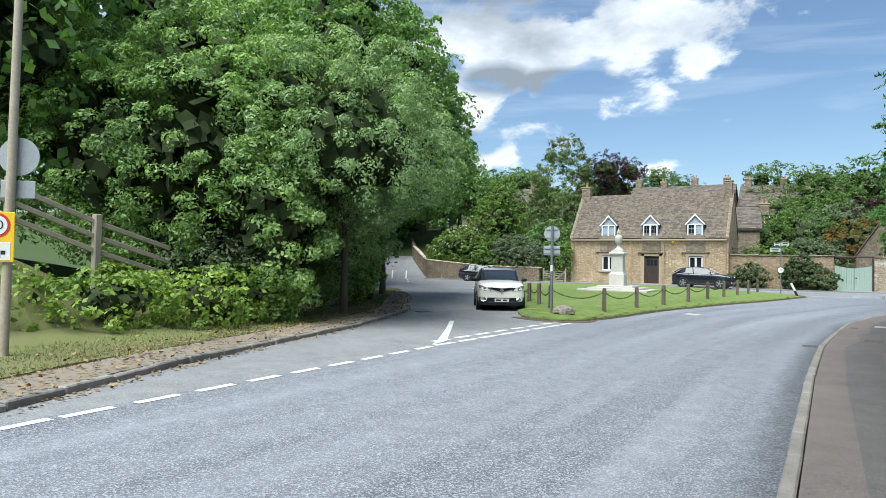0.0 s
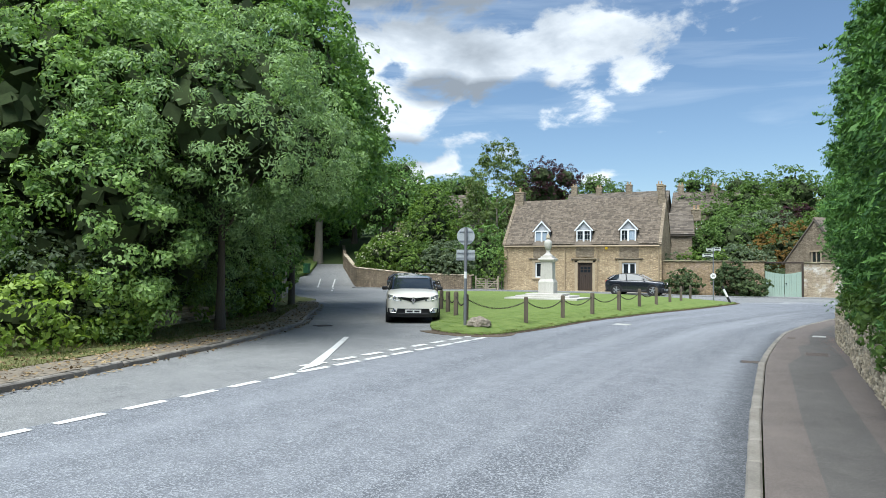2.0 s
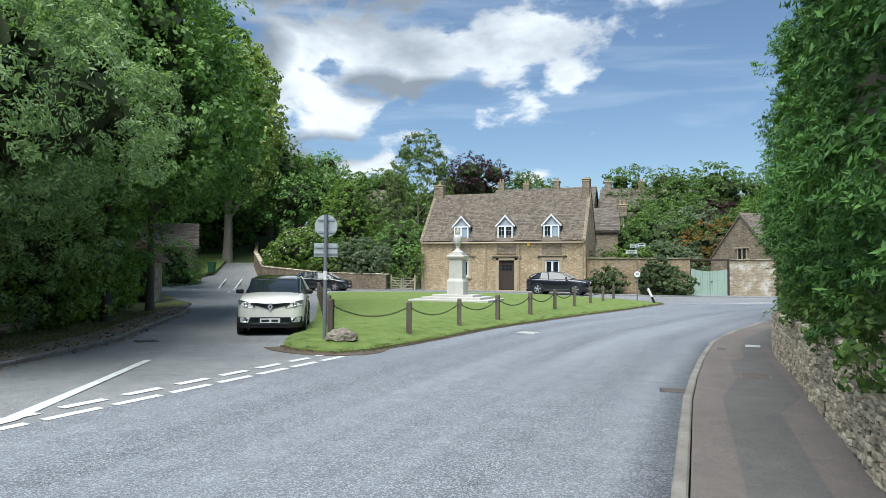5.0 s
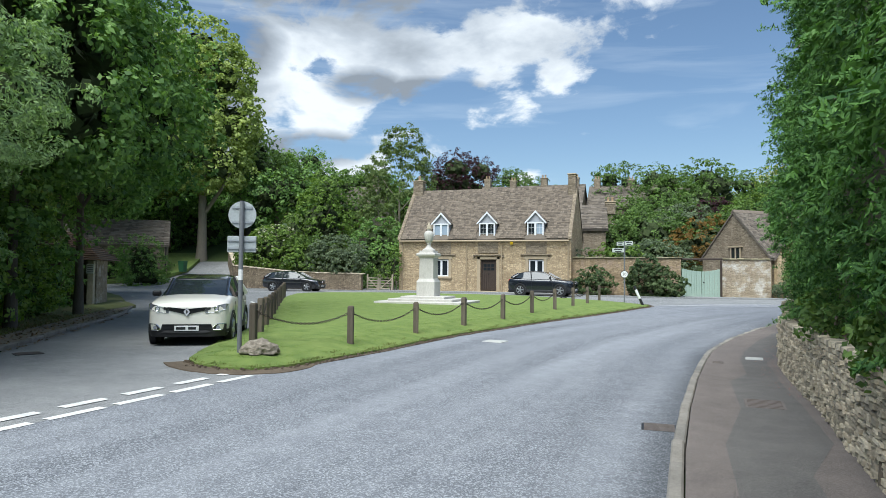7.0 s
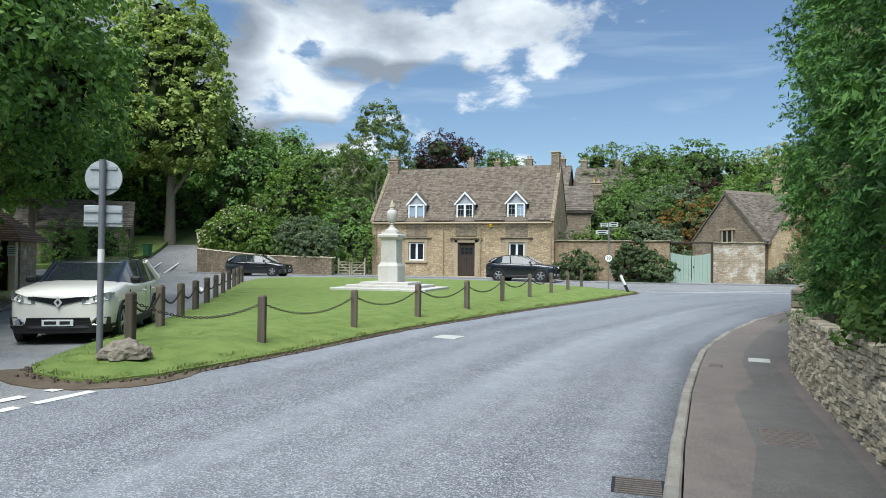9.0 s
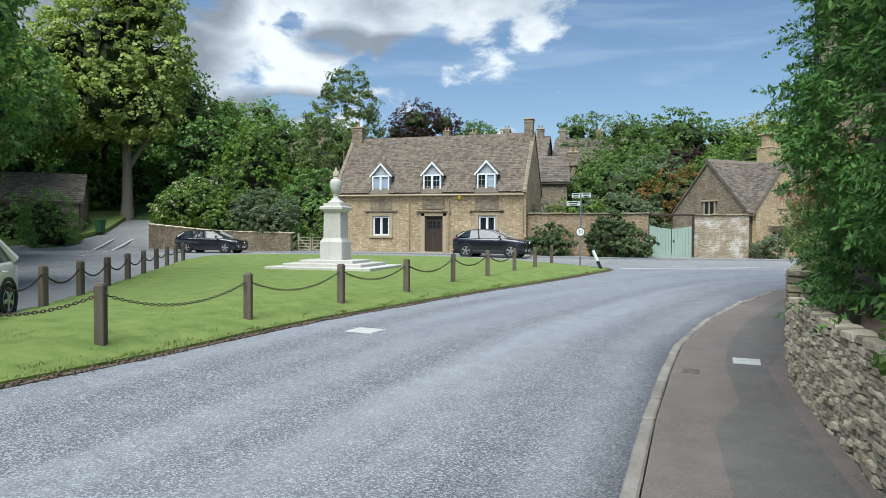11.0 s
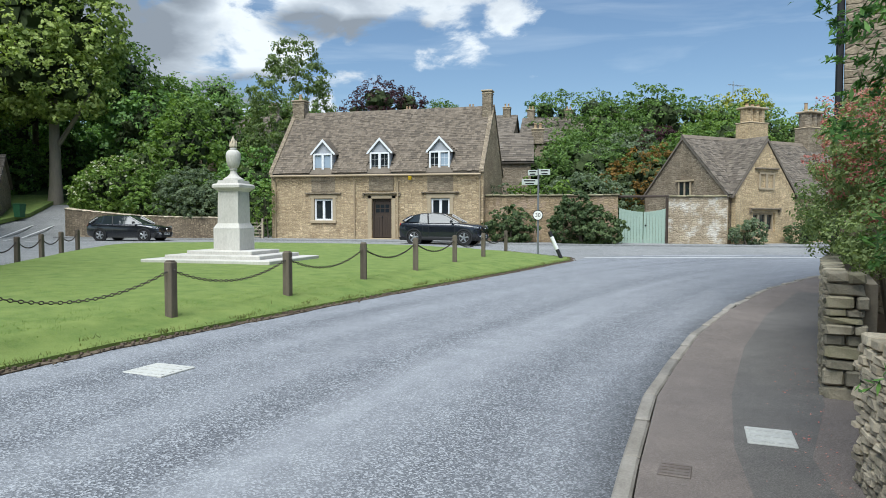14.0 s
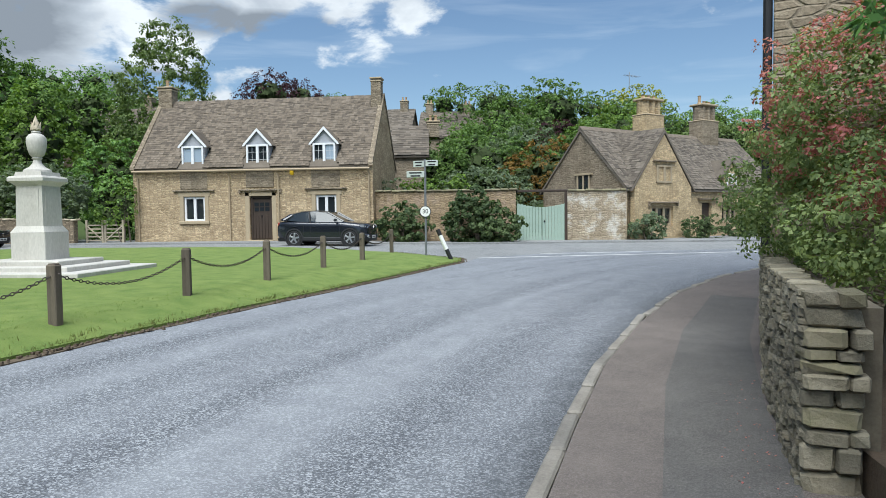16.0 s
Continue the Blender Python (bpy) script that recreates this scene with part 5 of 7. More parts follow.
def tall_house():
    """Tall stone house beside the pavement, mostly hidden by its shrub."""
    root = thing("tall_house", "tall weathered stone house corner with black downpipes", "house", (3.45, 32.9, 0.2), -26)
    part("wall", MB().box((3.5, 4.0, 4.0), (7.0, 8.0, 9.0), 0.02), M["house_grey"], root)
    part("roof", MB().prism([(-0.3, 8.4), (4, 12.4), (8.3, 8.4), (4, 11.9)], "x", -0.3, 7.3), M["slate_dark"], root)
    for y, r in ((0.06, 0.055),):
        part("downpipe", MB().rod((-0.07, y, 0), (-0.07, y, 8.3), r, n=10), M["black_pipe"], root)
    part("downpipe", MB().rod((1.45, -0.08, 3.2), (1.45, -0.08, 8.3), 0.05, n=10).rod((1.45, -0.08, 3.1), (1.45, -0.08, 3.3), 0.1, n=10), M["black_pipe"], root)


tall_house()


def shelter():
    """Small open-fronted stone shelter with a hipped stone-slate roof."""
    root = thing("shelter", "small stone roadside shelter with hipped slate roof", "shelter", (-26.2, 33.35, 0.14), 32)
    mb = MB().box((0, 1.2, 1.05), (3.2, 0.25, 2.1)).box((-1.5, 0.1, 1.05), (0.25, 2.2, 2.1))
    part("wall", mb, M["pale_stone"], root)
    part("wall", MB().box((1.5, 0.3, 1.05), (0.25, 1.8, 2.1)), M["pale_stone"], root)
    part("post", MB().box((1.5, -1.0, 1.05), (0.26, 0.3, 2.1), 0.02), M["memorial_old"], root)
    part("post", MB().box((-1.5, -1.0, 1.05), (0.26, 0.3, 2.1), 0.02), M["memorial_old"], root)
    part("beam", MB().box((0, -1.05, 2.14), (3.3, 0.2, 0.16), 0.02), M["door_wood"], root)
    roof = part("roof", MB().add([(-2.0, -1.6, 2.1), (2.0, -1.6, 2.1), (2.0, 1.7, 2.1), (-2.0, 1.7, 2.1), (-0.6, 0, 3.4), (0.6, 0, 3.4)], [(0, 1, 5, 4), (1, 2, 5), (2, 3, 4, 5), (3, 0, 4), (3, 2, 1, 0)]), M["slate_dark"], root)
    for k in range(14):
        t = k / 14
        part("slate_course", MB().box((0, 0.05 * (1 - t), 2.12 + t * 1.3), (4.1 - t * 2.8, 3.4 * (1 - t) + 0.1, 0.05), 0.012), M["slate_rust"], roof)
    part("notice", MB().box((1.5, -1.16, 1.72), (0.3, 0.02, 0.42), 0.005), M["sign_white"], root, "white paper notice")
    for k in range(4):
        part("notice_bar", MB().box((1.5, -1.172, 1.85 - k * 0.08), (0.22, 0.004, 0.02)), M["black"], root)


shelter()


def barn_left():
    root = thing("stone_barn", "low dark stone outbuilding with slate roof behind the trees", "building", (-52.9, 56.8, 1.5), 40)
    part("wall", MB().prism([(0, -2), (7, -2), (7, 2.7), (3.5, 5.0), (0, 2.7)], "x", 0, 9), M["house_grey"], root)
    rf = part("roof", MB().prism([(-0.2, 2.6), (3.5, 5.12), (7.2, 2.6), (7.2, 2.72), (3.5, 5.28), (-0.2, 2.72)], "x", -0.2, 9.2), M["slate_dark"], root)
    slate_run(rf, (-0.2, -0.2, 2.72), (1, 0, 0), (0, 3.7, 2.56), 9.4, 4.5, M["slate_dark"], 0, 8, 0.4, 0.26)
    part("barn_door", MB().box((7.6, -0.05, 0.9), (1.0, 0.1, 1.9), 0.01), M["door_wood"], root)
    part("downpipe", MB().rod((8.9, -0.08, 0), (8.9, -0.08, 2.6), 0.05, n=8), M["black_pipe"], root)
    b = thing("wheelie_bin", "green plastic wheeled bin beside the outbuilding", "bin", (-45.0, 63.6, 1.75), 10)
    part("body", MB().loft([[(-.24, -.28, 0), (.24, -.28, 0), (.24, .28, 0), (-.24, .28, 0)], [(-.29, -.36, 1), (.29, -.36, 1), (.29, .36, 1), (-.29, .36, 1)]]), M["bin"], b)
    part("lid", MB().box((0, 0, 1.03), (0.62, 0.78, 0.06), 0.02), M["bin"], b)


barn_left()
# ---- on and round the green ----
def wooden_posts():
    R = [(-7.14, 23.95), (-6.7, 26.8), (-6.28, 29.65), (-5.72, 32.2), (-5.3, 34.9), (-4.9, 37.5), (-4.6, 40.5), (-4.35, 43.6), (-4.15, 47.1)]
    Lp = [(-8.55 - 1.31 * k, 22.35 + 2.2 * k) for k in range(11)]
    rng = random.Random(2)
    top = {}

    def one(p, h):
        x, y = p
        z = g(x, y) + green_lift(x, y)
        root = thing("wooden_post", "square weathered timber post set in the grass", "post", (x, y, z), rng.uniform(-6, 20), "posts round the green")
        part("shaft", MB().box((0, 0, h / 2 - 0.2), (0.135, 0.135, h + 0.4), 0.012), M["post"], root)
        part("worn_top", MB().box((0, 0, h + 0.005), (0.11, 0.11, 0.03), 0.012), M["post"], root)
        part("staple", MB().rod((-0.09, 0, h - 0.12), (0.09, 0, h - 0.12), 0.012, n=6), M["iron"], root)
        top[p] = (x, y, z + h - 0.12)

    for p in R + Lp:
        one(p, 0.78)
    link = MB()
    for k in range(8):
        a0, a1 = 2 * math.pi * k / 8, 2 * math.pi * (k + 1) / 8
        link.rod((math.cos(a0) * 0.034, math.sin(a0) * 0.02, 0), (math.cos(a1) * 0.034, math.sin(a1) * 0.02, 0), 0.0075, n=4, caps=False)
    for line in (R, Lp, [Lp[0], R[0]]):
        for a, b in zip(line, line[1:]):
            pa, pb = Vector(top[a]), Vector(top[b])
            d, n = pb - pa, 46
            mb = MB()
            for i in range(n):
                t = (i + 0.5) / n
                p = pa + d * t - Vector((0, 0, 0.27 * 4 * t * (1 - t)))
                slope = d.z / d.length - 0.27 * 4 * (1 - 2 * t) / d.length
                m = Matrix.Translation(p) @ pose(0, 0, 0, 0, 0, math.degrees(math.atan2(d.y, d.x))) @ pose(0, 0, 0, 0, -math.degrees(math.atan(slope)), 0) @ pose(0, 0, 0, 90 * (i % 2), 0, 0)
                mb.add(link.v, link.f, m)
            solo("chain", mb, M["chain"], "sagging dark iron chain slung between posts", "chain", "", "chains round the green")


wooden_posts()


def memorial():
    x, y = -10.58, 38.3
    root = thing("war_memorial", "pale stone memorial pedestal with carved urn and flame", "memorial", (x, y, g(x, y) + green_lift(x, y) - 0.02), 1)
    root.scale = (0.74, 0.74, 0.87)
    for s, w, z in ((5.2, 4.2, 0.08), (3.9, 3.2, 0.2), (2.7, 2.2, 0.32)):
        st = part("step", MB().box((0, 0, z - 0.05), (s, w, 0.16), 0.02), M["memorial"], root)
    part("plinth", MB().box((0, 0, 0.7), (1.12, 1.12, 0.74), 0.02).loft([[(-.56, -.56, 1.06), (.56, -.56, 1.06), (.56, .56, 1.06), (-.56, .56, 1.06)], [(-.45, -.45, 1.22), (.45, -.45, 1.22), (.45, .45, 1.22), (-.45, .45, 1.22)]]), M["memorial"], root)
    part("shaft", MB().loft([[(-.44, -.44, 1.2), (.44, -.44, 1.2), (.44, .44, 1.2), (-.44, .44, 1.2)], [(-.42, -.42, 2.3), (.42, -.42, 2.3), (.42, .42, 2.3), (-.42, .42, 2.3)]]), M["memorial"], root)
    for rz in (0, 90, 180, 270):
        m = pose(0, 0, 0, 0, 0, rz)
        pn = part("panel", MB().box((0, -0.437, 1.75), (0.62, 0.012, 0.9), 0.004, m), M["memorial"], root)
        for k in range(9):
            part("inscription_bar", MB().box((0, -0.445, 2.1 - k * 0.085), (0.42 - 0.05 * (k % 3), 0.004, 0.014), 0, m), M["memorial"], pn)
    part("cornice", MB().loft([[(s * a, s * b, z) for a, b in ((-1, -1), (1, -1), (1, 1), (-1, 1))] for s, z in ((0.43, 2.26), (0.5, 2.33), (0.58, 2.38), (0.58, 2.46), (0.54, 2.5), (0.44, 2.52), (0.42, 2.62))]), M["memorial"], root)
    part("urn", MB().lathe([(0.4, 2.6), (0.38, 2.68), (0.22, 2.76), (0.13, 2.86), (0.11, 2.95), (0.15, 2.98), (0.13, 3.02), (0.19, 3.06), (0.25, 3.2), (0.285, 3.4), (0.27, 3.52), (0.2, 3.6), (0.12, 3.63), (0.14, 3.66), (0.1, 3.7)], 28), M["memorial"], root, smooth=True)
    fl = MB().lathe([(0.08, 3.68), (0.15, 3.74), (0.14, 3.8), (0.09, 3.9), (0.04, 4.02), (0.005, 4.1)], 14)
    for k in range(7):
        a = k * 0.9
        fl.rod((math.cos(a) * 0.11, math.sin(a) * 0.11, 3.72), (math.cos(a + .6) * 0.13, math.sin(a + .6) * 0.13, 3.93), 0.045, 0.008, 6)
    part("flame", fl, M["memorial_old"], root, "carved stone flame, weathered brown")


memorial()


def junction_sign():
    x, y = -8.13, 21.3
    root = thing("road_sign", "round road sign and plate seen from behind on a grey pole", "road sign", (x, y, g(x, y) + 0.12), 24)
    part("pole", MB().rod((0, 0, -0.4), (0, 0, 2.92), 0.044, n=14), M["tube"], root, smooth=True)
    part("disc", MB().rod((0, 0.065, 2.66), (0, 0.045, 2.66), 0.26, n=36), M["sign_back"], root)
    part("rail", MB().box((0, 0.035, 2.8), (0.38, 0.02, 0.04)).box((0, 0.035, 2.52), (0.38, 0.02, 0.04)), M["galv"], root)
    part("plate", MB().box((0, 0.055, 2.1), (0.54, 0.016, 0.31), 0.006), M["sign_back"], root)
    part("rail", MB().box((0, 0.036, 2.17), (0.52, 0.02, 0.035)).box((0, 0.036, 2.02), (0.52, 0.02, 0.035)), M["galv"], root)
    part("sticker", MB().rod((0, 0, 1.42), (0, 0, 1.62), 0.0455, n=14), M["sign_white"], root, "white label wrapped round the pole")


junction_sign()


def boulder(x, y, s, seed):
    bm = bmesh.new()
    bmesh.ops.create_icosphere(bm, subdivisions=4, radius=1)
    for v in bm.verts:
        n = noise.fractal(v.co * 1.3 + Vector((seed, 0, 0)), 1.0, 2.0, 4)
        v.co = Vector((v.co.x * s[0], v.co.y * s[1], max(v.co.z, -0.25) * s[2])) * (1 + 0.3 * n + 0.08 * noise.fractal(v.co * 6, 1.0, 2.0, 3))
    me = bpy.data.meshes.new("boulder")
    bm.to_mesh(me)
    bm.free()
    me.materials.append(M["boulder"])
    ob = tagged(new("boulder", me), "rough pitted limestone boulder on the grass tip", "rock")
    ob.matrix_basis = pose(x, y, g(x, y) + green_lift(x, y) + 0.02, 0, 0, 25)


boulder(-7.72, 21.35, (0.33, 0.24, 0.2), 4)


def finger_post():
    x, y = -2.77, 45.92
    root = thing("finger_post", "slim direction post with white fingers and speed roundel", "road sign", (x, y, g(x, y)), 0)
    part("pole", MB().rod((0, 0, -0.3), (0, 0, 3.25), 0.038, n=12), M["tube"], root, smooth=True)
    for z, x0, x1, r in ((3.12, 0.02, 0.42, 8), (3.1, -0.38, -0.02, -8), (2.76, -0.6, -0.02, 4)):
        f = part("finger", MB().box(((x0 + x1) / 2, -0.045, z), (x1 - x0, 0.03, 0.2), 0.008, pose(0, 0, 0, 0, 0, r)), M["finger_paint"], root, "white direction finger")
        part("writing_bar", MB().box(((x0 + x1) / 2, -0.062, z + 0.05), ((x1 - x0) * 0.7, 0.003, 0.045), 0, pose(0, 0, 0, 0, 0, r)).box(((x0 + x1) / 2, -0.062, z - 0.05), ((x1 - x0) * 0.55, 0.003, 0.045), 0, pose(0, 0, 0, 0, 0, r)), M["black"], f)
    part("roundel", MB().rod((0, -0.05, 1.55), (0, -0.062, 1.55), 0.19, n=28), M["black"], root, "small speed roundel")
    part("roundel_face", MB().rod((0, -0.062, 1.55), (0, -0.068, 1.55), 0.165, n=28), M["sign_white"], root)
    text_on("30", root, (0, -0.07, 1.55), 0.2, M["black"])


def text_on(s, parent, at, size, mat, rz=0):
    cu = bpy.data.curves.new("writing", "FONT")
    cu.body, cu.size, cu.extrude, cu.align_x, cu.align_y = s, size, 0.002, "CENTER", "CENTER"
    cu.materials.append(mat)
    ob = new("writing", cu)
    ob.parent = parent
    ob.matrix_basis = pose(*at, 90, 0, rz)
    return ob


finger_post()


def lean_bollard():
    x, y = -1.85, 44.85
    root = thing("marker_post", "leaning black and white marker post at the green's corner", "bollard", (x, y, g(x, y) + 0.1))
    for a, b, m in ((-0.2, 0.3, "black"), (0.3, 0.78, "sign_white"), (0.78, 0.98, "black")):
        part("band", MB().rod((0, 0, a), (0, 0, b), 0.065, n=14, m=pose(0, 0, 0, 0, -24, 0)), M[m], root)


lean_bollard()


def speed_sign():
    x, y = -11.3, 5.95
    root = thing("speed_sign", "leaning grey lamp pole with speed limit and camera warning plates", "road sign", (x, y, g(x, y) + 0.1), 40)
    lean = pose(0, 0, 0, 0, 0.6, 0)
    part("pole", MB().rod((0, 0, -0.4), (0, 0, 6.5), 0.075, 0.06, 14, True, lean), M["fence_wood"], root, smooth=True)
    part("disc", MB().rod((0.1, 0.08, 3.14), (0.1, 0.1, 3.14), 0.3, n=32), M["sign_back"], root, "round sign seen from behind")
    part("plate", MB().box((0.1, 0.09, 2.62), (0.5, 0.02, 0.28), 0.006), M["sign_back"], root)
    pl = part("warning_plate", MB().box((-0.1, -0.1, 1.86), (0.5, 0.016, 0.78), 0.01), M["sign_yellow"], root, "yellow backing board with speed limit and camera symbol")
    part("ring", MB().rod((-0.1, -0.11, 2.04), (-0.1, -0.113, 2.04), 0.19, n=30), M["sign_red"], pl)
    part("disc_face", MB().rod((-0.1, -0.113, 2.04), (-0.1, -0.116, 2.04), 0.15, n=30), M["sign_white"], pl)
    part("camera_panel", MB().box((-0.1, -0.111, 1.64), (0.4, 0.004, 0.28), 0.001), M["sign_white"], pl)
    part("camera_symbol", MB().box((-0.14, -0.116, 1.6), (0.2, 0.004, 0.12)).box((-0.15, -0.116, 1.69), (0.09, 0.004, 0.07)).box((0.0, -0.116, 1.62), (0.06, 0.004, 0.06)), M["black"], pl)
    text_on("30", pl, (-0.1, -0.119, 2.04), 0.19, M["black"])


speed_sign()


def rail_fence():
    root = thing("rail_fence", "weathered timber post and rail fence climbing the bank", "fence")
    # rails climb away from the road, up the bank
    P = [(-14.5, 11.4, 1.2), (-14.65, 9.6, 1.72), (-14.85, 7.8, 2.38), (-15.2, 5.8, 3.02), (-15.6, 3.6, 3.6)]
    for x, y, z in P[1:]:
        part("fence_post", MB().box((x, y, z + 0.05), (0.16, 0.16, 2.0), 0.015), M["fence_wood"], root)
    for (x0, y0, z0), (x1, y1, z1) in zip(P, P[1:]):
        for k in range(3):
            a, b = Vector((x0, y0, z0 + 0.2 + 0.33 * k)), Vector((x1, y1, z1 + 0.2 + 0.33 * k))
            q = (b - a).to_track_quat("X", "Z").to_matrix().to_4x4()
            part("rail", MB().box((0, 0, 0), ((b - a).length + 0.1, 0.06, 0.11), 0.01, Matrix.Translation((a + b) / 2) @ q), M["fence_wood"], root)


rail_fence()


def field_gates():
    for i, (x, w) in enumerate(((-22.5, 0.9), (-21.45, 1.0))):
        root = thing("wooden_gate", "low weathered timber bar gate between wall and cottage", "gate", (x, 57.3, 0.42), 0, "cottage gates")
        for k in range(5):
            part("bar", MB().box((w / 2, 0, 0.2 + k * 0.2), (w, 0.04, 0.07), 0.008), M["fence_wood"], root)
        part("brace", MB().box((0, 0, 0), (math.hypot(w, 0.8), 0.03, 0.06), 0.006, pose(w / 2, -0.03, 0.6, 0, -math.degrees(math.atan2(0.8, w)) * (1 if i else -1), 0)), M["fence_wood"], root)
        for xx in (0, w):
            part("gate_post", MB().box((xx, 0, 0.6), (0.11, 0.11, 1.35), 0.012), M["fence_wood"], root)


field_gates()


def corner_wall():
    """Dry-stone retaining wall round the corner garden."""
    line = [(-22.55, 56.3), (-28, 56.1), (-33.0, 56.2), (-34.4, 57.0), (-38.2, 62), (-43.5, 68.5), (-50, 78)]
    root = thing("corner_wall", "dry-stone garden retaining wall at the side road corner", "wall", kind="structure")
    hs = [1.25, 1.35, 1.75, 1.8, 1.7, 1.5, 1.3]
    for (a, b), h0, h1 in zip(zip(line, line[1:]), hs, hs[1:]):
        d = Vector((b[0] - a[0], b[1] - a[1], 0)).normalized()
        nn = Vector((d.y, -d.x, 0)) * 0.35
        za, zb = g(*a), g(*b)
        mb = MB().add([(a[0], a[1], za - 0.4), (b[0], b[1], zb - 0.4), (b[0], b[1], zb + h1), (a[0], a[1], za + h0), (a[0] + nn.x, a[1] + nn.y, za - 0.4), (b[0] + nn.x, b[1] + nn.y, zb - 0.4), (b[0] + nn.x, b[1] + nn.y, zb + h1), (a[0] + nn.x, a[1] + nn.y, za + h0)],
                      [(0, 1, 2, 3), (7, 6, 5, 4), (3, 2, 6, 7), (0, 4, 5, 1), (0, 3, 7, 4), (1, 5, 6, 2)])
        part("wall", mb, M["dry_stone_far"], root)
    shared = MB().box((0, 0, 0), (0.34, 0.42, 0.09), 0.03).mesh("coping_stone", M["stone"])
    rng = random.Random(8)
    cum = [0]
    for a, b in zip(line, line[1:]):
        cum.append(cum[-1] + math.dist(a, b))
    for k, (x, y, a) in enumerate(along(line[:6], 0.37)):
        s = k * 0.37
        h = float(np.interp(s, cum, hs))
        ob = part("coping_stone", shared, None, root)
        ob.matrix_basis = pose(x + math.sin(a) * 0.17, y - math.cos(a) * 0.17, g(x, y) + h + 0.03, rng.uniform(-6, 6), rng.uniform(-6, 6), math.degrees(a) + rng.uniform(-6, 6))
    low = thing("low_wall", "low crumbling dry-stone wall under the trees", "wall", kind="structure")
    mb = MB()
    rng = random.Random(12)
    for x, y, a in along([(-15.05, 16.2), (-15.9, 18.6), (-16.9, 21.0)], 0.33):
        for k in range(6):
            part("stone", MB().box((x + rng.uniform(-.05, .05), y + rng.uniform(-.05, .05), g(x, y) + 0.15 + k * 0.085), (rng.uniform(0.25, 0.4), 0.3, 0.075), 0.02, None), M["stone"], low)


corner_wall()
# ---- parked cars ----
def wheel(parent, x, y, r, side):
    wh = part("wheel", MB().lathe([(r * 0.66, -0.1), (r * 0.93, -0.105), (r, -0.07), (r, 0.07), (r * 0.93, 0.105), (r * 0.66, 0.1)], 28, (0, 0, 0), pose(x, y, r, 90, 0, 0)), M["tyre"], parent, smooth=True)
    part("rim", MB().lathe([(r * 0.68, -0.06), (r * 0.68, 0.1), (r * 0.6, 0.105), (r * 0.58, 0.04), (0.06, 0.05)], 24, (0, 0, 0), pose(x, y, r, 90 * (1 if side < 0 else -1), 0, 0)), M["trim"], wh)
    sp = MB()
    for k in range(5):
        sp.box((r * 0.34, 0, 0.105), (r * 0.62, 0.075, 0.03), 0.01, pose(x, y, r, 90 * (1 if side < 0 else -1), 0, 0) @ pose(0, 0, 0, 0, 0, 72 * k + 10))
    sp.lathe([(0.07, 0.05), (0.07, 0.1), (0.03, 0.105)], 12, (0, 0, 0), pose(x, y, r, 90 * (1 if side < 0 else -1), 0, 0))
    sp.lathe([(r * 0.6, 0.08), (r * 0.68, 0.112), (r * 0.7, 0.1), (r * 0.62, 0.075)], 28, (0, 0, 0), pose(x, y, r, 90 * (1 if side < 0 else -1), 0, 0))
    part("spokes", sp, M["alloy"], wh)
    return wh


def ring(x, w, zb, zt, crown=0.03, tuck=0.9):
    zm = zb + (zt - zb) * 0.45
    half = [(w * tuck, zb), (w * 0.985, zb + 0.08), (w, zm), (w * 0.995, zm + (zt - zm) * 0.5), (w * 0.975, zt - 0.09), (w * 0.93, zt - 0.03), (w * 0.84, zt), (w * 0.45, zt + crown)]
    return [(x, -a, b) for a, b in half] + [(x, 0, zt + crown * 1.15)] + [(x, a, b) for a, b in half[::-1]]


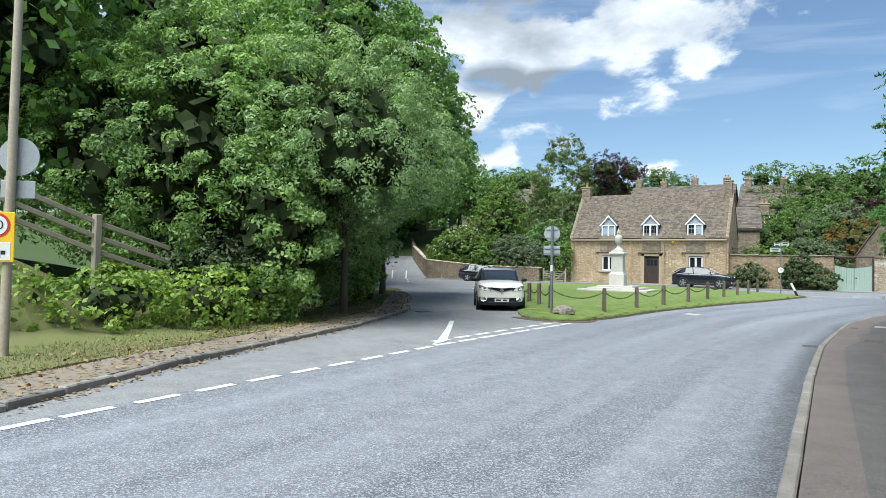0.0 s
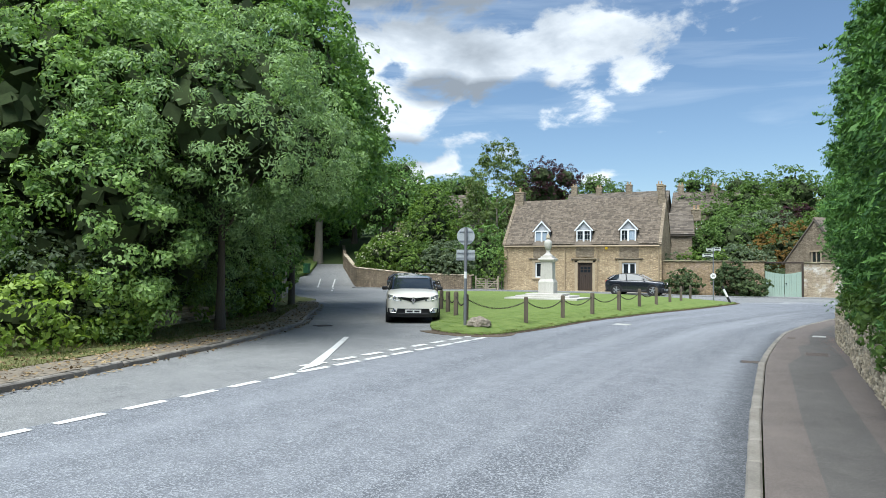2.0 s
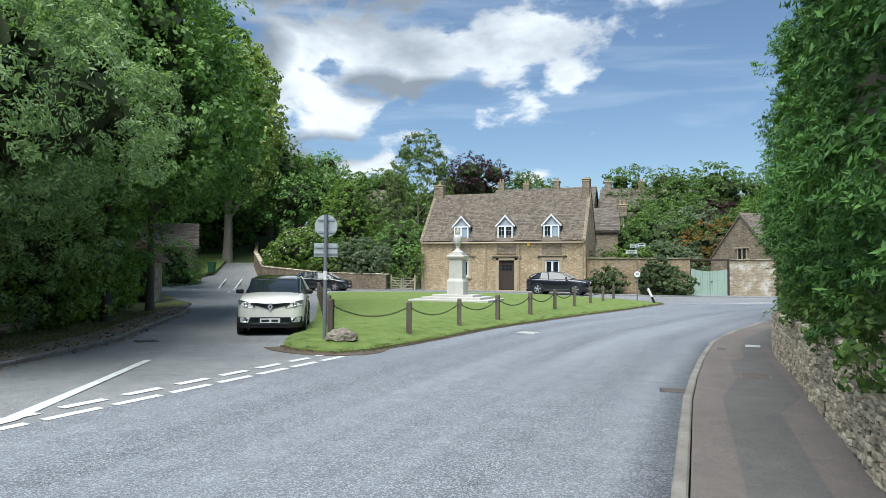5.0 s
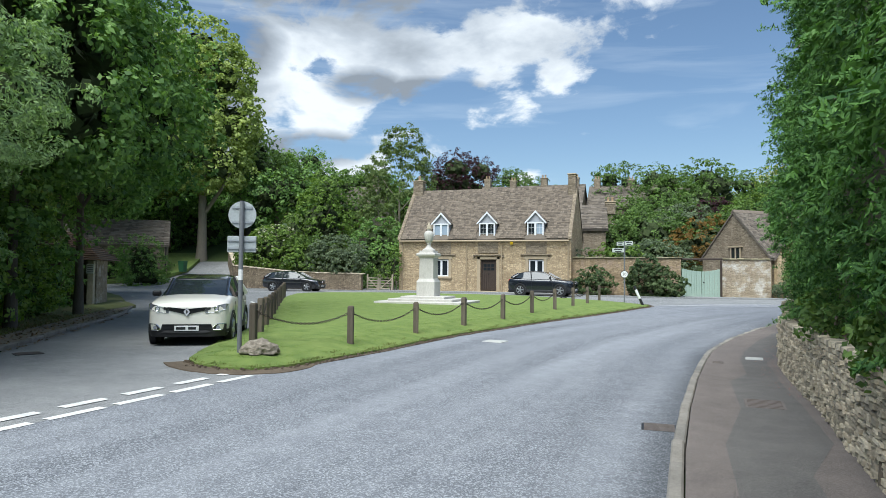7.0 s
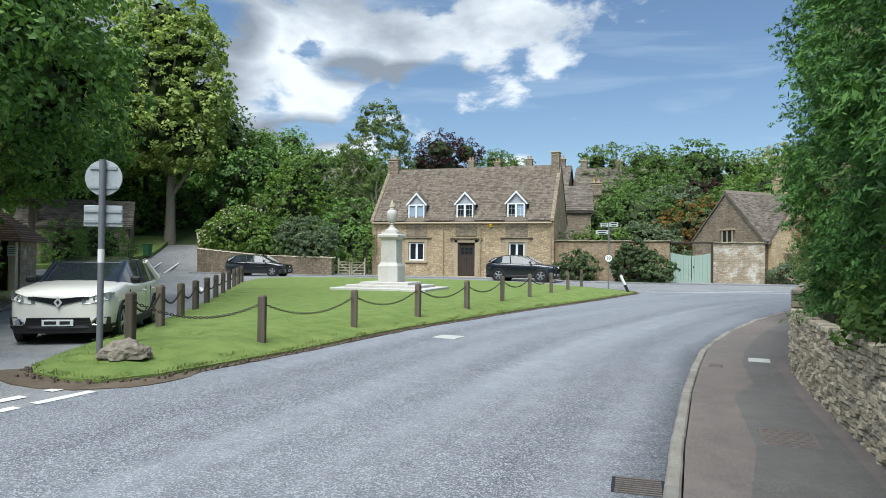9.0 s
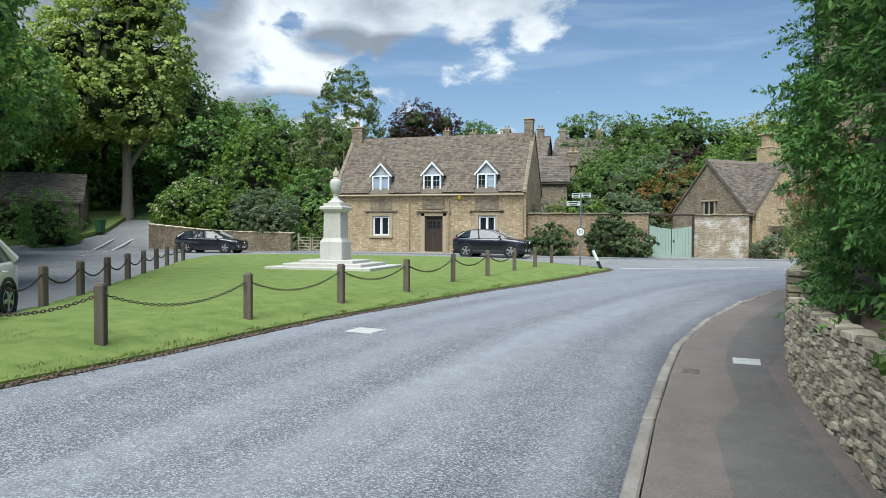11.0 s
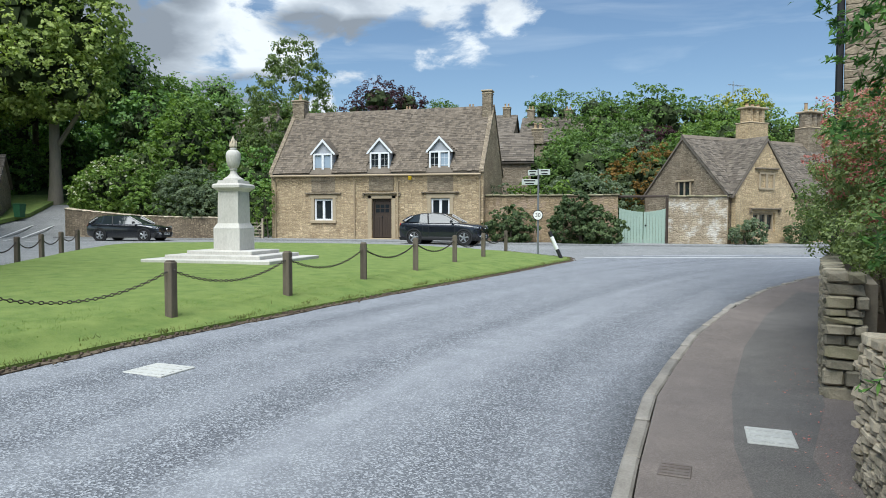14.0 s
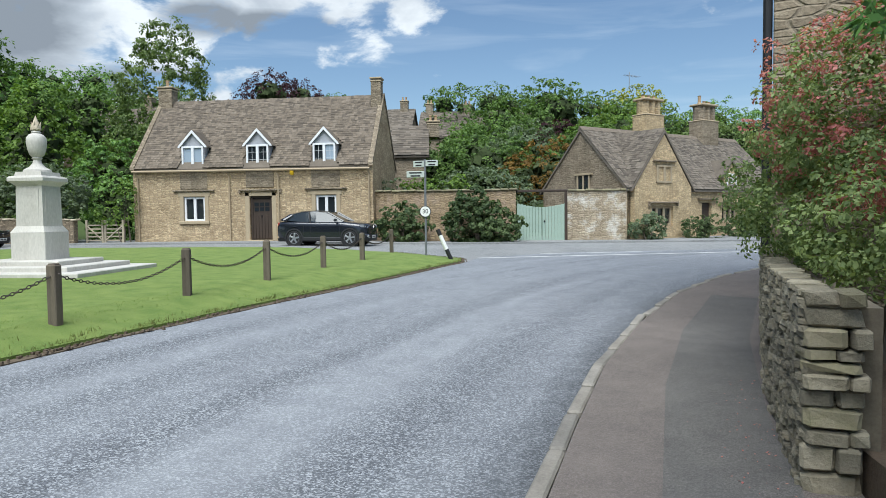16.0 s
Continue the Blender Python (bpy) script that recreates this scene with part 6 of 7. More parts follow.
def car(name, label, at, rz, stations, cabin, paint_mat, roof_mat, wheels, r, lamps, mirror, plates=True, cladding=True, gz=0.76):
    """A parked car; forward is +x. cabin: rows of x, base half width, top half width, base z, top z."""
    root = thing(name, label, "car", at, rz)
    body = part("body", MB().loft([ring(*s) for s in stations]), M[paint_mat], root, smooth=True)
    part("glasshouse", MB().loft([[(x, -wb, zb), (x, -wt, zt - 0.03), (x, -wt * 0.8, zt), (x, wt * 0.8, zt), (x, wt, zt - 0.03), (x, wb, zb)] for x, wb, wt, zb, zt in cabin]), M["car_glass"], root, smooth=True)
    top = [c for c in cabin if c[4] > c[3] + 0.3]
    part("roof", MB().loft([[(x, -wt - 0.015, zt - 0.05), (x, -wt * 0.8, zt + 0.012), (x, wt * 0.8, zt + 0.012), (x, wt + 0.015, zt - 0.05), (x, wt * 0.8, zt - 0.015), (x, -wt * 0.8, zt - 0.015)] for x, wb, wt, zb, zt in top]), M[roof_mat], root, smooth=True)
    if cladding:
        part("lower_cladding", MB().loft([[(x + (0.012 if x > 2 else -0.012 if x < -2 else 0), -w - 0.012, 0.35), (x, -w * 0.94, 0.2), (x, w * 0.94, 0.2), (x + (0.012 if x > 2 else -0.012 if x < -2 else 0), w + 0.012, 0.35)] for x, w, zb, zt in stations]), M["trim"], root, smooth=True)
    L, W = stations[-1][0], max(s[1] for s in stations)
    for s in (-1, 1):
        for a, b in zip(cabin, cabin[1:]):
            if abs(b[4] - a[4]) > 0.12:
                part("pillar", MB().tube([(a[0], s * a[2], a[4]), (b[0], s * b[2], b[4])], [0.035, 0.035], 6), M[roof_mat], root)
        xm = (top[0][0] + top[-1][0]) / 2
        part("door_pillar", MB().tube([(xm + 0.1, s * (W * 0.955), cabin[0][3]), (xm, s * (top[1][2] + 0.015), top[1][4] - 0.05)], [0.035, 0.03], 6), M["trim"], root)
        c2 = top[-1]
        part("rear_quarter", MB().tube([(c2[0] - 0.3, s * c2[1] * 0.985, c2[3] + 0.02), (c2[0] + 0.05, s * (c2[2] + 0.01), c2[4] - 0.05)], [0.1, 0.06], 8), M[paint_mat], root)
        mr = part("door_mirror", MB().box((mirror[0], s * (W + 0.07), mirror[1]), (0.1, 0.2, 0.13), 0.03), M["trim"], root)
        part("mirror_cap", MB().box((mirror[0] + 0.03, s * (W + 0.08), mirror[1] + 0.01), (0.07, 0.17, 0.11), 0.03), M["trim" if paint_mat == "car_white" else paint_mat], mr)
        for x in wheels:
            part("wheel_arch", MB().lathe([(r + 0.07, -0.12), (r + 0.075, 0.02), (r + 0.02, 0.025), (r - 0.02, -0.06)], 28, (0, 0, 0), pose(x, s * (W - 0.005), r + 0.01, 90 * (1 if s < 0 else -1), 0, 0)), M["trim"], root)
            wheel(root, x, s * (W - 0.1), r, s)
        if cladding:
            part("sill", MB().box(((wheels[0] + wheels[1]) / 2, s * (W - 0.01), 0.3), (wheels[0] - wheels[1] - 2 * r - 0.1, 0.06, 0.16), 0.03), M["trim"], root)
        for x in (xm + 0.12, wheels[0] - r - 0.12, wheels[1] + r + 0.1):
            part("door_seam", MB().box((x, s * (W - 0.004), 0.66), (0.01, 0.012, 0.55)), M["trim"], root)
        for x in (xm + 0.28, xm - 0.6):
            part("door_handle", MB().box((x, s * (W + 0.002), 0.86), (0.17, 0.04, 0.035), 0.012), M[paint_mat], root)
        (hx, hy, hz, hl), (tx, ty, tz) = lamps
        eye = ((1.2, -1.15, -0.75), (1.2, -1.15, 0.35), (0.6, 0.0, 0.95), (-4.2, 0.85, 1.15), (-8.5, 1.05, 0.9), (-4.5, 0.9, -0.5), (0.6, 0.1, -1.05))
        part("headlight", MB().loft([[(hx - k + a * 0.02, s * (hy + b * 0.21), hz + c * 0.075 + b * 0.035) for a, b, c in eye] for k in (-0.012, 0.14)]), M["lamp_lens"], root, "clear headlight")
        part("headlight_rim", MB().lathe([(0.05, 0), (0.056, 0.012), (0.046, 0.016), (0.03, 0.004)], 16, (0, 0, 0), pose(hx + 0.02, s * (hy + 0.0), hz, 0, 90, 0)), M["chrome"], root)
        part("tail_light", MB().box((tx, s * ty, tz), (0.14, 0.16, 0.2), 0.04), M["tail_lens"], root)
    nose, tail = max(s[0] for s in stations), min(s[0] for s in stations)
    # a shallow V of black grille from lamp to lamp, deepest under the badge
    gr = []
    for t in (-1, -0.8, -0.6, -0.4, -0.2, 0, 0.2, 0.4, 0.6, 0.8, 1):
        front, top, bot = nose + 0.022 - 0.012 * t * t, gz + 0.06 + 0.035 * t * t, gz - 0.085 + 0.125 * abs(t) ** 0.8
        gr.append([(nose - 0.16, t * 0.5, top), (front - 0.012, t * 0.5, top), (front, t * 0.5, bot), (nose - 0.16, t * 0.5, bot)])
    part("grille", MB().loft(gr), M["trim"], root)
    for k in range(3):
        part("grille_slat", MB().loft([[(nose + 0.03 - 0.012 * t * t, t * 0.42, gz - 0.02 + k * 0.032 + 0.045 * abs(t)), (nose + 0.032 - 0.012 * t * t, t * 0.42, gz - 0.012 + k * 0.032 + 0.045 * abs(t)), (nose - 0.02, t * 0.42, gz - 0.016 + k * 0.032 + 0.045 * abs(t))] for t in (-1, -0.5, 0, 0.5, 1)]), M["black"], root)
    part("badge", MB().prism([(0, gz + 0.09), (0.072, gz - 0.01), (0, gz - 0.11), (-0.072, gz - 0.01)], "x", nose + 0.024, nose + 0.042), M["chrome"], root, "plain chrome badge shape")
    part("badge_well", MB().prism([(0, gz + 0.035), (0.026, gz - 0.01), (0, gz - 0.055), (-0.026, gz - 0.01)], "x", nose + 0.04, nose + 0.045), M["trim"], root)
    part("lower_grille", MB().loft([[(nose - 0.16, t * 0.56, 0.47), (nose + 0.018 - t * t * 0.012, t * 0.52, 0.475), (nose + 0.022 - t * t * 0.012, t * 0.56, 0.33), (nose - 0.16, t * 0.56, 0.33)] for t in (-1, -0.5, 0, 0.5, 1)]), M["trim"], root)
    for k in range(4):
        part("grille_bar", MB().loft([[(nose + 0.026 - t * t * 0.012, t * 0.52, 0.36 + k * 0.03), (nose + 0.03 - t * t * 0.012, t * 0.52, 0.368 + k * 0.03), (nose - 0.02, t * 0.52, 0.364 + k * 0.03)] for t in (-1, -0.5, 0, 0.5, 1)]), M["black"], root)
    part("bumper", MB().loft([[(nose + 0.02 - t ** 6 * 0.2, t * W * 0.95, 0.335), (nose + 0.035 - t ** 6 * 0.22, t * W * 0.96, 0.29), (nose - 0.02 - t ** 6 * 0.22, t * W * 0.9, 0.19), (nose - 0.25 - t * t * 0.2, t * W * 0.85, 0.22)] for t in (-1, -.8, -.5, 0, .5, .8, 1)]), M["trim"], root, smooth=True)
    for s in (-1, 1):
        fg = part("fog_light", MB().loft([[(nose + 0.018 - a, s * y_, z_) for a, y_, z_ in ((0.0, 0.57, 0.345), (0.0, 0.57, 0.4), (0.012, 0.64, 0.465), (0.13, 0.83, 0.475), (0.13, 0.83, 0.35))], [(nose - 0.2 - a, s * y_, z_) for a, y_, z_ in ((0.0, 0.57, 0.345), (0.0, 0.57, 0.4), (0.02, 0.64, 0.465), (0.1, 0.83, 0.475), (0.1, 0.83, 0.35))]]), M["trim"], root)
        part("lens", MB().rod((nose - 0.04, s * 0.67, 0.405), (nose + 0.012, s * 0.67, 0.405), 0.04, n=14), M["lamp_lens"], fg)
        part("chrome_strip", MB().tube([(nose - 0.11, s * 0.82, 0.485), (nose + 0.008, s * 0.64, 0.475), (nose + 0.022, s * 0.565, 0.4), (nose + 0.022, s * 0.57, 0.35), (nose + 0.0, s * 0.74, 0.345)], [0.008, 0.012, 0.014, 0.014, 0.01], 6), M["chrome"], fg)
    np_ = part("number_plate", MB().box((nose + 0.036, 0, 0.385), (0.012, 0.52, 0.115), 0.004), M["sign_white"], root, "white number plate with dark bars")
    part("plate_bar", MB().box((nose + 0.044, -0.12, 0.385), (0.003, 0.2, 0.06)).box((nose + 0.044, 0.12, 0.385), (0.003, 0.17, 0.06)), M["black"], np_)
    part("wiper", MB().tube([(cabin[0][0] + 0.0, 0.5, cabin[0][3] + 0.03), (cabin[0][0] - 0.08, -0.05, cabin[0][3] + 0.09)], [0.012, 0.01], 5), M["trim"], root)
    return root


def cars():
    cap = [(2.1, .56, .28, .78), (2.08, .69, .25, .86), (2.01, .79, .22, .925), (1.88, .85, .2, .975), (1.55, .88, .2, 1.02), (1.2, .89, .2, 1.055), (0.95, .89, .2, 1.08), (.3, .89, .2, 1.05), (-.8, .89, .2, 1.06), (-1.6, .88, .22, 1.07), (-1.95, .83, .28, 1.04), (-2.06, .74, .38, .95)]
    cab = [(1.05, .8, .7, 1.03, 1.06), (.35, .83, .66, 1.03, 1.47), (-.1, .84, .65, 1.03, 1.55), (-.8, .84, .64, 1.04, 1.57), (-1.5, .82, .62, 1.05, 1.52), (-1.98, .76, .66, 1.04, 1.1)]
    h = -61.0
    fx, fy = -10.73, 22.91
    cx, cy = fx - 0.485 * 2.09 + 0.06, fy + 0.875 * 2.09
    car("car", "cream-white compact crossover with black roof parked beside the green", (cx, cy, g(cx, cy)), h, cap, cab, "car_white", "car_black", (1.28, -1.32), 0.335, ((2.08, .63, .815, 1), (-1.98, .66, .92)), (0.72, 1.12))
    suv = [(2.12, .6, .28, .78), (2.07, .76, .24, .87), (1.9, .85, .22, .95), (1.5, .9, .22, 1.0), (0.95, .91, .22, 1.06), (0, .91, .22, 1.06), (-1.0, .91, .22, 1.09), (-1.7, .89, .24, 1.1), (-2.0, .85, .3, 1.07), (-2.12, .76, .4, .98)]
    scab = [(1.0, .82, .72, 1.05, 1.08), (.25, .84, .68, 1.05, 1.49), (-.3, .85, .66, 1.05, 1.57), (-1.0, .85, .65, 1.08, 1.54), (-1.5, .83, .62, 1.12, 1.43), (-1.98, .78, .66, 1.12, 1.16)]
    car("car", "dark blue compact sports utility car parked before the cottage", (-8.45, 54.1, g(-8.45, 54.1)), -4, suv, scab, "car_navy", "car_navy", (1.32, -1.28), 0.35, ((2.06, .68, .82, 1), (-2.04, .7, .95)), (0.7, 1.14))
    hat = [(2.14, .58, .26, .66), (2.08, .74, .2, .75), (1.9, .83, .18, .8), (1.4, .87, .18, .88), (0.95, .875, .18, .94), (0, .88, .18, .94), (-1.0, .88, .18, .97), (-1.7, .86, .2, .99), (-2.05, .8, .28, .96), (-2.16, .7, .38, .86)]
    hcab = [(1.1, .78, .68, .92, .95), (.3, .81, .62, .92, 1.37), (-.3, .82, .6, .92, 1.44), (-1.1, .82, .6, .94, 1.41), (-1.6, .8, .58, .97, 1.33), (-2.08, .74, .62, .96, 1.0)]
    car("car", "black hatchback parked along the corner garden wall", (-26.5, 53.4, g(-26.5, 53.4)), 8, hat, hcab, "car_black", "car_black", (1.3, -1.28), 0.32, ((2.06, .64, .7, 1), (-2.06, .66, .82)), (0.75, 1.02), True, False, 0.6)


cars()
# ---- trees, hedges and shrubs ----
def vegetation():
    def at(x, y, z, rows):
        return [(a - x, b - y, c - z, *r) for a, b, c, *r in rows]

    tree("tree", "dense broadleaf tree drooping to the verge beside the fence", -14.3, 14.6, 8, at(-14.3, 14.6, 0.5, [(-13.2, 13.4, 3.0, 1.9, 1.7, 2.5), (-14.9, 12.6, 4.7, 2.4, 2.0, 2.6), (-17.3, 12.0, 4.6, 2.4, 2.0, 2.7), (-13.7, 14.6, 6.1, 2.5, 2.2, 2.1), (-15.8, 13.0, 2.4, 2.0, 1.7, 1.8), (-16.0, 14.0, 7.2, 2.6, 2.3, 2.0), (-19.6, 12.5, 5.6, 2.6, 2.2, 3.0)]), "leaf_bay", r=0.2, density=1.75, clump=0.42, per=120, size=0.086, seed=11, z=0.5, slim=0.5, fork=0.3)
    tree("tree", "grey-green rounded tree overhanging the kerb", -13.2, 16.8, 8, at(-13.2, 16.8, 0.4, [(-11.9, 14.7, 5.1, 2.7, 2.4, 2.2), (-12.3, 15.6, 6.4, 2.3, 2.2, 1.7), (-11.8, 16.9, 5.0, 2.0, 2.0, 1.8), (-13.1, 18.8, 5.4, 1.9, 2.2, 2.0), (-13.6, 16.6, 4.2, 1.7, 1.9, 1.9), (-15.2, 18.2, 4.2, 1.9, 2.0, 2.4), (-14.9, 16.9, 2.5, 1.5, 1.8, 1.8), (-16.0, 19.8, 2.7, 1.6, 2.0, 2.0)]), "leaf_grey", r=0.11, density=1.75, clump=0.38, per=130, size=0.084, seed=12, z=0.4, slim=0.34, fork=0.35)
    tree("tree", "tall dark woodland tree leaning over the side road", -17.4, 24.0, 15, at(-17.4, 24.0, 0.4, [(-17.2, 24.0, 8.2, 3.0, 3.0, 4.2), (-15.2, 23.2, 6.2, 2.2, 2.2, 2.5), (-15.9, 23.6, 9.4, 2.2, 2.3, 2.3), (-16.4, 25.8, 7.2, 2.3, 2.2, 2.4), (-18.4, 23.0, 12.2, 2.8, 2.8, 2.6), (-15.8, 20.8, 7.0, 2.2, 2.2, 2.4), (-16.8, 20.6, 9.6, 2.6, 2.4, 2.4), (-17.8, 22.6, 3.2, 1.8, 2.0, 2.4)]), "leaf_dark", r=0.13, density=1.3, clump=0.5, per=52, size=0.13, seed=13, z=0.4, fork=0.3)
    tree("tree", "tall dark woodland tree beside the side road", -20.0, 28.6, 15, at(-20.0, 28.6, 0.4, [(-19.2, 28.6, 8.6, 3.2, 3.2, 4.0), (-17.3, 27.4, 6.6, 2.2, 2.2, 2.4), (-18.6, 29.8, 7.0, 2.2, 2.2, 2.2), (-19.8, 28.0, 12.0, 2.6, 2.6, 2.4), (-20.9, 26.4, 3.2, 1.8, 2.0, 2.4)]), "leaf_dark", r=0.13, density=1.2, clump=0.55, per=40, size=0.15, seed=18, z=0.4, fork=0.3)
    tree("tree", "tall leafy woodland tree over the shelter", -32.0, 36.6, 17, [(2.2, -1.6, 10.2, 4.6, 4.6, 5.0), (4.8, -.4, 8.6, 2.8, 2.8, 2.6), (4.2, -3.4, 11.8, 3, 3, 3), (3.6, -.4, 14, 2.8, 2.8, 2.6)], "leaf_lime", r=0.2, density=1.3, clump=0.5, per=34, size=0.14, seed=14)
    tree("tree", "tall woodland tree beside the side road", -35, 41, 16.5, round_crown(16.5, 5.4, 15, 0.22, 10), "leaf_dark", r=0.22, density=1.1, clump=0.55, per=25, size=0.2, seed=15)
    tree("tree", "tall woodland tree beside the side road", -43, 50, 16.5, round_crown(16.5, 6, 16, 0.25, 10), "leaf_mid", r=0.25, density=1.1, clump=0.6, per=22, size=0.24, seed=16)
    tree("tree", "spreading lime tree with pale forked trunk on the bank", -48.8, 71, 24, [(-1, 0, 16, 6.5, 6.0, 7.5), (2.8, -1, 10.4, 3.2, 3.2, 2.6), (-6, 0, 11, 4.4, 4.0, 3.2), (0, -3, 11.5, 3.6, 3.2, 3.2), (-1, 0, 23, 4.6, 4.4, 3.6), (3.6, 0, 15, 2.8, 2.8, 3), (-6.5, 0, 17, 4, 4, 4), (2, 0, 20, 3.4, 3.4, 3)], "leaf_lime", "lime_bark", r=0.5, density=1.0, clump=0.65, per=26, size=0.27, seed=17, z=2.7, fork=0.22, spread=6, limbs=7, bole=0.95)
    for i, (x, y, h, r, m) in enumerate(((-22, 10, 14, 5.5, "leaf_dark"), (-24, 18, 16, 5.5, "leaf_dark"), (-28, 25, 17, 5.5, "leaf_dark"), (-30, 6, 13, 6, "leaf_dark"), (-38, 16, 16, 7, "leaf_dark"), (-44, 34, 16, 6, "leaf_dark"), (-72, 52, 18, 8, "leaf_dark"), (-34, 33, 18, 6, "leaf_dark"), (-52, 58, 20, 6, "leaf_dark"), (-60, 80, 20, 7, "leaf_dark"), (-38, 80, 8, 4, "leaf_mid"), (-42, 75, 9, 4, "leaf_dark"), (-50, 81, 15, 5, "leaf_mid"), (-50.5, 88, 10, 4.5, "leaf_mid"), (-66, 119, 14, 7, "leaf_dark"), (-58, 62, 24, 7, "leaf_mid"), (-66, 70, 20, 7, "leaf_mid"), (-50, 92, 8, 5, "leaf_mid"), (-62, 98, 11, 6, "leaf_dark"))):
        hid = y < 36 and not (x > -25 and y > 0)
        tree("tree", "leafy woodland tree in the roadside wood", x, y, h, round_crown(h, r, 30 + i, 0.3 if -53 < x < -30 and y > 30 else 0.02, 10), m, r=0.35, density=0.4 if hid else 0.7, clump=0.9 if hid else 0.7, per=11 if hid else 16, size=0.5 if hid else 0.27, seed=30 + i)
    # over the corner garden wall
    z = 1.9
    bush("garden_shrub", "round clipped-looking viburnum over the garden wall", -25.2, 57.6, [(0, 0, 1.2, 2.2, 1.5, 1.5), (0.9, -.4, 0.7, 1.3, 1.1, 1.2), (-1.2, -.3, .8, 1.2, 1, 1.2)], "leaf_sage", 5, 0.25, 26, 0.12, 41, z)
    bush("garden_shrub", "white-flowering elder bush spilling over the wall", -31.5, 58.4, [(0, 0, 1.6, 2.6, 1.8, 1.9), (-2.2, 0.8, 1.2, 1.8, 1.4, 1.6), (2.2, -.4, 0.9, 1.8, 1.3, 1.3)], "leaf_light", 4, 0.28, 22, 0.14, 42, z, extra=(("blossom", "leaf_cream", ([(0, -.1, 1.65, 2.65, 1.85, 1.95), (-2.2, .7, 1.2, 1.85, 1.4, 1.6)], 1.6, 0.14, 12, 0.1, 43)),))
    bush("garden_shrub", "trailing shrub hanging on the garden wall", -27.9, 57.0, [(0, 0, 0.3, 2.0, 0.9, 0.9), (0, 1.5, 1.2, 2.4, 1.4, 1.4)], "leaf_mid", 3, 0.25, 14, 0.13, 44, z)
    tree("garden_tree", "bright green hazel in the corner garden", -29.6, 63, 8.5, [(0, 0, 4.8, 2.6, 2.6, 3.2), (1.2, -.6, 3.2, 1.8, 1.8, 2.2), (-1.4, 0, 3.6, 1.8, 1.8, 2.2), (0.2, 0, 7.4, 1.6, 1.6, 1.5)], "leaf_light", density=1.9, clump=0.4, per=24, size=0.17, seed=45, z=1.2)
    tree("garden_tree", "small grey-green fruit tree in the corner garden", -31.0, 59.6, 5, [(0, 0, 3.2, 1.5, 1.3, 1.7), (0.5, 0, 4.4, 0.8, 0.8, 0.9)], "leaf_birch", density=1.3, clump=0.35, per=10, size=0.17, seed=46, z=1.2)
    tree("birch_tree", "airy birch tree with drooping twigs behind the cottage", -26.3, 72.5, 15.5, [(0, 0, 9.6, 3.2, 3.0, 4.6), (1.4, -1, 6.2, 2.4, 2.4, 3.4), (-1.8, 0, 6.6, 2.4, 2.4, 3.4), (0.3, 0, 13.8, 1.8, 1.7, 1.8), (1.4, 0, 12, 1.6, 1.6, 1.8)], "leaf_birch", "lime_bark", r=0.2, density=1.7, clump=0.55, per=46, size=0.15, seed=47, droop=1.6, inner=0.4, ragged=0.6, fill=False)
    bush("climber", "leafy climbing rose at the cottage corner", -20.4, 57.4, [(0, 0, 1.9, 0.5, 0.45, 0.9), (-.9, 0, 1.5, 0.6, 0.5, 0.6), (0.1, 0, 2.7, .35, .35, .5)], "leaf_light", 5, 0.2, 12, 0.11, 48)
    bush("garden_shrub", "dark yew hedge behind the little gates", -22.3, 60.5, [(0, 0, 1.7, 2.6, 1.2, 1.9), (-1.5, 1.5, 3.2, 2.4, 1.8, 2.6)], "leaf_dark", 3, 0.3, 14, 0.16, 49)
    # shrubs against the boundary wall
    bush("wall_shrub", "dark bushy shrub against the boundary wall", -5.6, 57.4, [(0, 0, 0.75, 1.2, 0.8, 0.95)], "leaf_shrub", 7, 0.22, 28, 0.13, 51)
    bush("wall_shrub", "broad dark shrub against the boundary wall by the gate", -1.9, 57.2, [(0, 0, 0.9, 1.5, 0.9, 1.1), (-.2, 0, 1.7, 0.8, 0.6, .75), (1.2, -.1, 0.7, 1.0, 0.7, 0.8)], "leaf_shrub", 7, 0.22, 28, 0.13, 52)
    bush("cottage_shrub", "grey-green shrub at the far cottage wall", 6.3, 58.0, [(0, 0, 0.45, 0.6, 0.5, 0.5), (0.5, .3, 0.65, 0.55, 0.5, 0.6)], "leaf_sage", 7, 0.2, 28, 0.1, 53)
    bush("cottage_shrub", "clipped box bush at the far cottage door", 9.6, 59.9, [(0, 0, 0.45, 1.0, 0.8, 0.6)], "leaf_shrub", 8, 0.16, 30, 0.08, 54)
    bush("cottage_shrub", "clipped box bush at the far cottage front", 12.2, 61.9, [(0, 0, 0.4, 0.9, 0.8, 0.55)], "leaf_shrub", 8, 0.2, 30, 0.1, 55)
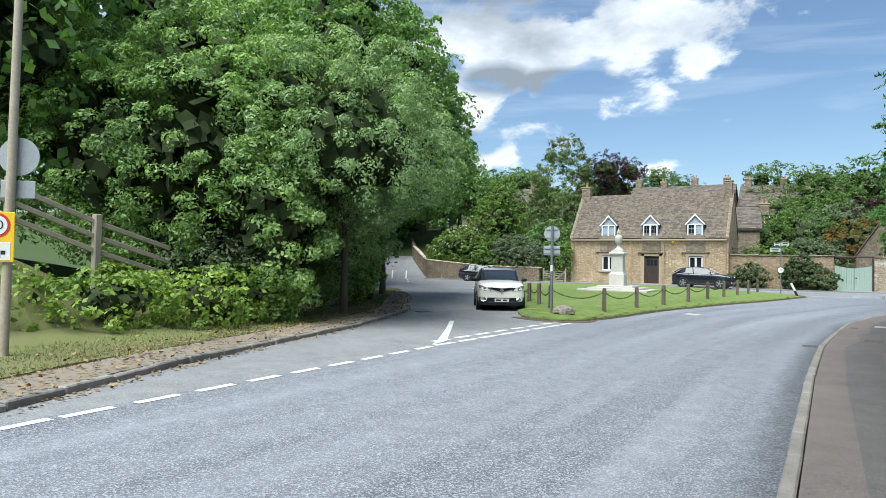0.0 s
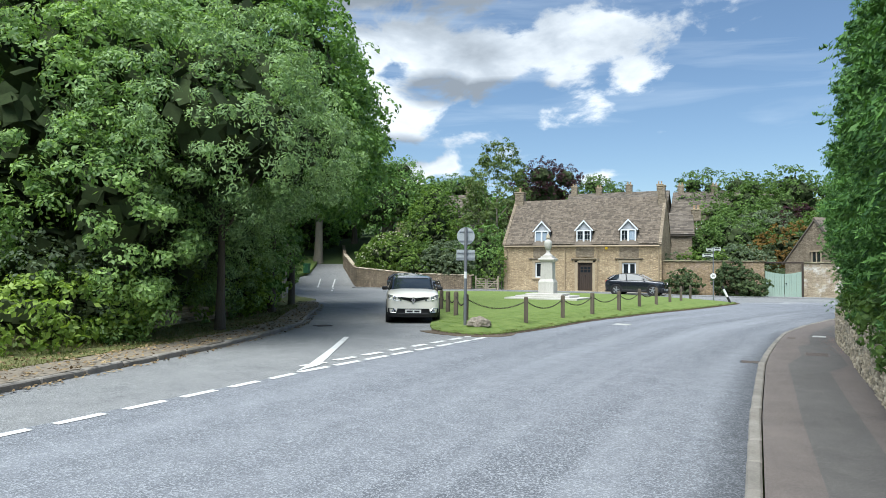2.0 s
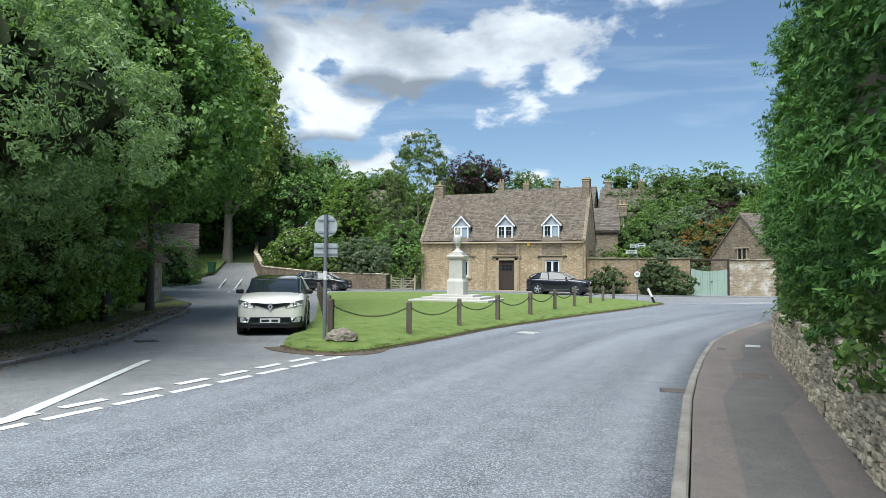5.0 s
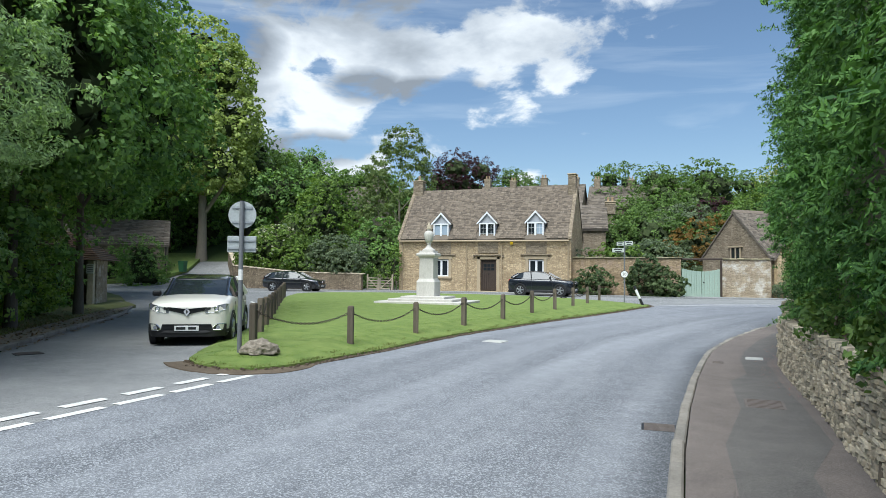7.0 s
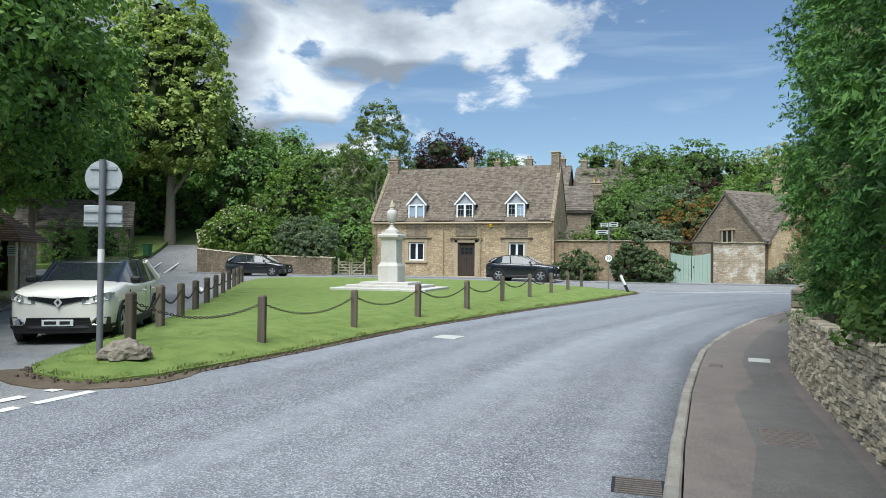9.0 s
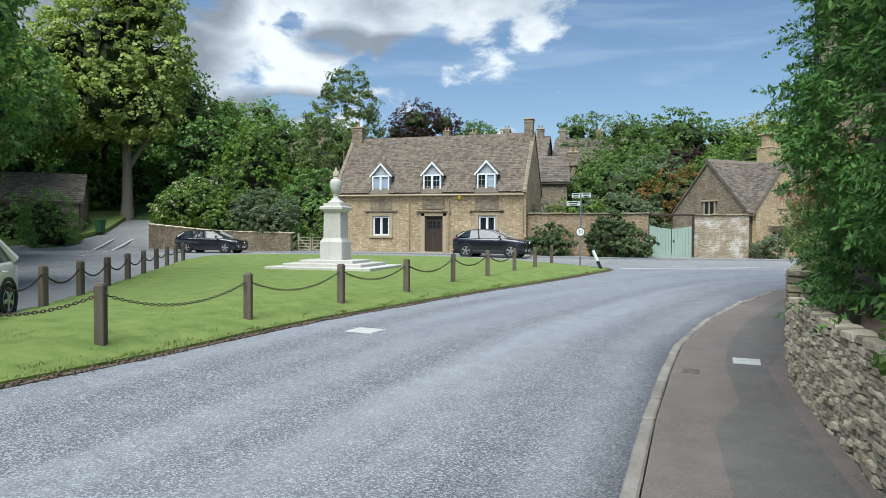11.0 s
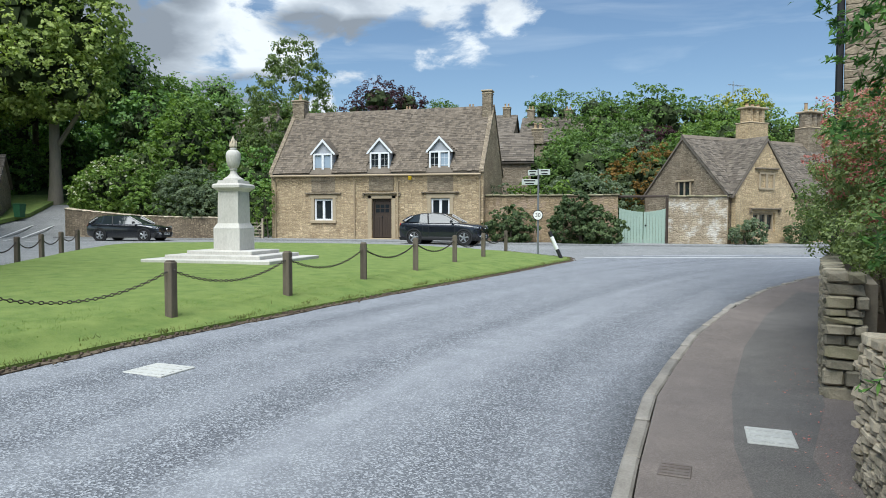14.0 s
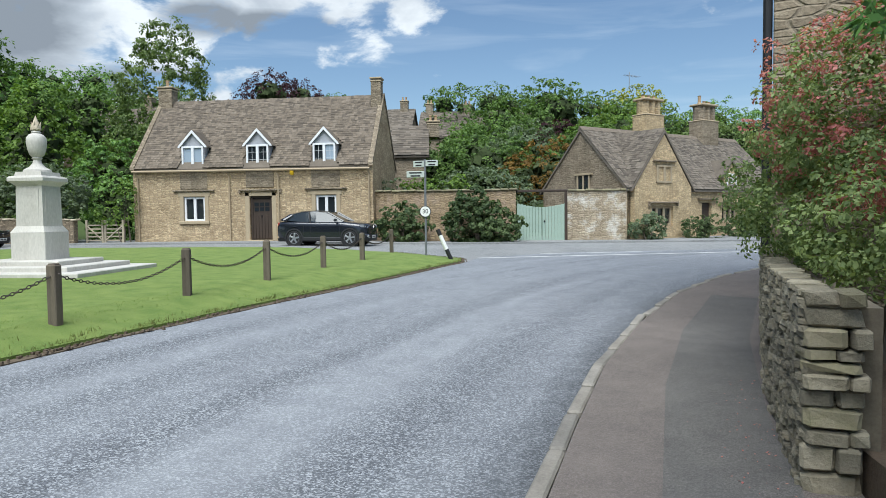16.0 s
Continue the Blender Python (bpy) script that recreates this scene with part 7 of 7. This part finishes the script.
    # terraced gardens rising behind the wall
    for i, (x, y, zz, r, h, m, lab) in enumerate(((-4.5, 62.5, 1.6, 2.2, 1.5, "leaf_light", "bright green shrub behind the boundary wall"), (-1.8, 64, 2.0, 2.4, 1.7, "leaf_sage", "grey-leaved shrub in the terraced garden"), (2.4, 68, 3.2, 2.8, 2.0, "leaf_rust", "bronze-leaved shrub in the terraced garden"), (-2.4, 70, 3.6, 3.2, 2.6, "leaf_mid", "large green shrub in the terraced garden"), (0.6, 74, 4.4, 3, 2.4, "leaf_sage", "silvery shrub in the terraced garden"), (5.4, 72, 4.0, 3, 2.6, "leaf_mid", "green shrub above the far cottage"), (-5.4, 69, 3.2, 2.4, 2.2, "leaf_mid", "green shrub beside the house wing"), (3.8, 79, 5.6, 2.8, 2.2, "leaf_purple", "purple-leaved shrub on the slope"), (8, 78, 5.4, 3.2, 3.0, "leaf_light", "light green shrub on the slope"), (-1, 81, 6.0, 3.6, 2.6, "leaf_mid", "green shrub on the slope"), (-7, 60.8, 1.2, 1.0, 1.6, "leaf_sage", "tall silvery shrub by the cottage gable"))):
        bush("garden_shrub", lab, x, y, [(0, 0, h * .5, r, r * .8, h), (r * .6, -.4, h * .3, r * .6, r * .5, h * .7), (-r * .6, -.3, h * .4, r * .6, r * .5, h * .7)], m, 1.5, 0.36, 22, 0.16, 60 + i, zz)
    for i, (x, y, h, r, m, lab) in enumerate(((-1.5, 92, 11, 5.0, "leaf_mid", "broad dark green tree on the slope"), (4, 90, 11, 5.2, "leaf_mid", "full rounded tree above the gardens"), (-6, 100, 13, 4.5, "leaf_mid", "rounded tree behind the terrace"), (11, 98, 11.5, 5, "leaf_yellow", "golden-leaved tree on the skyline"), (10, 90, 9.5, 4.5, "leaf_mid", "leafy tree on the slope"), (17, 98, 7.5, 5, "leaf_light", "light green tree beyond the far cottage"), (16.5, 84, 7.8, 2.6, "leaf_birch", "thin airy tree behind the far cottage"), (27, 112, 9.5, 7, "leaf_dark", "broad dark tree on the skyline"), (25, 84, 5.5, 3.5, "leaf_light", "young leafy tree beyond the chimneys"), (34, 90, 9, 6, "leaf_mid", "leafy tree beyond the far cottage"), (-33.5, 116, 14.5, 7.0, "leaf_purple", "copper beech on the skyline"), (-24.5, 118, 13, 5, "leaf_mid", "green tree beside the copper beech"), (-14, 94, 7, 2.6, "leaf_mid", "small tree between the terrace roofs"), (-50, 112, 9, 6, "leaf_mid", "tree on the skyline"), (-56, 88, 14, 2.0, "leaf_dark", "narrow dark green cypress tree"))):
        tree("tree", lab, x, y, h, round_crown(h, r, 80 + i, 0.15, 9), m, r=0.3, density=0.95, clump=0.55, per=22, size=0.19, seed=80 + i)
    # far woods
    for i in range(26):
        a = radians(-52 + i * 4.4)
        d = 185 + 25 * math.sin(i * 1.7)
        x, y = -math.sin(a) * d, math.cos(a) * d
        tree("tree", "distant woodland tree on the hill", x, y, 12, round_crown(11, 9, 120 + i, 0.0, 8), "leaf_dark" if i % 3 else "leaf_mid", r=0.4, density=0.2, clump=1.3, per=14, size=0.8, seed=120 + i)


vegetation()


def tall_hedge():
    """Conifer hedge over the roadside wall, its face sheared and shaggy."""
    root = thing("conifer_hedge", "tall shaggy green conifer hedge above the stone wall", "hedge")
    rng = np.random.default_rng(77)
    ys = np.arange(-11.5, 26.6, 0.9)
    k = 0
    for y in ys:
        wx = float(np.interp(y, [p[1] for p in WALL_A], [p[0] for p in WALL_A]))
        near = 13 < y < 27
        h = 7.5
        n = 15500 if y > 20.5 else 7000 if y > 10 else 600
        # drooping sprays of scale leaves, tuft by tuft
        per = 40 if y > 10 else 12
        m = n // per
        b = np.empty((m, 3))
        b[:, 1] = y + rng.uniform(-0.55, 0.55, m)
        b[:, 2] = 1.0 + (h - 1.0) * rng.random(m) ** 0.9
        bulge = 0.2 * np.sin(b[:, 1] * 2.3 + b[:, 2] * 1.1) + 0.17 * np.sin(b[:, 2] * 2.9 - b[:, 1] * 1.3) + 0.1 * np.sin(b[:, 2] * 6.1 + b[:, 1] * 4.7) + 0.34 * np.clip((b[:, 2] - 1.4) / 1.5, 0, 1) - 0.1 * np.clip(b[:, 2] - 3, 0, 9)
        b[:, 0] = wx + 0.42 - bulge + np.abs(rng.normal(scale=0.2, size=m)) - 0.1
        b[:, 0] += 0.1 * min(max((y - 19.5) / 4, 0), 1)
        if y > 25.5:
            b[:, 0] += rng.random(m) ** 2 * 1.8
        way = np.stack([-0.75 + rng.normal(scale=0.35, size=m), rng.normal(scale=0.6, size=m), rng.normal(scale=0.35, size=m) + 0.1], 1)
        way *= (rng.uniform(0.12, 0.3, m) + 0.3 * rng.random(m) ** 7)[:, None]
        t = rng.random((m, per, 1)) ** 0.8
        c = b[:, None, :] + way[:, None, :] * t + rng.normal(scale=0.045, size=(m, per, 3)) * (1.25 - t)
        c[:, :, 2] -= 0.07 * t[:, :, 0] ** 2
        c = c.reshape(-1, 3)
        n = len(c)
        nn = np.stack([-0.6 + rng.normal(scale=0.5, size=n), -0.2 + rng.normal(scale=0.5, size=n), 0.65 + rng.normal(scale=0.4, size=n)], 1)
        v, q = leaf_quads(c, (0.07 if y > 20.5 else 0.1 if y > 10 else 0.3) * rng.uniform(0.6, 1.6, n), nn, rng, 0.3, 0.6)
        part("hedge_plant", fast_mesh("hedge_plant", v, q, M["leaf_conifer"]), None, root)
        k += 1
    # added filler solid in the wall's core brown, closes the view through the hedge
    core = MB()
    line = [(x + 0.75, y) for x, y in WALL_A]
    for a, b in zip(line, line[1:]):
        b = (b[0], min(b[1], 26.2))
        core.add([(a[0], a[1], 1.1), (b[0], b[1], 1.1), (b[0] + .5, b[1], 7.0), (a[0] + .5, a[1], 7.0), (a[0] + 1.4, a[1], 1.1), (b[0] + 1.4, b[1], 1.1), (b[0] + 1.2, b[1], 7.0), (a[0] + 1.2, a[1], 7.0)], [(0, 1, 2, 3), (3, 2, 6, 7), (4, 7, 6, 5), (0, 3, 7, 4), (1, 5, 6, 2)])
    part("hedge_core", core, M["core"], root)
    for y in ys[::2]:
        wx = float(np.interp(y, [p[1] for p in WALL_A], [p[0] for p in WALL_A]))
        part("stem", MB().rod((wx + 0.8, y, 0.2), (wx + 0.9, y, 3), 0.07, n=6), M["bark"], root)


tall_hedge()


def red_shrub():
    root = bush("flowering_shrub", "arching dark shrub with pink-red flowers over the wall", 3.86, 30.9, [(0, 0, 1.6, 0.95, 1.3, 0.9), (-.35, -.5, 2.2, 0.9, 1.0, 0.8), (.3, .4, 2.5, .9, 1.0, .75), (-.6, .6, 1.6, 0.6, 0.8, 0.6), (-.5, -1.0, 1.5, 0.6, 0.7, 0.55), (.5, -.8, 2.8, .6, .7, .5), (-.35, -1.7, 1.35, .5, .6, .4), (-.9, -1.5, 1.2, .5, .75, .32), (-.75, -.3, 1.3, .5, .9, .42)], "leaf_arching", 17, 0.16, 38, 0.038, 91, 0.3, fill=False, extra=(("blossom", "leaf_red", ([(-.35, -.5, 2.25, 0.95, 1.05, 0.85), (.3, .4, 2.55, .95, 1.0, .75), (.4, -.8, 2.8, .7, .8, .55), (-.5, -.9, 1.9, .55, .6, .5)], 22, 0.11, 26, 0.03, 92)), ("new_leaves", "leaf_light", ([(.2, 1.0, 2.6, .7, .7, .5), (-.1, .2, 2.9, .5, .6, .4)], 6, 0.15, 22, 0.032, 93))))


red_shrub()


def ivy_bank():
    bush("ivy_hedge", "low bank of ivy and bramble along the verge", -12.9, 9.0, [(-1.6, -4.4, 0.55, 1.0, 1.6, 0.6), (-1.1, -2.0, 0.55, 0.9, 1.6, 0.6), (-.5, 0.2, 0.6, 1.0, 1.5, 0.6), (-.1, 2.4, 0.6, 1.1, 1.5, 0.6), (-.6, 4.4, 0.7, 1.2, 1.4, 0.7)], "leaf_ivy", 7, 0.22, 14, 0.1, 95, 0.25, category="hedge")
    bush("bramble", "dry twiggy bramble beside the fence end", -13.9, 12.2, [(0, 0, 1.0, 1.1, 1.0, 0.9), (0.5, 1.2, .8, 1, 1, .8)], "leaf_sage", 4, 0.25, 12, 0.08, 96, 0.5)
    for i, (x, y) in enumerate(((-17.5, 14.0), (-20.5, 17.5), (-20.5, 21), (-24, 24.5), (-26.5, 30), (-16.6, 17.6), (-17.0, 20.6), (-18.7, 23.4), (-20.9, 26.4), (-24.4, 30.0), (-43.6, 57.6), (-49, 59), (-53, 63))):
        bush("undergrowth", "dark ivy undergrowth beneath the roadside trees", x, y, [(-.6, .2, 1.5, 1.8, 2.2, 2.0), (0, 0, 0.9, 1.3, 1.9, 1.2), (-1.2, 0.4, 2.6, 1.6, 1.8, 2.0)], "leaf_ivy" if y < 28 else "leaf_dark", 2.4, 0.3, 22, 0.12, 97 + i, 0.25)


ivy_bank()


def wall_climbers():
    """Broad-leaved growth spilling over the wall below the conifers."""
    for i, (y, h) in enumerate(((10.6, 0.7), (12.2, 0.9), (14.0, 0.6), (16.6, 0.5), (20.6, 0.35))):
        wx = float(np.interp(y, [p[1] for p in WALL_A], [p[0] for p in WALL_A]))
        bush("wall_climber", "light green climber spilling over the roadside wall", wx + 0.12, y, [(0, 0, 1.15, 0.2, 0.6, h * 0.6), (-0.02, 0.5, 1.0, 0.16, 0.35, h * 0.5)], "leaf_mid", 14, 0.14, 16, 0.07, 140 + i, 0.1, stems=2, fill=False)


wall_climbers()


def thicket():
    """Dark evergreen cover that closes the wood behind the lime."""
    for i, (x, y) in enumerate(((-55, 79), (-59, 76), (-61, 83), (-65, 79), (-69, 74), (-57, 88), (-72, 82))):
        bush("thicket", "dark evergreen thicket beneath the woodland trees", x, y, [(0, 0, 1.8, 3.2, 2.6, 2.4), (1.6, -.8, 1.0, 2.2, 1.8, 1.6), (-1.6, .6, 2.6, 2.4, 2.0, 2.2)], "leaf_dark", 1.0, 0.5, 14, 0.32, 160 + i, land(x, y))


thicket()


def turf():
    """Grass blades on the near green and verge, ragged along the edges."""
    rng = np.random.default_rng(55)

    def blades(name, pts, size, mat, label):
        c = np.array(pts)
        n = len(c)
        up = rng.normal(scale=0.8, size=(n, 3))
        up[:, 2] = np.abs(rng.normal(scale=0.25, size=n))
        u = np.stack([rng.normal(scale=0.45, size=n), rng.normal(scale=0.45, size=n), np.ones(n)], 1)
        u /= np.linalg.norm(u, axis=1, keepdims=True)
        w = np.cross(u, up)
        w /= np.linalg.norm(w, axis=1, keepdims=True)
        s = (size * rng.uniform(0.5, 1.4, n))[:, None]
        v = np.stack([c - w * s * 0.1, c + w * s * 0.1, c + u * s + w * s * 0.02, c + u * s - w * s * 0.02], 1).reshape(-1, 3)
        ob = new(name, fast_mesh(name, v, np.arange(n * 4, dtype=np.int32).reshape(-1, 4), mat))
        tagged(ob, label, "grass", "", "stuff")

    green, edge, verge = [], [], []
    ring_ = GREEN + GREEN[:1]
    while len(green) < 50000:
        y = 20.5 + 16 * rng.random() ** 1.5
        x = rng.uniform(-18, -4)
        odd = False
        for (x0, y0), (x1, y1) in zip(ring_, ring_[1:]):
            if (y0 > y) != (y1 > y) and x < (x1 - x0) * (y - y0) / (y1 - y0) + x0:
                odd = not odd
        if odd:
            green.append((x, y))
    cache = {}

    def lift(x, y):
        k = (round(x * 3), round(y * 3))
        if k not in cache:
            cache[k] = g(x, y) + green_lift(x, y)
        return cache[k]

    blades("grass", [(x, y, lift(x, y) - 0.015) for x, y in green], 0.024, M["blade"], "short mown grass of the village green")
    for x, y, a in along(GREEN[:17], 0.0045):
        o = abs(rng.normal(scale=0.09))
        px, py = x - math.sin(a) * o, y + math.cos(a) * o
        edge.append((px, py, lift(px, py) - 0.03))
    blades("edge_grass", edge, 0.055, M["blade_edge"], "longer ragged grass along the road edge")
    while len(verge) < 34000:
        y = rng.uniform(1, 28)
        k = float(np.interp(y, [p[1] for p in KERB_L], [p[0] for p in KERB_L]))
        x = k - 1.05 - 5.5 * rng.random() ** 1.3
        verge.append((x, y, g(x, y) + 0.09 + 0.45 * smooth01((-x - 11.5 - max(0, y - 10) * 0.5) / 6) * smooth01((30 - y) / 10)))
    blades("verge_grass", verge, 0.06, M["blade_dry"], "mown verge grass with dry patches")
    fall = []
    for i in range(5200):
        y = rng.uniform(3, 31)
        k = float(np.interp(y, [p[1] for p in KERB_L], [p[0] for p in KERB_L]))
        x = k - abs(rng.normal(scale=1.5)) + 0.25
        z = g(x, y) + (0.02 if x > k else 0.135)
        fall.append((x, y, z))
    c = np.array(fall)
    nn = rng.normal(scale=0.25, size=c.shape) + np.array([0, 0, 1])
    v, q = leaf_quads(c, 0.075 * rng.uniform(0.6, 1.4, len(c)), nn, rng, 0.6)
    tagged(new("fallen_leaves", fast_mesh("fallen_leaves", v, q, M["fallen"])), "scattered brown fallen leaves along the kerb and verge", "leaves", "", "stuff")
    c2 = []
    for i in range(300):
        y = rng.uniform(22, 31)
        k = float(np.interp(y, [p[1] for p in WALL_A + WALL_B], [p[0] for p in WALL_A + WALL_B]))
        x = k - abs(rng.normal(scale=0.22)) - 0.03
        c2.append((x, y, g(x, y) + 0.112))
    c2 = np.array(c2)
    v, q = leaf_quads(c2, 0.017 * rng.uniform(0.5, 1.5, len(c2)), rng.normal(scale=0.2, size=c2.shape) + np.array([0, 0, 1]), rng, 0.7)
    tagged(new("fallen_petals", fast_mesh("fallen_petals", v, q, M["leaf_red"])), "pink petals and leaf litter along the wall foot", "petals", "", "stuff")


turf()
# ---- roadside dry-stone walls, stone by stone ----
def dry_wall(name, label, line, h, parts_from, parts_to, seed, end_quoins=False, stone="stone"):
    root = thing(name, label, "wall", kind="structure")
    rng = random.Random(seed)
    core = MB()
    for a, b in zip(line, line[1:]):
        d = Vector((b[0] - a[0], b[1] - a[1], 0)).normalized()
        n = Vector((d.y, -d.x, 0))
        p = [(a[0] + n.x * o, a[1] + n.y * o) for o in (0.045, 0.45)] + [(b[0] + n.x * o, b[1] + n.y * o) for o in (0.07, 0.45)]
        za, zb = g(*a) - 0.1, g(*b) - 0.1
        core.add([(*p[0], za), (*p[1], za), (*p[2], zb), (*p[3], zb), (*p[0], za + h + 0.06), (*p[1], za + h + 0.06), (*p[2], zb + h + 0.06), (*p[3], zb + h + 0.06)], [(0, 2, 6, 4), (1, 5, 7, 3), (4, 6, 7, 5), (0, 4, 5, 1), (2, 3, 7, 6)])
    part("core", core, M["core"], root)
    shapes = []
    for k in range(10):
        mb = MB().box((0, 0, 0), (1, 1, 1), 0.13)
        mb.v = [(x + 0.1 * noise.noise((x * 2 + k * 7, y * 2, z * 2)), y + 0.1 * noise.noise((x * 2, y * 2 + k * 5, z * 2)), z + 0.09 * noise.noise((x * 2, y * 2, z * 2 + k * 3))) for x, y, z in mb.v]
        shapes.append(mb)
    shared = [m.mesh("stone", M[stone]) for m in shapes]
    rest, count = MB(), 0
    z = 0.02
    while z < h:
        ch = rng.uniform(0.036, 0.078)
        s = -rng.uniform(0, 0.2)
        pts = along(line, 0.02)
        total = len(pts) * 0.02
        while s < total - 0.05:
            w = rng.uniform(0.08, 0.22)
            i = min(max(int((s + w / 2) / 0.02), 0), len(pts) - 1)
            x, y, a = pts[i]
            k = rng.randrange(10)
            hh = ch * rng.uniform(0.85, 1.1)
            m = pose(x + math.sin(a) * 0.1, y - math.cos(a) * 0.1, g(x, y) + 0.06 + z + ch / 2, rng.uniform(-3, 3), rng.uniform(-4, 4), math.degrees(a) + rng.uniform(-5, 5)) @ Matrix.Diagonal((w * 0.97, rng.uniform(0.17, 0.24), hh * 0.95, 1))
            if y < 1.5:
                pass
            elif parts_from < y < parts_to and count < 300:
                part("stone", shared[k], None, root).matrix_basis = m
                count += 1
            else:
                rest.add(shapes[k].v, shapes[k].f, m)
            s += w
        z += ch
    tagged(part("stones", rest, M[stone], root), kind="stuff")
    if end_quoins:
        # great squared stones at the near end
        (ax, ay), (bx, by) = line[0], line[1]
        a = math.atan2(by - ay, bx - ax)
        z, k = 0.0, 0
        while z < h - 0.03:
            ch = rng.uniform(0.07, 0.15) * (1.15 - 0.35 * z / h)
            # one long stone, or two side by side, across the end of the wall
            row = ((0.17, 0.32),) if k % 3 == 0 else ((0.1, 0.19), (0.27, 0.15)) if k % 3 == 1 else ((0.14, 0.25), (0.32, 0.11))
            for mid, ln in row:
                back = rng.uniform(-0.03, 0.02)
                m = pose(ax + math.sin(a) * mid - math.cos(a) * back, ay - math.cos(a) * mid - math.sin(a) * back, g(ax, ay) + 0.06 + z + ch / 2, rng.uniform(-3, 3), rng.uniform(-2, 2), math.degrees(a) + rng.uniform(-7, 7)) @ Matrix.Diagonal((rng.uniform(0.24, 0.3), ln * 0.97, ch * rng.uniform(0.9, 0.98), 1))
                q, blk = MB(), shapes[rng.randrange(10)]
                q.add(blk.v, blk.f, m)
                part("quoin", q, M["stone_moss" if rng.random() < 0.35 else stone], root)
            z += ch
            k += 1
    return root


dry_wall("roadside_wall", "dry-stone roadside wall of small weathered limestone pieces", WALL_A, 1.02, 18.5, 26.6, 21)
dry_wall("roadside_wall", "dry-stone wall with large squared end stones by the opening", WALL_B[:6], 1.26, 27.5, 31.0, 22, True, "stone_grey")
